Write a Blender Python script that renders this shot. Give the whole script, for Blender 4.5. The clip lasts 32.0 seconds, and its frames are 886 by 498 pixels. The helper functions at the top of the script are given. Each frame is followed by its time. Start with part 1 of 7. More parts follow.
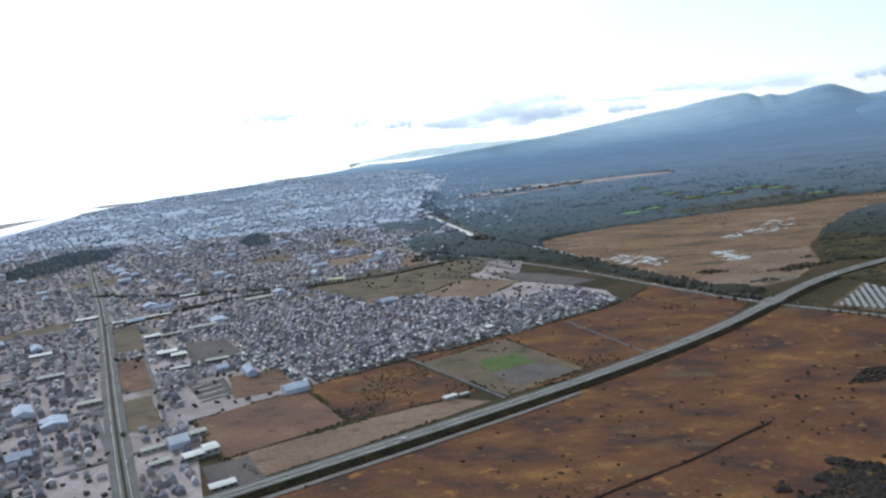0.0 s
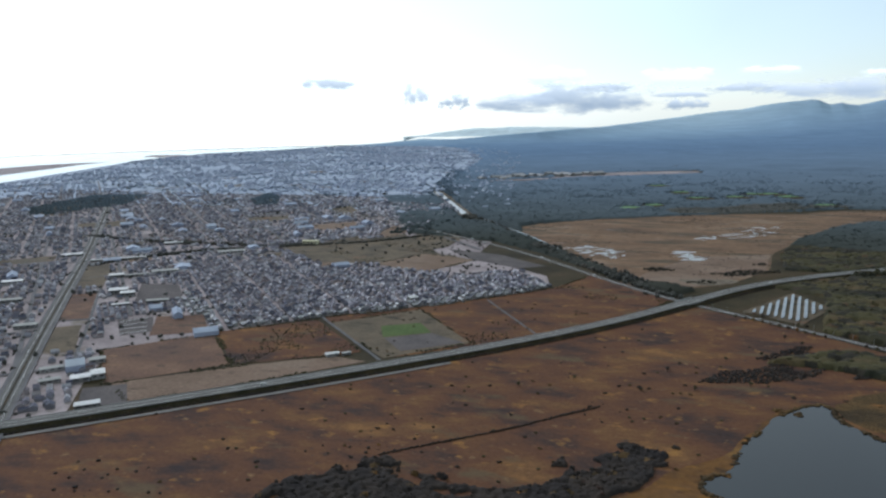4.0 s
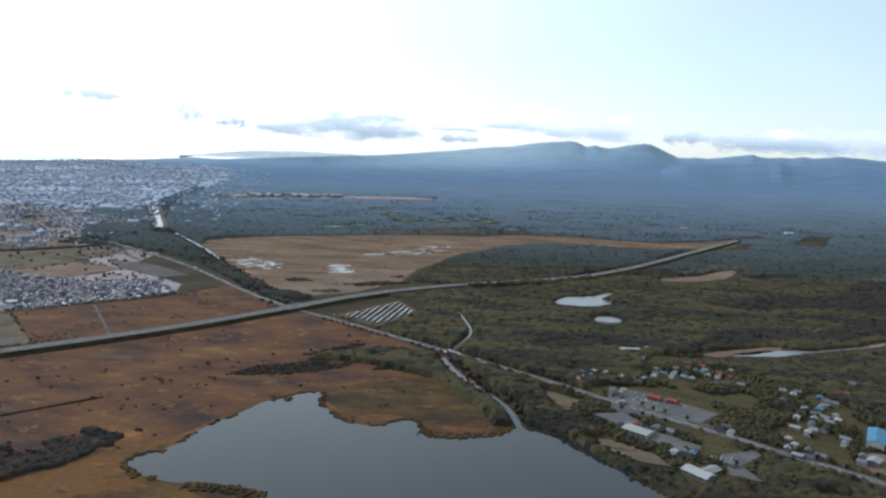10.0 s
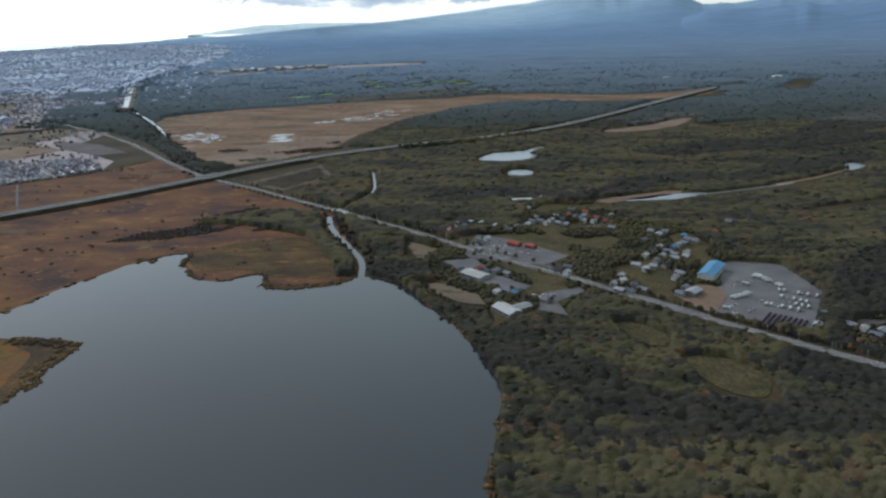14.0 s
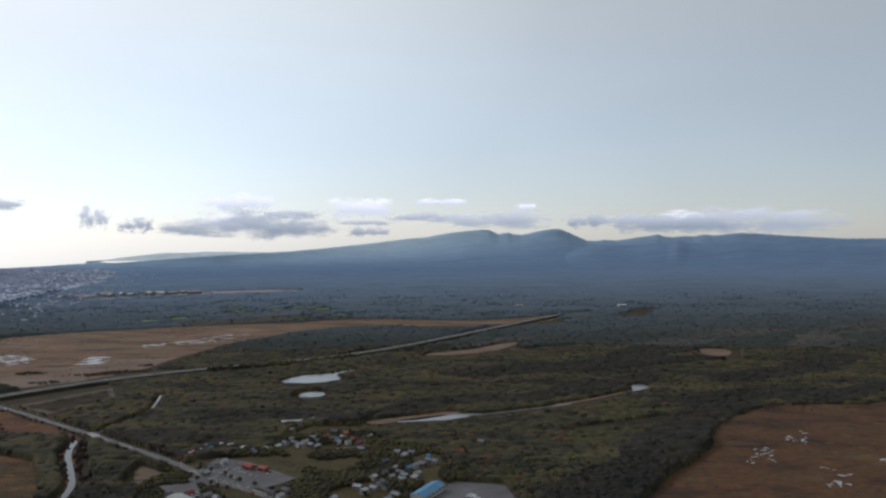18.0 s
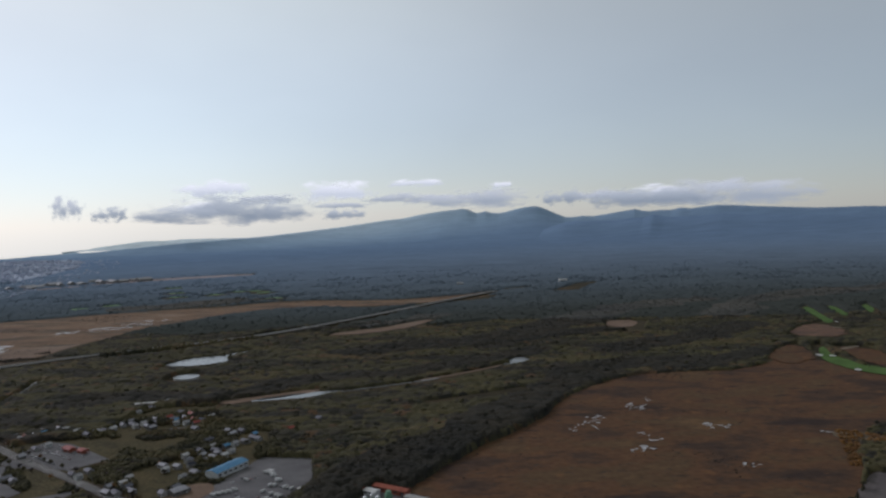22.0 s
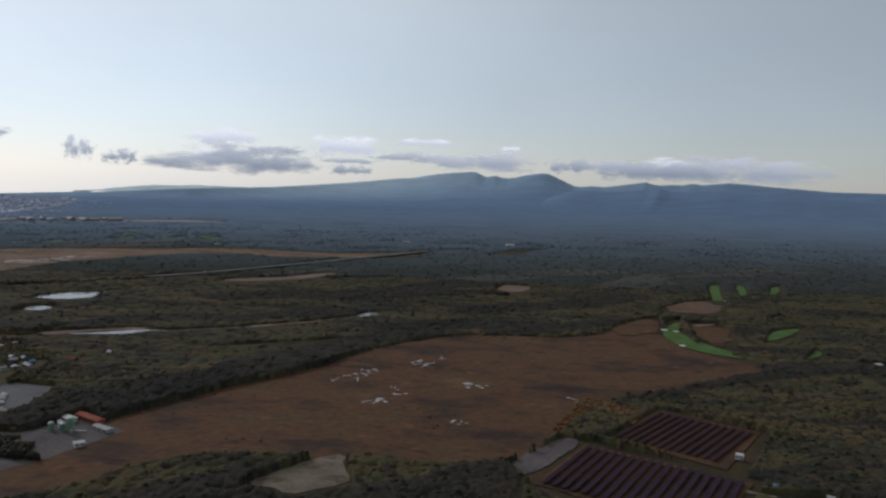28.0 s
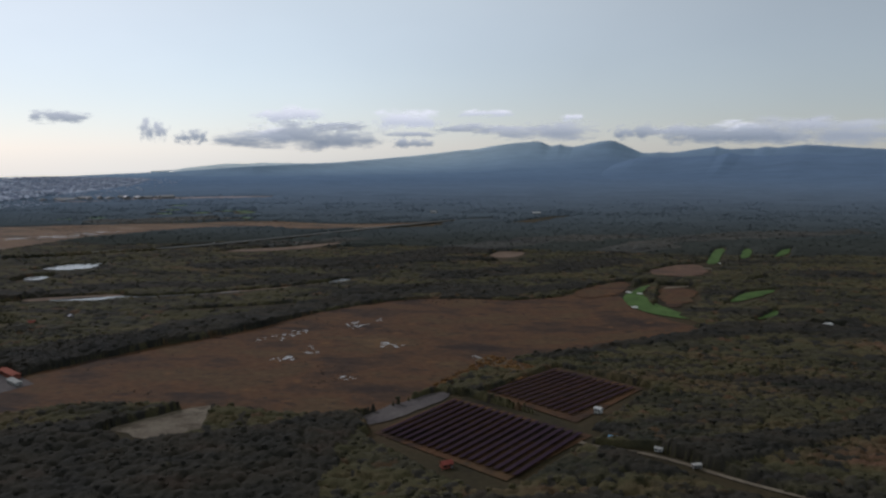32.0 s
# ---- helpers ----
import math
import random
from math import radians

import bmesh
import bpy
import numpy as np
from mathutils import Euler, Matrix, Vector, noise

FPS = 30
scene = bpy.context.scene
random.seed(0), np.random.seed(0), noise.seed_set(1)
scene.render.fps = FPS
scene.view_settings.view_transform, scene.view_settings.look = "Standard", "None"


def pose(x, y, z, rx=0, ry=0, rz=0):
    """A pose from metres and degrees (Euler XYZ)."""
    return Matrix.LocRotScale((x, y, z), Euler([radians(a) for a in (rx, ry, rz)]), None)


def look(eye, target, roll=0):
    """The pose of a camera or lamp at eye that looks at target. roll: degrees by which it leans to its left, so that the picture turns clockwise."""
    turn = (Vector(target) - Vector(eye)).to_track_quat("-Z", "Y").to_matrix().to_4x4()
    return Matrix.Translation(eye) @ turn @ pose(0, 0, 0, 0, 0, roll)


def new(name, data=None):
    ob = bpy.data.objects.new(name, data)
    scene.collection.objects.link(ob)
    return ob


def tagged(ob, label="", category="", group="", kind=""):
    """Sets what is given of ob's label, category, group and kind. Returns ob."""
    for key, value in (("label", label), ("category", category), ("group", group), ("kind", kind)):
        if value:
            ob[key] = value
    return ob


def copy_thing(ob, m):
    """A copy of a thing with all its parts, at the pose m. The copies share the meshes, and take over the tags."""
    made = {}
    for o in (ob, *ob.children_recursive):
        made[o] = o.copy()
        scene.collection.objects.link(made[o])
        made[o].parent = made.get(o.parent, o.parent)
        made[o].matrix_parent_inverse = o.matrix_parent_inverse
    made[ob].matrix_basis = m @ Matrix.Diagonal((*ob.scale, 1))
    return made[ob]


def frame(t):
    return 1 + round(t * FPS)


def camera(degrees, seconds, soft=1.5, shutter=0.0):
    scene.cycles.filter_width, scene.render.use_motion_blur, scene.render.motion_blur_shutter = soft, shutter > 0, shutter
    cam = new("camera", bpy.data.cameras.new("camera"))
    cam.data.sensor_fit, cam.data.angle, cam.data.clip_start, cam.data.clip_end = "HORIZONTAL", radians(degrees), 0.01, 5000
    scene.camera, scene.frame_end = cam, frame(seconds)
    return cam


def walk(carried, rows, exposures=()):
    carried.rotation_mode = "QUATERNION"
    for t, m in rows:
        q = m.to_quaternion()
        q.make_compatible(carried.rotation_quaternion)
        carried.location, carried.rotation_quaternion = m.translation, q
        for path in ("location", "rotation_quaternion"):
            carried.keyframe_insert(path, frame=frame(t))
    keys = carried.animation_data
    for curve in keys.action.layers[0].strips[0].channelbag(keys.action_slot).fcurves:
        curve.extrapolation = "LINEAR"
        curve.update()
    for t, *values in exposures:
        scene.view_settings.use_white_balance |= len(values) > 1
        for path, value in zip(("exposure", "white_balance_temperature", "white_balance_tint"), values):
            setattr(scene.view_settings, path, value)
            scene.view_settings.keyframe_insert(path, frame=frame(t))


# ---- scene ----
ROWS = [
    (0, pose(-452.6, -4.9, 169.6, 80.74, 5.65, 12.13)),
    (0.5, pose(-438.4, -4.6, 168.6, 80.02, 0.64, 11.33)),
    (1, pose(-424.1, -4.3, 167.7, 80.11, -0.12, 10.23)),
    (1.5, pose(-409.8, -4.0, 166.7, 82.23, -1.40, 8.35)),
    (2, pose(-395.6, -3.8, 165.8, 82.28, -2.72, 8.65)),
    (2.5, pose(-381.3, -3.5, 164.9, 82.12, -1.32, 14.26)),
    (4.5, pose(-324.4, -2.5, 161.3, 75.86, 1.41, 18.60)),
    (5, pose(-310.2, -2.3, 160.4, 70.47, 2.31, 19.70)),
    (5.5, pose(-296.0, -2.1, 159.5, 69.67, 2.30, 17.59)),
    (6, pose(-281.8, -1.9, 158.7, 73.42, -0.69, 14.98)),
    (6.5, pose(-267.6, -1.7, 157.8, 75.87, -1.20, 11.18)),
    (7, pose(-253.5, -1.6, 157.0, 76.96, 0.15, 8.72)),
    (7.5, pose(-239.3, -1.4, 156.2, 77.07, -0.20, 9.27)),
    (8, pose(-225.2, -1.2, 155.4, 80.05, 0.83, 9.32)),
    (8.5, pose(-211.0, -1.1, 154.6, 80.42, -0.06, 8.71)),
    (9, pose(-196.9, -0.9, 153.8, 80.12, -0.00, 8.20)),
    (9.5, pose(-182.8, -0.8, 153.0, 78.86, -1.15, 8.24)),
    (10, pose(-168.7, -0.7, 152.2, 81.83, -2.65, 3.82)),
    (10.5, pose(-154.5, -0.6, 151.4, 83.37, -2.40, 3.04)),
    (11, pose(-140.5, -0.5, 150.7, 83.50, -2.90, 1.46)),
    (11.5, pose(-126.4, -0.4, 149.9, 83.18, -2.03, 0.54)),
    (12, pose(-112.3, -0.3, 149.2, 84.56, -1.30, 0.14)),
    (12.5, pose(-98.2, -0.2, 148.5, 86.35, 0.66, 0.20)),
    (13, pose(-84.2, -0.2, 147.7, 77.78, -0.38, 4.72)),
    (13.5, pose(-70.1, -0.1, 147.0, 71.98, 1.47, 6.34)),
    (15.5, pose(-14.0, -0.0, 144.3, 76.49, -1.40, 4.28)),
    (16, pose(0.0, -0.0, 143.6, 80.34, 0.76, 3.80)),
    (16.5, pose(14.0, -0.0, 143.0, 84.78, 2.71, -0.46)),
    (17, pose(28.0, -0.0, 142.4, 87.76, -0.21, -1.29)),
    (17.5, pose(42.0, -0.0, 141.7, 88.71, 0.19, -0.37)),
    (18, pose(55.9, -0.1, 141.1, 88.96, -0.06, 0.13)),
    (18.5, pose(69.9, -0.1, 140.5, 89.82, 0.68, 1.48)),
    (19, pose(83.8, -0.2, 139.9, 88.57, 3.59, -0.14)),
    (19.5, pose(97.8, -0.2, 139.3, 87.30, 1.54, 0.30)),
    (20, pose(111.7, -0.3, 138.7, 87.42, 2.39, -0.40)),
    (20.5, pose(125.6, -0.4, 138.2, 87.01, 2.19, -1.30)),
    (21, pose(139.5, -0.5, 137.6, 87.36, 3.07, 0.33)),
    (21.5, pose(153.5, -0.6, 137.1, 88.02, 1.61, 1.67)),
    (22, pose(167.3, -0.7, 136.5, 87.52, 1.60, -0.17)),
    (22.5, pose(181.2, -0.8, 136.0, 85.63, 2.55, 0.20)),
    (23, pose(195.1, -0.9, 135.5, 85.62, 2.54, -0.12)),
    (23.5, pose(209.0, -1.1, 135.0, 85.30, 2.32, 0.72)),
    (24, pose(222.8, -1.2, 134.5, 84.89, 5.14, 1.23)),
    (24.5, pose(236.7, -1.4, 134.0, 83.32, 3.00, 3.08)),
    (25, pose(250.5, -1.6, 133.5, 83.65, 3.34, 1.91)),
    (25.5, pose(264.4, -1.7, 133.0, 84.27, 4.06, 1.94)),
    (27.5, pose(319.6, -2.5, 131.2, 83.52, -2.45, 3.06)),
    (28, pose(333.4, -2.8, 130.8, 84.72, -1.90, 2.52)),
    (28.5, pose(347.2, -3.0, 130.4, 83.60, -0.48, 2.84)),
    (29, pose(360.9, -3.3, 130.0, 82.55, -3.34, 2.94)),
    (29.5, pose(374.7, -3.5, 129.6, 83.49, -1.99, 3.81)),
    (30, pose(388.4, -3.8, 129.2, 85.26, -0.38, 3.44)),
    (30.5, pose(402.2, -4.0, 128.9, 84.55, 1.98, 1.07)),
    (31, pose(415.9, -4.3, 128.5, 81.72, -0.97, 1.54)),
    (31.5, pose(429.6, -4.6, 128.1, 83.37, 0.88, 6.32)),
    (32, pose(443.4, -4.9, 127.8, 82.56, -0.13, 8.55)),
]
EXPOSURES = [(t, e - 0.1, 5420 if t < 17 else 5760, 17 if t < 17 else 24) for t, e in ((0, 0.65), (0.5, 0.5), (1, 0.35), (2.5, 0.25), (4.5, 0.25), (5, 0.25), (5.5, 0.8), (6, 1.25), (7, 1.1), (8, 0.9), (9, 0.6), (10, 0.5), (11, 0.35), (12, 0.25), (12.5, 0.0), (13, -0.1), (13.5, 0.0),
                                                                                 (15.5, 1.5), (16, 1.42), (17, 0.5), (18, -0.2), (19, -0.38), (21, -0.4), (24, -0.48), (27.5, -0.48), (30, -0.5), (32, -0.52))]
cam = camera(60.1, 32.0, soft=2.5)
walk(cam, ROWS, EXPOSURES)

# ---- sky and sun ----
SUN_AZ, SUN_EL = radians(-52), radians(31)      # from +y towards +x, above the horizon
TO_SUN = Vector((math.sin(SUN_AZ) * math.cos(SUN_EL), math.cos(SUN_AZ) * math.cos(SUN_EL), math.sin(SUN_EL)))
world = bpy.data.worlds.new("hazy_sky")
scene.world = world
world.use_nodes = True
wn, wl = world.node_tree.nodes, world.node_tree.links
wn.clear()


wnode = wn.new
w_out = wnode("ShaderNodeOutputWorld")
w_sky = wnode("ShaderNodeTexSky")
w_sky.sky_type, w_sky.sun_disc, w_sky.sun_elevation, w_sky.sun_rotation, w_sky.dust_density = "NISHITA", False, SUN_EL, SUN_AZ % (2 * math.pi), 0.2
w_bg = wnode("ShaderNodeBackground")
w_bg.inputs["Strength"].default_value = 0.05
wl.new(w_sky.outputs[0], w_bg.inputs["Color"])
# high veil of cloud, brighter towards the sun
w_co = wnode("ShaderNodeTexCoord")
w_dot = wnode("ShaderNodeVectorMath")
w_dot.operation = "DOT_PRODUCT"
w_dot.inputs[1].default_value = TO_SUN
wl.new(w_co.outputs["Generated"], w_dot.inputs[0])
w_ramp = wnode("ShaderNodeValToRGB")
cr = w_ramp.color_ramp
cr.elements[0].position, cr.elements[0].color = 0.0, (0.345, 0.368, 0.342, 1)
cr.elements[1].position, cr.elements[1].color = 1.0, (1.03, 1.02, 0.98, 1)
e = cr.elements.new(0.55)
e.color = (0.56, 0.588, 0.553, 1)
e = cr.elements.new(0.35)
e.color = (0.46, 0.485, 0.452, 1)
e = cr.elements.new(0.8)
e.color = (0.83, 0.88, 0.85, 1)
wl.new(w_dot.outputs["Value"], w_ramp.inputs[0])
w_noise = wnode("ShaderNodeTexNoise")
w_noise.inputs["Scale"].default_value = 3.0
w_noise.inputs["Detail"].default_value = 5.0
w_map = wnode("ShaderNodeMapping")
w_map.inputs["Scale"].default_value = (1, 1, 2.5)
wl.new(w_co.outputs["Generated"], w_map.inputs[0])
wl.new(w_map.outputs[0], w_noise.inputs["Vector"])
w_mr = wnode("ShaderNodeMapRange")
w_mr.inputs["To Min"].default_value, w_mr.inputs["To Max"].default_value = 0.9, 1.1
wl.new(w_noise.outputs["Fac"], w_mr.inputs["Value"])
w_mul = wnode("ShaderNodeVectorMath")
w_mul.operation = "SCALE"
wl.new(w_ramp.outputs[0], w_mul.inputs[0])
wl.new(w_mr.outputs[0], w_mul.inputs["Scale"])
# the haze is cooler and paler towards the horizon
w_sep = wnode("ShaderNodeSeparateXYZ")
wl.new(w_co.outputs["Generated"], w_sep.inputs[0])
w_hz = wnode("ShaderNodeMapRange")
w_hz.inputs["From Min"].default_value, w_hz.inputs["From Max"].default_value = -0.02, 0.3
wl.new(w_sep.outputs["Z"], w_hz.inputs["Value"])
w_tone = wnode("ShaderNodeMix")
w_tone.data_type = "RGBA"
w_tone.inputs["A"].default_value, w_tone.inputs["B"].default_value = (0.91, 1.0, 0.955, 1), (1.07, 1.035, 0.74, 1)
wl.new(w_hz.outputs[0], w_tone.inputs["Factor"])
w_mul2 = wnode("ShaderNodeVectorMath")
w_mul2.operation = "MULTIPLY"
wl.new(w_mul.outputs[0], w_mul2.inputs[0])
wl.new(w_tone.outputs["Result"], w_mul2.inputs[1])
w_veil = wnode("ShaderNodeBackground")
w_veil.inputs["Strength"].default_value = 0.85
wl.new(w_mul2.outputs[0], w_veil.inputs["Color"])
w_add = wnode("ShaderNodeAddShader")
wl.new(w_bg.outputs[0], w_add.inputs[0])
wl.new(w_veil.outputs[0], w_add.inputs[1])
wl.new(w_add.outputs[0], w_out.inputs["Surface"])

sun = bpy.data.lights.new("sun", "SUN")
sun.energy, sun.angle, sun.color = 1.45, radians(5), (1.0, 0.97, 0.92)
sun_ob = new("sun", sun)
sun_ob.matrix_world = look(TO_SUN * 400, (0, 0, 0))


# ---- materials ----
def material(name, colours, scale=0.1, detail_scale=2.0, rough=0.9, metal=0.0, bump=0.0, island=0.0, random=0.0, spec=0.06, bands=0.0, spots=(), mottle=0.4):
    """Colours mixed by broad noise, then modulated by fine noise; island and random vary single pieces."""
    m = bpy.data.materials.new(name)
    m.use_nodes = True
    nt = m.node_tree
    n, l = nt.nodes, nt.links
    b = n["Principled BSDF"]
    b.inputs["Roughness"].default_value = rough
    b.inputs["Metallic"].default_value = metal
    b.inputs["Specular IOR Level"].default_value = spec
    geo = n.new("ShaderNodeNewGeometry")
    broad = n.new("ShaderNodeTexNoise")
    broad.inputs["Scale"].default_value, broad.inputs["Detail"].default_value, broad.inputs["Roughness"].default_value = scale, 6.0, 0.62
    if bands:                                   # broad patches drawn out along the terraces of the land
        mp_ = n.new("ShaderNodeMapping")
        mp_.inputs["Rotation"].default_value, mp_.inputs["Scale"].default_value = (0, 0, radians(-38)), (1, bands, 1)
        l.new(geo.outputs["Position"], mp_.inputs[0])
        l.new(mp_.outputs[0], broad.inputs["Vector"])
    else:
        l.new(geo.outputs["Position"], broad.inputs["Vector"])
    value = broad.outputs["Fac"]
    if island or random:
        src = geo.outputs["Random Per Island"] if island else n.new("ShaderNodeObjectInfo").outputs["Random"]
        k = island or random
        mix = n.new("ShaderNodeMix")
        mix.inputs[0].default_value = k
        l.new(value, mix.inputs[2])
        l.new(src, mix.inputs[3])
        value = mix.outputs[0]
    ramp = n.new("ShaderNodeValToRGB")
    lo, hi = (0.32, 0.68) if not (island or random) else (0.32 * (1 - max(island, random)), 1 - 0.32 * (1 - max(island, random)))
    els = ramp.color_ramp.elements
    while len(els) < len(colours):
        els.new(0.5)
    for i, c in enumerate(colours):
        els[i].position = lo + (hi - lo) * i / max(1, len(colours) - 1)
        els[i].color = (*c, 1)
    l.new(value, ramp.inputs[0])
    tone = ramp.outputs[0]
    for k_, (sp_colour, sp_scale, sp_from, sp_stretch) in enumerate(spots):    # patches of other growth
        mp2 = n.new("ShaderNodeMapping")
        mp2.inputs["Location"].default_value, mp2.inputs["Rotation"].default_value, mp2.inputs["Scale"].default_value = (37 * k_, 11 * k_, 0), (0, 0, radians(-42)), (1, sp_stretch, 1)
        l.new(geo.outputs["Position"], mp2.inputs[0])
        sn = n.new("ShaderNodeTexNoise")
        sn.inputs["Scale"].default_value, sn.inputs["Detail"].default_value, sn.inputs["Roughness"].default_value = sp_scale, 7.0, 0.6
        l.new(mp2.outputs[0], sn.inputs["Vector"])
        sm = n.new("ShaderNodeMapRange")
        sm.inputs["From Min"].default_value, sm.inputs["From Max"].default_value, sm.inputs["To Max"].default_value = sp_from, sp_from + 0.09, 0.9
        l.new(sn.outputs["Fac"], sm.inputs["Value"])
        sx_ = n.new("ShaderNodeMix")
        sx_.data_type = "RGBA"
        l.new(sm.outputs[0], sx_.inputs["Factor"])
        l.new(tone, sx_.inputs["A"])
        sx_.inputs["B"].default_value = (*sp_colour, 1)
        tone = sx_.outputs["Result"]
    fine = n.new("ShaderNodeTexNoise")
    fine.inputs["Scale"].default_value, fine.inputs["Detail"].default_value = detail_scale, 4.0
    l.new(geo.outputs["Position"], fine.inputs["Vector"])
    mr = n.new("ShaderNodeMapRange")
    mr.inputs["From Min"].default_value, mr.inputs["From Max"].default_value = (0.0, 1.0) if mottle <= 0.4 else (0.25, 0.75)
    mr.inputs["To Min"].default_value, mr.inputs["To Max"].default_value = 1 - mottle, 1 + mottle
    l.new(fine.outputs["Fac"], mr.inputs["Value"])
    sc = n.new("ShaderNodeVectorMath")
    sc.operation = "SCALE"
    l.new(tone, sc.inputs[0])
    l.new(mr.outputs[0], sc.inputs["Scale"])
    l.new(sc.outputs[0], b.inputs["Base Color"])
    if bump:
        bp = n.new("ShaderNodeBump")
        bp.inputs["Strength"].default_value, bp.inputs["Distance"].default_value = 0.8, bump
        l.new(fine.outputs["Fac"], bp.inputs["Height"])
        l.new(bp.outputs[0], b.inputs["Normal"])
    return m


def water_material(name, colour, rough, ripple):
    m = bpy.data.materials.new(name)
    m.use_nodes = True
    n, l = m.node_tree.nodes, m.node_tree.links
    b = n["Principled BSDF"]
    b.inputs["Base Color"].default_value = (*colour, 1)
    b.inputs["Roughness"].default_value = rough
    b.inputs["IOR"].default_value = 1.33
    geo = n.new("ShaderNodeNewGeometry")
    t = n.new("ShaderNodeTexNoise")
    t.inputs["Scale"].default_value, t.inputs["Detail"].default_value = 0.5, 6.0
    l.new(geo.outputs["Position"], t.inputs["Vector"])
    bp = n.new("ShaderNodeBump")
    bp.inputs["Strength"].default_value, bp.inputs["Distance"].default_value = 0.3, ripple
    l.new(t.outputs["Fac"], bp.inputs["Height"])
    l.new(bp.outputs[0], b.inputs["Normal"])
    return m


M_FLOOR = material("woodland_floor", [(0.024, 0.0208, 0.015), (0.044, 0.036, 0.02), (0.064, 0.044, 0.025)], 0.02, 0.4)
M_MARSH = material("autumn_reed_marsh", [(0.03312, 0.02579, 0.02597), (0.06063, 0.03563, 0.02752), (0.09174, 0.04548, 0.02752), (0.1048, 0.05158, 0.02752), (0.1283, 0.06635, 0.03002), (0.1922, 0.09945, 0.03831)], 0.02, 0.5, bump=0.4, mottle=0.32, bands=1.8,
                   spots=(((0.047, 0.04193, 0.03925), 0.16, 0.62, 1.6), ((0.1895, 0.1171, 0.05896), 0.13, 0.62, 1.3), ((0.03677, 0.02874, 0.02597), 0.03, 0.61, 2.0), ((0.2386, 0.1231, 0.03831), 0.06, 0.60, 1.4), ((0.09706, 0.0693, 0.04097), 0.016, 0.58, 2.5)))
M_MARSH_NEAR = material("golden_reed_marsh", [(0.04779, 0.03227, 0.01903), (0.08806, 0.04839, 0.02212), (0.1325, 0.06596, 0.02138), (0.1176, 0.06308, 0.02843), (0.1539, 0.08635, 0.02843)], 0.022, 0.3, bump=0.4, bands=1.6,
                        spots=(((0.0963, 0.0733, 0.01978), 0.02, 0.57, 3.0), ((0.0404, 0.02779, 0.01741), 0.05, 0.60, 2.0), ((0.1835, 0.09162, 0.02373), 0.03, 0.58, 2.5)))
M_REED_DARK = material("dark_reed_bed", [(0.0327, 0.0242, 0.0158), (0.052, 0.0364, 0.0198), (0.0772, 0.0498, 0.0224), (0.111, 0.0632, 0.0264)], 0.03, 0.8, bump=0.5, bands=2.0, mottle=0.55, spots=(((0.223, 0.105, 0.0317), 0.035, 0.585, 2.2),))
M_MOOR = material("brown_moor", [(0.0345, 0.02442, 0.02172), (0.06282, 0.03869, 0.0263), (0.09624, 0.05085, 0.02762), (0.08311, 0.05179, 0.02881), (0.1193, 0.07124, 0.03677)], 0.016, 0.22, bump=0.4, bands=1.6, spots=(((0.04394, 0.03657, 0.03002), 0.14, 0.58, 1.8), ((0.03051, 0.02442, 0.02292), 0.03, 0.59, 3.0), ((0.1322, 0.06522, 0.02991), 0.05, 0.6, 1.5)))
M_MOOR_PALE = material("pale_dry_moor", [(0.08758, 0.06082, 0.04301), (0.1389, 0.08846, 0.05645), (0.1702, 0.1086, 0.0672), (0.2061, 0.1494, 0.1075)], 0.009, 0.12, bump=0.3, bands=2.0, spots=(((0.07213, 0.05975, 0.04301), 0.011, 0.52, 4.0), ((0.2061, 0.1824, 0.1747), 0.02, 0.62, 4.0), ((0.1132, 0.06412, 0.03763), 0.03, 0.57, 2.5)))
M_TOWN = material("town_ground", [(0.1787, 0.1482, 0.151), (0.2592, 0.2196, 0.2213), (0.3384, 0.2909, 0.2928)], 0.02, 0.3, spots=(((0.134, 0.1126, 0.07776), 0.02, 0.59, 1.3),))
M_FIELD_OLIVE = material("olive_rough_grass", [(0.0728, 0.0616, 0.04634), (0.112, 0.0896, 0.06348), (0.14, 0.108, 0.07406)], 0.03, 0.5, bump=0.2, spots=(((0.047, 0.0403, 0.03174), 0.045, 0.55, 1.8), ((0.168, 0.0952, 0.05554), 0.03, 0.6, 1.5)))
M_FIELD_TAN = material("tan_stubble_field", [(0.1314, 0.0909, 0.06555), (0.1665, 0.1161, 0.08521), (0.1917, 0.1431, 0.1092)], 0.02, 0.4, spots=(((0.0909, 0.06651, 0.05026), 0.03, 0.57, 3.0),))
M_FIELD_ORANGE = material("orange_grass_field", [(0.08854, 0.0582, 0.04836), (0.1302, 0.0784, 0.0552), (0.1665, 0.103, 0.069)], 0.03, 0.5, bump=0.2, spots=(((0.05729, 0.047, 0.03864), 0.035, 0.56, 2.0), ((0.2083, 0.129, 0.069), 0.05, 0.62, 1.5)))
M_GREEN = material("mown_green_grass", [(0.0506, 0.0864, 0.0248), (0.069, 0.121, 0.0347), (0.0874, 0.143, 0.0446)], 0.05, 0.6)
M_MEADOW = material("olive_meadow_grass", [(0.0451, 0.03942, 0.02132), (0.06396, 0.0535, 0.02624), (0.082, 0.06336, 0.03116)], 0.06, 0.6, bump=0.2, mottle=0.5, spots=(((0.0369, 0.03168, 0.01804), 0.06, 0.56, 1.5),))
M_PITCH = material("worn_pitch_grass", [(0.06, 0.0825, 0.03), (0.075, 0.105, 0.0375), (0.09, 0.112, 0.045)], 0.06, 0.6)
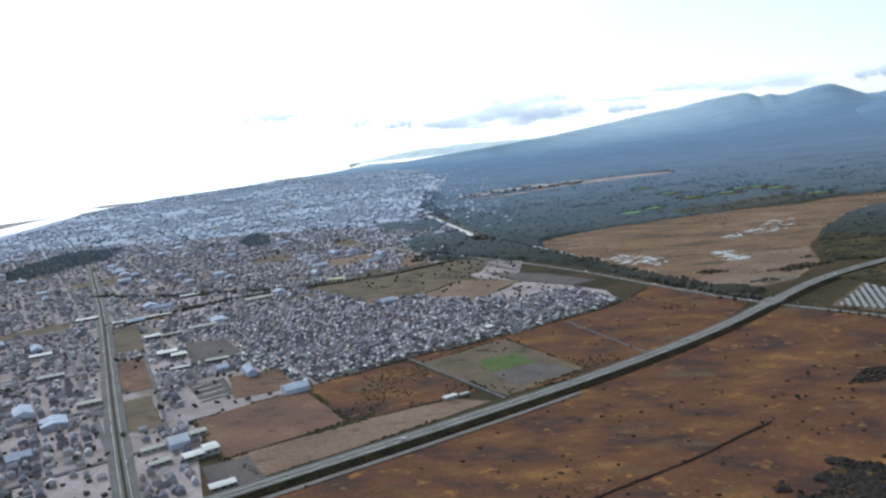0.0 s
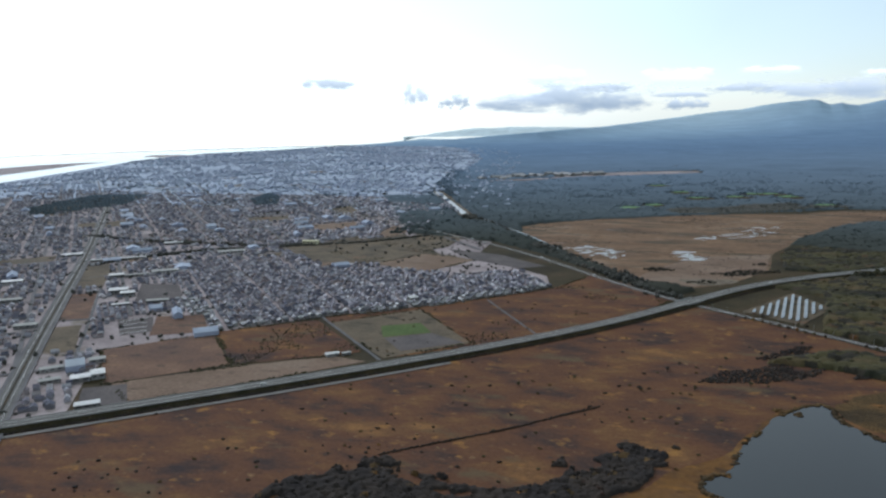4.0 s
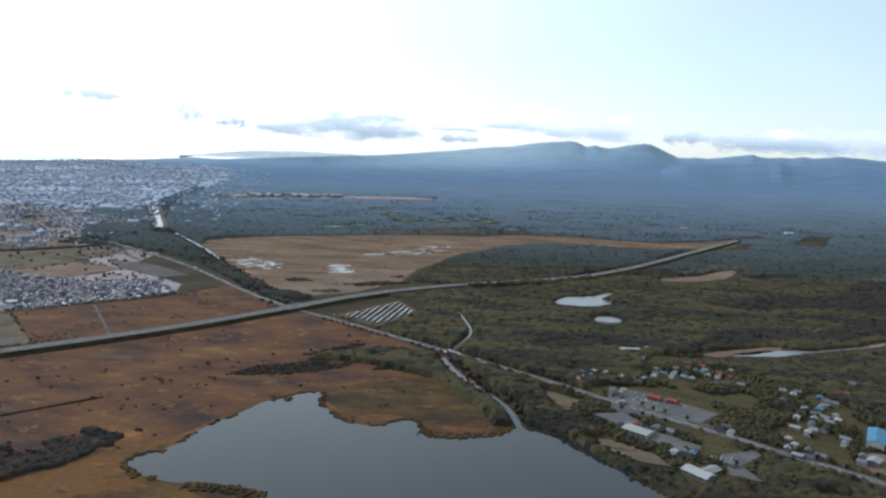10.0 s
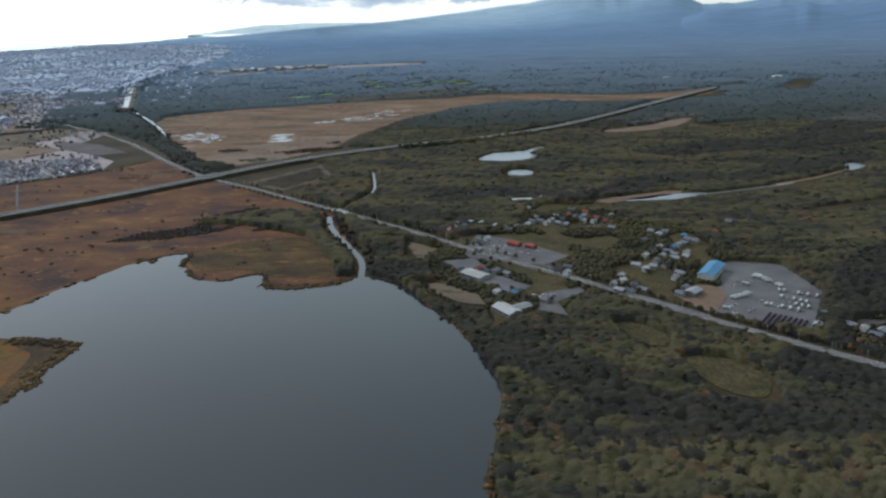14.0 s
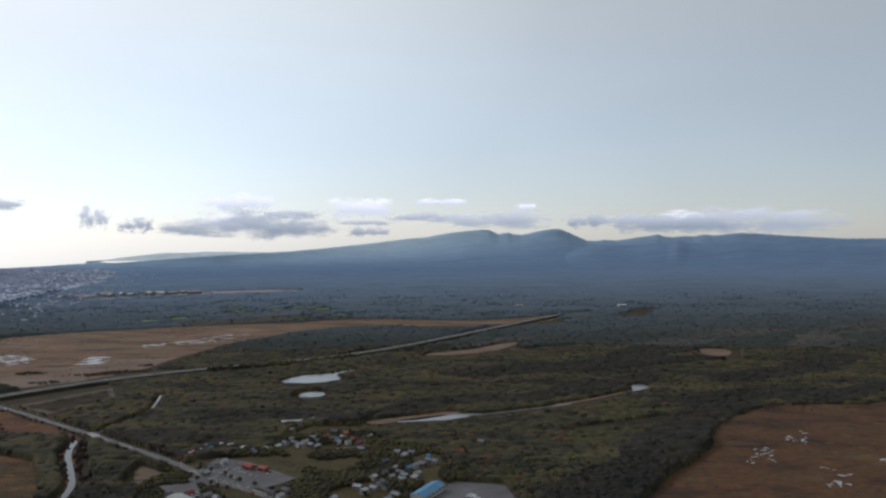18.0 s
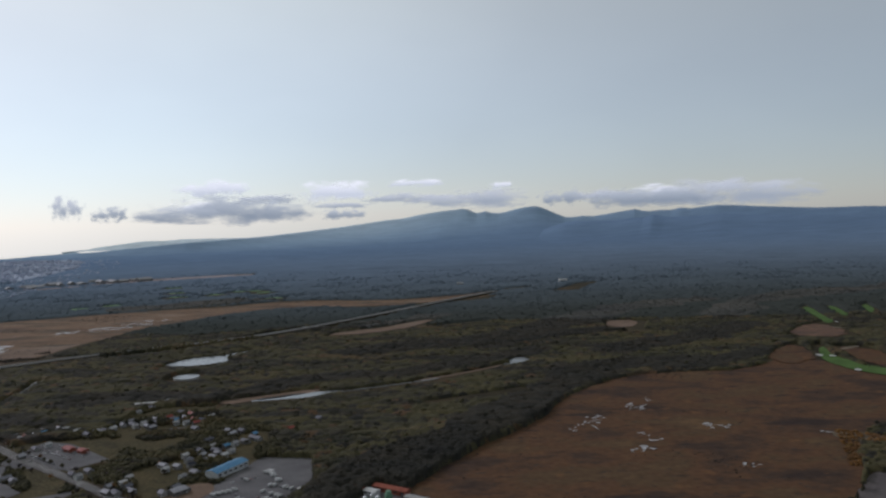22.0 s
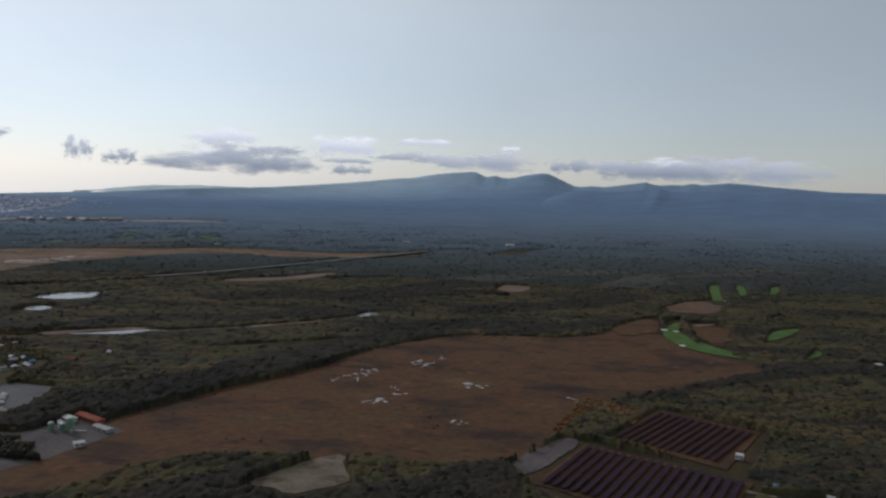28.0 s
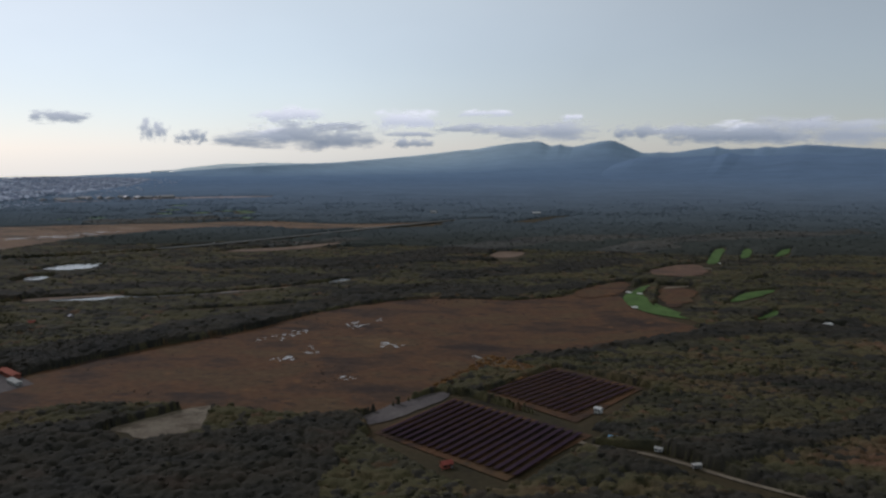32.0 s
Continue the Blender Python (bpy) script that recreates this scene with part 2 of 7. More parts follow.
M_GREY_SOIL = material("grey_bare_soil", [(0.0729, 0.0647, 0.0663), (0.0994, 0.0871, 0.0859), (0.119, 0.104, 0.0994)], 0.05, 0.5)
M_SAND = material("pale_sand", [(0.10, 0.08, 0.06), (0.15, 0.125, 0.095), (0.20, 0.17, 0.13)], 0.06, 0.6, spots=(((0.07, 0.055, 0.04), 0.05, 0.56, 2.0),))
M_ASPHALT = material("weathered_asphalt", [(0.0874, 0.0836, 0.0874), (0.114, 0.1102, 0.114), (0.1444, 0.1391, 0.1421)], 0.05, 1.2, spec=0.1)
M_ROAD = material("pale_worn_asphalt", [(0.09728, 0.0932, 0.0896), (0.1203, 0.1152, 0.1106), (0.1434, 0.1372, 0.1321)], 0.05, 1.2)
M_DECK = material("expressway_asphalt", [(0.1242, 0.1168, 0.1104), (0.1564, 0.1472, 0.1398), (0.184, 0.1748, 0.1656)], 0.05, 1.2, spec=0.1)
M_CONCRETE = material("concrete", [(0.28, 0.28, 0.27), (0.36, 0.355, 0.34)], 0.2, 2.0)
M_VERGE = material("dark_scrub_verge", [(0.02, 0.018, 0.012), (0.035, 0.03, 0.018), (0.055, 0.04, 0.022)], 0.08, 0.9, bump=0.5, mottle=0.6)
M_PAINT = material("white_road_paint", [(0.6, 0.6, 0.58), (0.75, 0.75, 0.73)], 0.5, 3.0)
M_LEAF = material("autumn_foliage", [(0.02724, 0.02497, 0.02027), (0.03892, 0.03565, 0.02504), (0.05322, 0.04869, 0.02812), (0.06619, 0.05944, 0.02974), (0.08039, 0.06182, 0.03291), (0.1063, 0.06063, 0.03751)], 0.008, 1.1, island=0.10, bump=0.4, bands=3.0, mottle=0.34, spots=(((0.02539, 0.02399, 0.02203), 0.0075, 0.53, 4.0), ((0.02415, 0.02573, 0.0187), 0.018, 0.54, 3.0), ((0.07542, 0.05148, 0.0272), 0.05, 0.62, 2.0)))
# foliage colours lifted and blued to carry the haze of the middle distance
M_LEAF_FAR = material("haze_paled_foliage", [(0.03309, 0.03334, 0.03635), (0.04499, 0.04506, 0.04455), (0.05785, 0.05746, 0.05268), (0.06867, 0.06781, 0.05938), (0.07909, 0.07015, 0.06196), (0.09209, 0.07186, 0.06744)], 0.006, 0.8, island=0.12, bump=0.6, bands=3.0, mottle=0.55)
M_LEAF_DARK = material("dark_thicket_foliage", [(0.01949, 0.01742, 0.01834), (0.02973, 0.02557, 0.02396), (0.04231, 0.03382, 0.02823), (0.06285, 0.03927, 0.03252)], 0.05, 1.1, island=0.16, bump=0.4, mottle=0.4)


def haze_tinted_material(name):
    """Woods, foothills and mountains of the far backdrop, drawn out in long streaks; haze is painted into the base
    colour, bluer the farther they lie.
    """
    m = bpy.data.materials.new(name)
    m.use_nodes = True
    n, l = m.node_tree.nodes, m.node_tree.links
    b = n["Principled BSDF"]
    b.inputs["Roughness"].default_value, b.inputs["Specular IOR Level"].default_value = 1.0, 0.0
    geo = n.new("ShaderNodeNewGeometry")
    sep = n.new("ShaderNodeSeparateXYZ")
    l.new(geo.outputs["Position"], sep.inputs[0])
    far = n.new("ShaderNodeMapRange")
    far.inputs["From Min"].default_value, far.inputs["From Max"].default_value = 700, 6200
    # the painted haze thickens towards the sea: depth times 1 to 1.5 from inland to the coast
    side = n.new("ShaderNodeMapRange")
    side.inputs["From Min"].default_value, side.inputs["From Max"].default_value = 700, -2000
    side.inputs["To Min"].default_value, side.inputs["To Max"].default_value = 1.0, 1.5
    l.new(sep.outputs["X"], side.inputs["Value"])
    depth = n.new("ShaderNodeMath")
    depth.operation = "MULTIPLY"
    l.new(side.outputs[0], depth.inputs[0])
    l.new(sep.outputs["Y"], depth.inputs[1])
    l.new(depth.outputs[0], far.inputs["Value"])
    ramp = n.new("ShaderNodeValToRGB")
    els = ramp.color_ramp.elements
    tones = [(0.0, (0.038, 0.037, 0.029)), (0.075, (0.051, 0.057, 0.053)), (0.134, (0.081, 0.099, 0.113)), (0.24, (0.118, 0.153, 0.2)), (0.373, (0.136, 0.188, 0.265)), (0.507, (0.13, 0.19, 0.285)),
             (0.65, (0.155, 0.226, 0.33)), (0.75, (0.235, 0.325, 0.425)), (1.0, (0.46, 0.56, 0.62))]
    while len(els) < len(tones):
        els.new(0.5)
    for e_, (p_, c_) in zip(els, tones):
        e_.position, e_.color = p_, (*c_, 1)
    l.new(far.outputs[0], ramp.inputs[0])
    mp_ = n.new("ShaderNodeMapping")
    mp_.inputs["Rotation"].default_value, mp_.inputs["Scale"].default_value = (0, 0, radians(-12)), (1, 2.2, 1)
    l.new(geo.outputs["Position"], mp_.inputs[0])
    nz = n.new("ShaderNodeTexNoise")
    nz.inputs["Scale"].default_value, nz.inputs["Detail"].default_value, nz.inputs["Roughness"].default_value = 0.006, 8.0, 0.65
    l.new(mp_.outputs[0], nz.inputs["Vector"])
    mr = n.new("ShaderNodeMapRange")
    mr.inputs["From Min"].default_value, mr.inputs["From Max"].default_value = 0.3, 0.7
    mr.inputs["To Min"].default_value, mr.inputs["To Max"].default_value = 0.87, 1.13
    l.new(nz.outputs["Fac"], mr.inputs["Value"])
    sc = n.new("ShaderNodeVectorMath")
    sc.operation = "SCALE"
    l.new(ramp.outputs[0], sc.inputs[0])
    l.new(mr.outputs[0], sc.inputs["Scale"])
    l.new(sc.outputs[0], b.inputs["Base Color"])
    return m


M_HILL = haze_tinted_material("haze_tinted_distance")
# darker foliage; along the belts its colour stands in for shade on scarps
M_BELT = material("dark_foliage_and_scarp_shade", [(0.01981, 0.01975, 0.01822), (0.02697, 0.02606, 0.02228), (0.03626, 0.03279, 0.02511), (0.04637, 0.03531, 0.02673)], 0.03, 1.1, island=0.1, bump=0.4, mottle=0.35, bands=2.0)
# turf green with distance haze mixed into the base colour
M_FAR_GREEN = material("hazy_distant_turf", [(0.108, 0.184, 0.092), (0.135, 0.2185, 0.108), (0.162, 0.2415, 0.128)], 0.02, 0.3)
M_RUSSET = material("russet_foliage", [(0.0528, 0.0387, 0.0234), (0.0736, 0.04816, 0.027), (0.096, 0.05676, 0.0324)], 0.05, 1.1, bump=0.4, mottle=0.4)
# land colour painted almost as pale as the sky, for the haze before it
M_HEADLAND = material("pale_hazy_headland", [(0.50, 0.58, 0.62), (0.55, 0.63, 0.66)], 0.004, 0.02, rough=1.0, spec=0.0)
M_BARK = material("bark", [(0.06, 0.05, 0.04), (0.12, 0.10, 0.08)], 1.0, 4.0)
# city surfaces with haze put into their paler, bluer base colours
M_CITY_ROOF = material("haze_tinted_city_roofs", [(0.2131, 0.2494, 0.3311), (0.259, 0.2974, 0.3867), (0.3062, 0.3466, 0.4346), (0.3351, 0.371, 0.4522), (0.4369, 0.4657, 0.5091)], 0.012, 0.1, rough=0.7, island=0.3)
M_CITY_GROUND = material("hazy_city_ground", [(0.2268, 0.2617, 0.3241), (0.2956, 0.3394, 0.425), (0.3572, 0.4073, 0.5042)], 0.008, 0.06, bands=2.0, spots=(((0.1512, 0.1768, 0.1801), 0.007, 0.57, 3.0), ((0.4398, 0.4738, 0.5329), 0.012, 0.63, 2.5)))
M_CITY_WALL = material("haze_tinted_city_walls", [(0.2116, 0.2381, 0.3184), (0.3107, 0.3401, 0.4387), (0.4231, 0.4558, 0.559)], 0.01, 0.1, island=0.3)
M_WALL = material("rendered_house_walls", [(0.1379, 0.1317, 0.1455), (0.2334, 0.2261, 0.2494), (0.3801, 0.3689, 0.4053), (0.2533, 0.2111, 0.1974)], 0.05, 1.0, island=0.8)
M_ROOF = material("painted_metal_roofs", [(0.05585, 0.05821, 0.08706), (0.07381, 0.07639, 0.1079), (0.1022, 0.09744, 0.1316), (0.1422, 0.1329, 0.1656), (0.1851, 0.178, 0.2116), (0.2645, 0.2587, 0.2941), (0.4138, 0.4048, 0.4269), (0.1292, 0.0885, 0.08188), (0.06809, 0.09437, 0.1439)], 0.02, 0.8, rough=0.5, island=0.9)
M_WALL_ONE = material("house_siding", [(0.1181, 0.1123, 0.1066), (0.2066, 0.1951, 0.1858), (0.3427, 0.3362, 0.3247)], 0.05, 1.0, random=0.8)
M_ROOF_ONE = material("house_roof_sheet", [(0.0288, 0.03024, 0.045), (0.0576, 0.05904, 0.075), (0.108, 0.108, 0.1275), (0.1728, 0.1728, 0.195), (0.324, 0.324, 0.345)], 0.02, 1.0, rough=0.5, random=0.85)
M_ROOF_PALE = material("pale_roof_sheet", [(0.176, 0.176, 0.184), (0.288, 0.284, 0.288), (0.44, 0.44, 0.44)], 0.02, 1.0, rough=0.5, random=0.85)
M_ROOF_RED = material("red_roof_sheet", [(0.20, 0.05, 0.04), (0.27, 0.075, 0.06)], 0.2, 1.0, rough=0.5)
M_ROOF_BLUE = material("blue_roof_sheet", [(0.07, 0.17, 0.29), (0.09, 0.22, 0.36)], 0.2, 1.0, rough=0.45)
M_WHITE = material("white_painted_panel", [(0.425, 0.425, 0.4165), (0.561, 0.561, 0.5525)], 0.2, 1.0, rough=0.5)
M_CREAM = material("cream_render", [(0.48, 0.45, 0.30), (0.58, 0.54, 0.38)], 0.2, 1.0)
M_GLASS = material("dark_window_glass", [(0.02, 0.025, 0.03), (0.04, 0.045, 0.05)], 0.5, 2.0, rough=0.1, spec=0.5)
M_PANEL = material("solar_cells", [(0.03, 0.02, 0.03), (0.046, 0.031, 0.043)], 0.3, 1.5, rough=0.9, spec=0.0)
M_PANEL_PALE = material("sky_lit_solar_cells", [(0.04, 0.042, 0.05), (0.06, 0.062, 0.07)], 0.3, 1.5, rough=0.12, spec=0.8)
M_STEEL = material("galvanised_steel", [(0.3, 0.31, 0.32), (0.42, 0.43, 0.44)], 0.5, 3.0, rough=0.45, metal=0.8)
M_RUST = material("red_brown_sheds", [(0.20, 0.06, 0.04), (0.28, 0.10, 0.07)], 0.3, 2.0)
M_PLANT_GREEN = material("green_plant_steel", [(0.10, 0.20, 0.13), (0.18, 0.30, 0.21)], 0.3, 2.0, rough=0.5)
M_TYRE = material("tyre_rubber", [(0.015, 0.015, 0.015), (0.03, 0.03, 0.03)], 2.0, 6.0)
M_CARPAINT = material("car_paint", [(0.03, 0.03, 0.035), (0.25, 0.25, 0.26), (0.55, 0.55, 0.56), (0.75, 0.75, 0.75), (0.35, 0.05, 0.04)], 0.02, 1.0, rough=0.3, random=0.95)
M_LAKE = water_material("lake_water", (0.02, 0.024, 0.031), 0.04, 0.02)
M_POND = water_material("shallow_bright_water", (0.15, 0.158, 0.165), 0.2, 0.1)
M_POOL = water_material("pale_shallow_pool", (0.33, 0.33, 0.34), 0.3, 0.1)
# pale base colour carries part of the sun glare and haze on the sea
M_SEA = water_material("sea_water", (0.34, 0.37, 0.38), 0.12, 0.03)


# ---- plan tools ----
def smooth(pts, closed=False, rounds=2):
    p = np.array(pts, float)
    for _ in range(rounds):
        q = np.roll(p, -1, 0)
        a, b = p * 0.75 + q * 0.25, p * 0.25 + q * 0.75
        r = np.empty((2 * len(p), 2))
        r[0::2], r[1::2] = a, b
        p = r if closed else np.vstack([p[:1], r[:-2], p[-1:]])
    return p


def ragged(p, amount, step, seed=0):
    """The closed outline p with points every step metres, pushed about by noise."""
    out = []
    for a, b in zip(p, np.roll(p, -1, 0)):
        n = max(1, int(np.hypot(*(b - a)) / step))
        for i in range(n):
            q = a + (b - a) * i / n
            v = noise.noise_vector(Vector((q[0] / (4 * step), q[1] / (4 * step), seed)))
            w = noise.noise_vector(Vector((q[0] / (1.3 * step), q[1] / (1.3 * step), seed + 9)))
            out.append((q[0] + amount * (v.x + 0.5 * w.x), q[1] + amount * (v.y + 0.5 * w.y)))
    return np.array(out)


def inside(poly, x, y):
    poly, x, y = np.asarray(poly, float), np.asarray(x, float), np.asarray(y, float)
    r = np.zeros(np.shape(x), bool)
    within = (x >= poly[:, 0].min()) & (x <= poly[:, 0].max()) & (y >= poly[:, 1].min()) & (y <= poly[:, 1].max())
    if not within.all():
        if within.any():
            r[within] = inside(poly, x[within], y[within])
        return r
    x1, y1 = poly[:, 0], poly[:, 1]
    x2, y2 = np.roll(x1, -1), np.roll(y1, -1)
    for a, b, c, d in zip(x1, y1, x2, y2):
        if b != d:
            r ^= ((b > y) != (d > y)) & (x < (c - a) * (y - b) / (d - b) + a)
    return r


def near(path, x, y, dist):
    path = np.asarray(path, float)
    r = np.zeros(np.shape(x), bool)
    for (a, b), (c, d) in zip(path[:-1], path[1:]):
        dx, dy = c - a, d - b
        k = np.where((x > min(a, c) - dist) & (x < max(a, c) + dist) & (y > min(b, d) - dist) & (y < max(b, d) + dist))
        s = np.clip(((x[k] - a) * dx + (y[k] - b) * dy) / (dx * dx + dy * dy + 1e-9), 0, 1)
        r[k] |= (x[k] - a - s * dx) ** 2 + (y[k] - b - s * dy) ** 2 < dist * dist
    return r


def lattice(x, y, seed):
    """Smooth noise from 0 to 1 on a unit grid."""
    table = np.random.RandomState(seed).uniform(0, 1, (256, 256))
    i, j = np.floor(x).astype(int), np.floor(y).astype(int)
    u, v = x - i, y - j
    u, v = u * u * (3 - 2 * u), v * v * (3 - 2 * v)
    a, b, c, d = (table[(i + p) % 256, (j + q) % 256] for p, q in ((0, 0), (1, 0), (0, 1), (1, 1)))
    return (a * (1 - u) + b * u) * (1 - v) + (c * (1 - u) + d * u) * v


def fbm(x, y, scale, seed, octaves=3):
    """Layered noise from 0 to 1; scale: metres of its largest swells."""
    total, weight = 0.0, 0.0
    for k in range(octaves):
        w = 0.5 ** k
        total, weight = total + w * lattice(x * 2 ** k / scale, y * 2 ** k / scale, seed + k), weight + w
    return total / weight


def mesh_np(name, verts, faces, mats, mat_index=None, smooth_faces=False):
    """A mesh from arrays; faces is an (n, 3) or (n, 4) array."""
    me = bpy.data.meshes.new(name)
    verts, faces = np.asarray(verts, np.float32), np.asarray(faces, np.int32)
    k = faces.shape[1]
    me.vertices.add(len(verts))
    me.vertices.foreach_set("co", verts.ravel())
    me.loops.add(faces.size)
    me.loops.foreach_set("vertex_index", faces.ravel())
    me.polygons.add(len(faces))
    me.polygons.foreach_set("loop_start", np.arange(0, faces.size, k, dtype=np.int32))
    if mat_index is not None:
        me.polygons.foreach_set("material_index", np.asarray(mat_index, np.int32))
    for m in mats:
        me.materials.append(m)
    me.polygons.foreach_set("use_smooth", np.full(len(faces), smooth_faces))
    me.update(calc_edges=True)
    me.validate()
    return me


def sheet(name, outline, z, mat, label, category, thick=0.0):
    """A flat piece of land with the given outline."""
    pts = [(float(x), float(y), z) for x, y in outline]
    me = bpy.data.meshes.new(name)
    me.from_pydata(pts, [], [tuple(range(len(pts)))])
    me.materials.append(mat)
    me.update()
    if me.polygons[0].normal.z < 0:
        me.flip_normals()
    return tagged(new(name, me), label, category, kind="structure")


def along(path, step):
    p = np.asarray(path, float)
    seg = np.hypot(*np.diff(p, axis=0).T)
    s = np.concatenate([[0], np.cumsum(seg)])
    u = np.arange(0, s[-1], step)
    x, y = np.interp(u, s, p[:, 0]), np.interp(u, s, p[:, 1])
    d = np.gradient(np.stack([x, y], 1), axis=0)
    d /= np.linalg.norm(d, axis=1)[:, None] + 1e-9
    return np.stack([x, y], 1), d, u


def profile_strip(name, path, profile, mat, step=6.0, height=None):
    """Sweeps a cross-section [(side, z), ...] along a path; height(u) lifts it."""
    c, d, u = along(path, step)
    nrm = np.stack([-d[:, 1], d[:, 0]], 1)
    k = len(profile)
    v = np.zeros((len(c), k, 3))
    for j, (s, z) in enumerate(profile):
        v[:, j, :2] = c + nrm * s
        v[:, j, 2] = z if height is None else np.array([height(q, z) for q in u])
    i, j = np.meshgrid(np.arange(len(c) - 1), np.arange(k - 1), indexing="ij")
    a = (i * k + j).ravel()
    faces = np.stack([a, a + k, a + k + 1, a + 1], 1)
    return mesh_np(name, v.reshape(-1, 3), faces[:, ::-1], [mat])


def part(name, bm, mat, parent, label=""):
    me = bpy.data.meshes.new(name)
    bm.to_mesh(me)
    bm.free()
    me.materials.append(mat)
    ob = new(name, me)
    ob.parent = parent
    return tagged(ob, label)


def part_mesh(name, me, parent, label=""):
    ob = new(name, me)
    ob.parent = parent
    return tagged(ob, label)


def box(x, y, z, sx, sy, sz, bevel=0.0, taper=1.0):
    """A block standing on z, centred on x, y; taper narrows its top."""
    bm = bmesh.new()
    bmesh.ops.create_cube(bm, size=1)
    for v in bm.verts:
        t = taper if v.co.z > 0 else 1.0
        v.co = Vector((v.co.x * sx * t + x, v.co.y * sy * t + y, (v.co.z + 0.5) * sz + z))
    if bevel:
        bmesh.ops.bevel(bm, geom=bm.edges[:], offset=bevel, segments=1, affect="EDGES")
    return bm


def gable(x, y, z, sx, sy, rise, over=0.25, thick=0.12):
    """A pitched roof, ridge along x, with eaves and thickness."""
    bm = bmesh.new()
    hx, hy = sx / 2 + over, sy / 2 + over
    prof = [(-hy, 0), (0, rise), (hy, 0), (hy, -thick), (0, rise - thick), (-hy, -thick)]
    ends = [[bm.verts.new((x + s * hx, y + b, z + c)) for b, c in prof] for s in (-1, 1)]
    for i in range(6):
        j = (i + 1) % 6
        bm.faces.new((ends[0][i], ends[0][j], ends[1][j], ends[1][i]))
    for r in ends:
        bm.faces.new((r[0], r[1], r[4], r[5]))
        bm.faces.new((r[1], r[2], r[3], r[4]))
    bmesh.ops.recalc_face_normals(bm, faces=bm.faces[:])
    return bm


def thing(name, label, category, group="", m=None):
    ob = tagged(new(name), label, category, group)
    ob.empty_display_size = 0.5
    if m is not None:
        ob.matrix_basis = m
    return ob


def scatter(name, verts, faces, xy, size, height, jitter, mat, z=0.0, rng=None, soft=False):
    """Many jittered copies of one small form, joined in one mesh."""
    rng = rng or np.random.RandomState(1)
    n, k = len(xy), len(verts)
    a = rng.uniform(0, 2 * np.pi, n)
    v = np.repeat(np.asarray(verts, np.float32)[None], n, 0)
    v = v * (1 + jitter * rng.uniform(-1, 1, (n, k, 1)))
    ca, sa = np.cos(a)[:, None], np.sin(a)[:, None]
    out = np.empty_like(v)
    out[..., 0] = (v[..., 0] * ca - v[..., 1] * sa) * size[:, None] + xy[:, :1]
    out[..., 1] = (v[..., 0] * sa + v[..., 1] * ca) * size[:, None] + xy[:, 1:2]
    out[..., 2] = v[..., 2] * height[:, None] + z
    f = (np.asarray(faces, np.int32)[None] + (np.arange(n) * k)[:, None, None]).reshape(-1, len(faces[0]))
    return mesh_np(name, out.reshape(-1, 3), f, [mat], None, soft)


def crown_form(sides, rings):
    """Rings (radius, height) closed by a tip: a clump of foliage of unit size."""
    v, f = [], []
    for i, (r, z) in enumerate(rings):
        for j in range(sides):
            t = 2 * math.pi * (j + 0.5 * (i % 2)) / sides
            v.append((r * math.cos(t), r * math.sin(t), z))
    v.append((0.05, 0.03, 1.0))
    for i in range(len(rings) - 1):
        for j in range(sides):
            a, b = i * sides + j, i * sides + (j + 1) % sides
            c, d = a + sides, b + sides
            f += [(a, b, d), (a, d, c)]
    top = (len(rings) - 1) * sides
    f += [(top + j, top + (j + 1) % sides, len(v) - 1) for j in range(sides)]
    return v, f


def grid_points(x0, x1, y0, y1, step, rng, wobble=0.45):
    x, y = np.meshgrid(np.arange(x0, x1, step), np.arange(y0, y1, step))
    p = np.stack([x.ravel(), y.ravel()], 1)
    return p + rng.uniform(-wobble, wobble, p.shape) * step


# ---- the plan ----
EXPRESSWAY = smooth([(-1250, -190), (-900, 85), (-680, 279), (-581, 368), (-473, 469), (-390, 560), (-333, 641), (-276, 720), (-189, 793),
                     (-91, 850), (-15, 925), (68, 1046), (170, 1206), (260, 1340)])
HIGHROAD = smooth([(-900, 1130), (-668, 958), (-565, 880), (-479, 797), (-400, 703), (-337, 642), (-290, 610), (-242, 573), (-188, 532), (-150, 502),
                   (-116, 474), (-80, 441), (-29, 402), (23, 355), (52, 332), (84, 308), (112, 289), (180, 235), (260, 170), (420, 40), (640, -140)])
FRONTAGE = smooth([(-1242, -199), (-892, 76), (-672.2, 270.2), (-573.2, 359.2), (-511, 417), (-478, 450)])
AVENUE = smooth([(-640, 235), (-680, 283), (-761, 387), (-841, 492), (-960, 650), (-1089, 815), (-1300, 1080)])
LANE_1 = [(-526, 440), (-599, 514), (-640, 556)]
LANE_2 = [(-434, 516), (-500, 615)]
LAKE = ragged(smooth([(-143, 397), (-122, 389), (-105, 362), (-88, 333), (-76, 310), (-69, 288), (-64, 268), (-62, 250), (-70, 150), (-90, 40), (-150, -80),
                      (-240, -110), (-310, -60), (-300, 60), (-275, 160), (-259, 230), (-256, 250), (-264, 276), (-257, 300), (-270, 303), (-298, 302), (-314, 308),
                      (-328, 316), (-329, 327), (-316, 339), (-312, 356), (-306, 376), (-298, 393), (-287, 416), (-274, 430), (-262, 437), (-260, 414),
                      (-245, 391), (-223, 383), (-213, 397), (-204, 399), (-196, 378), (-174, 379), (-153, 388), (-150, 396)], True, 1), 2.2, 4.0)
CHANNEL = smooth([(-196, 520), (-187, 489), (-164, 448), (-151, 423), (-146, 392)])
CREEK = smooth([(-193, 670), (-186, 640), (-178, 602), (-181, 578), (-186, 558), (-193, 538)])
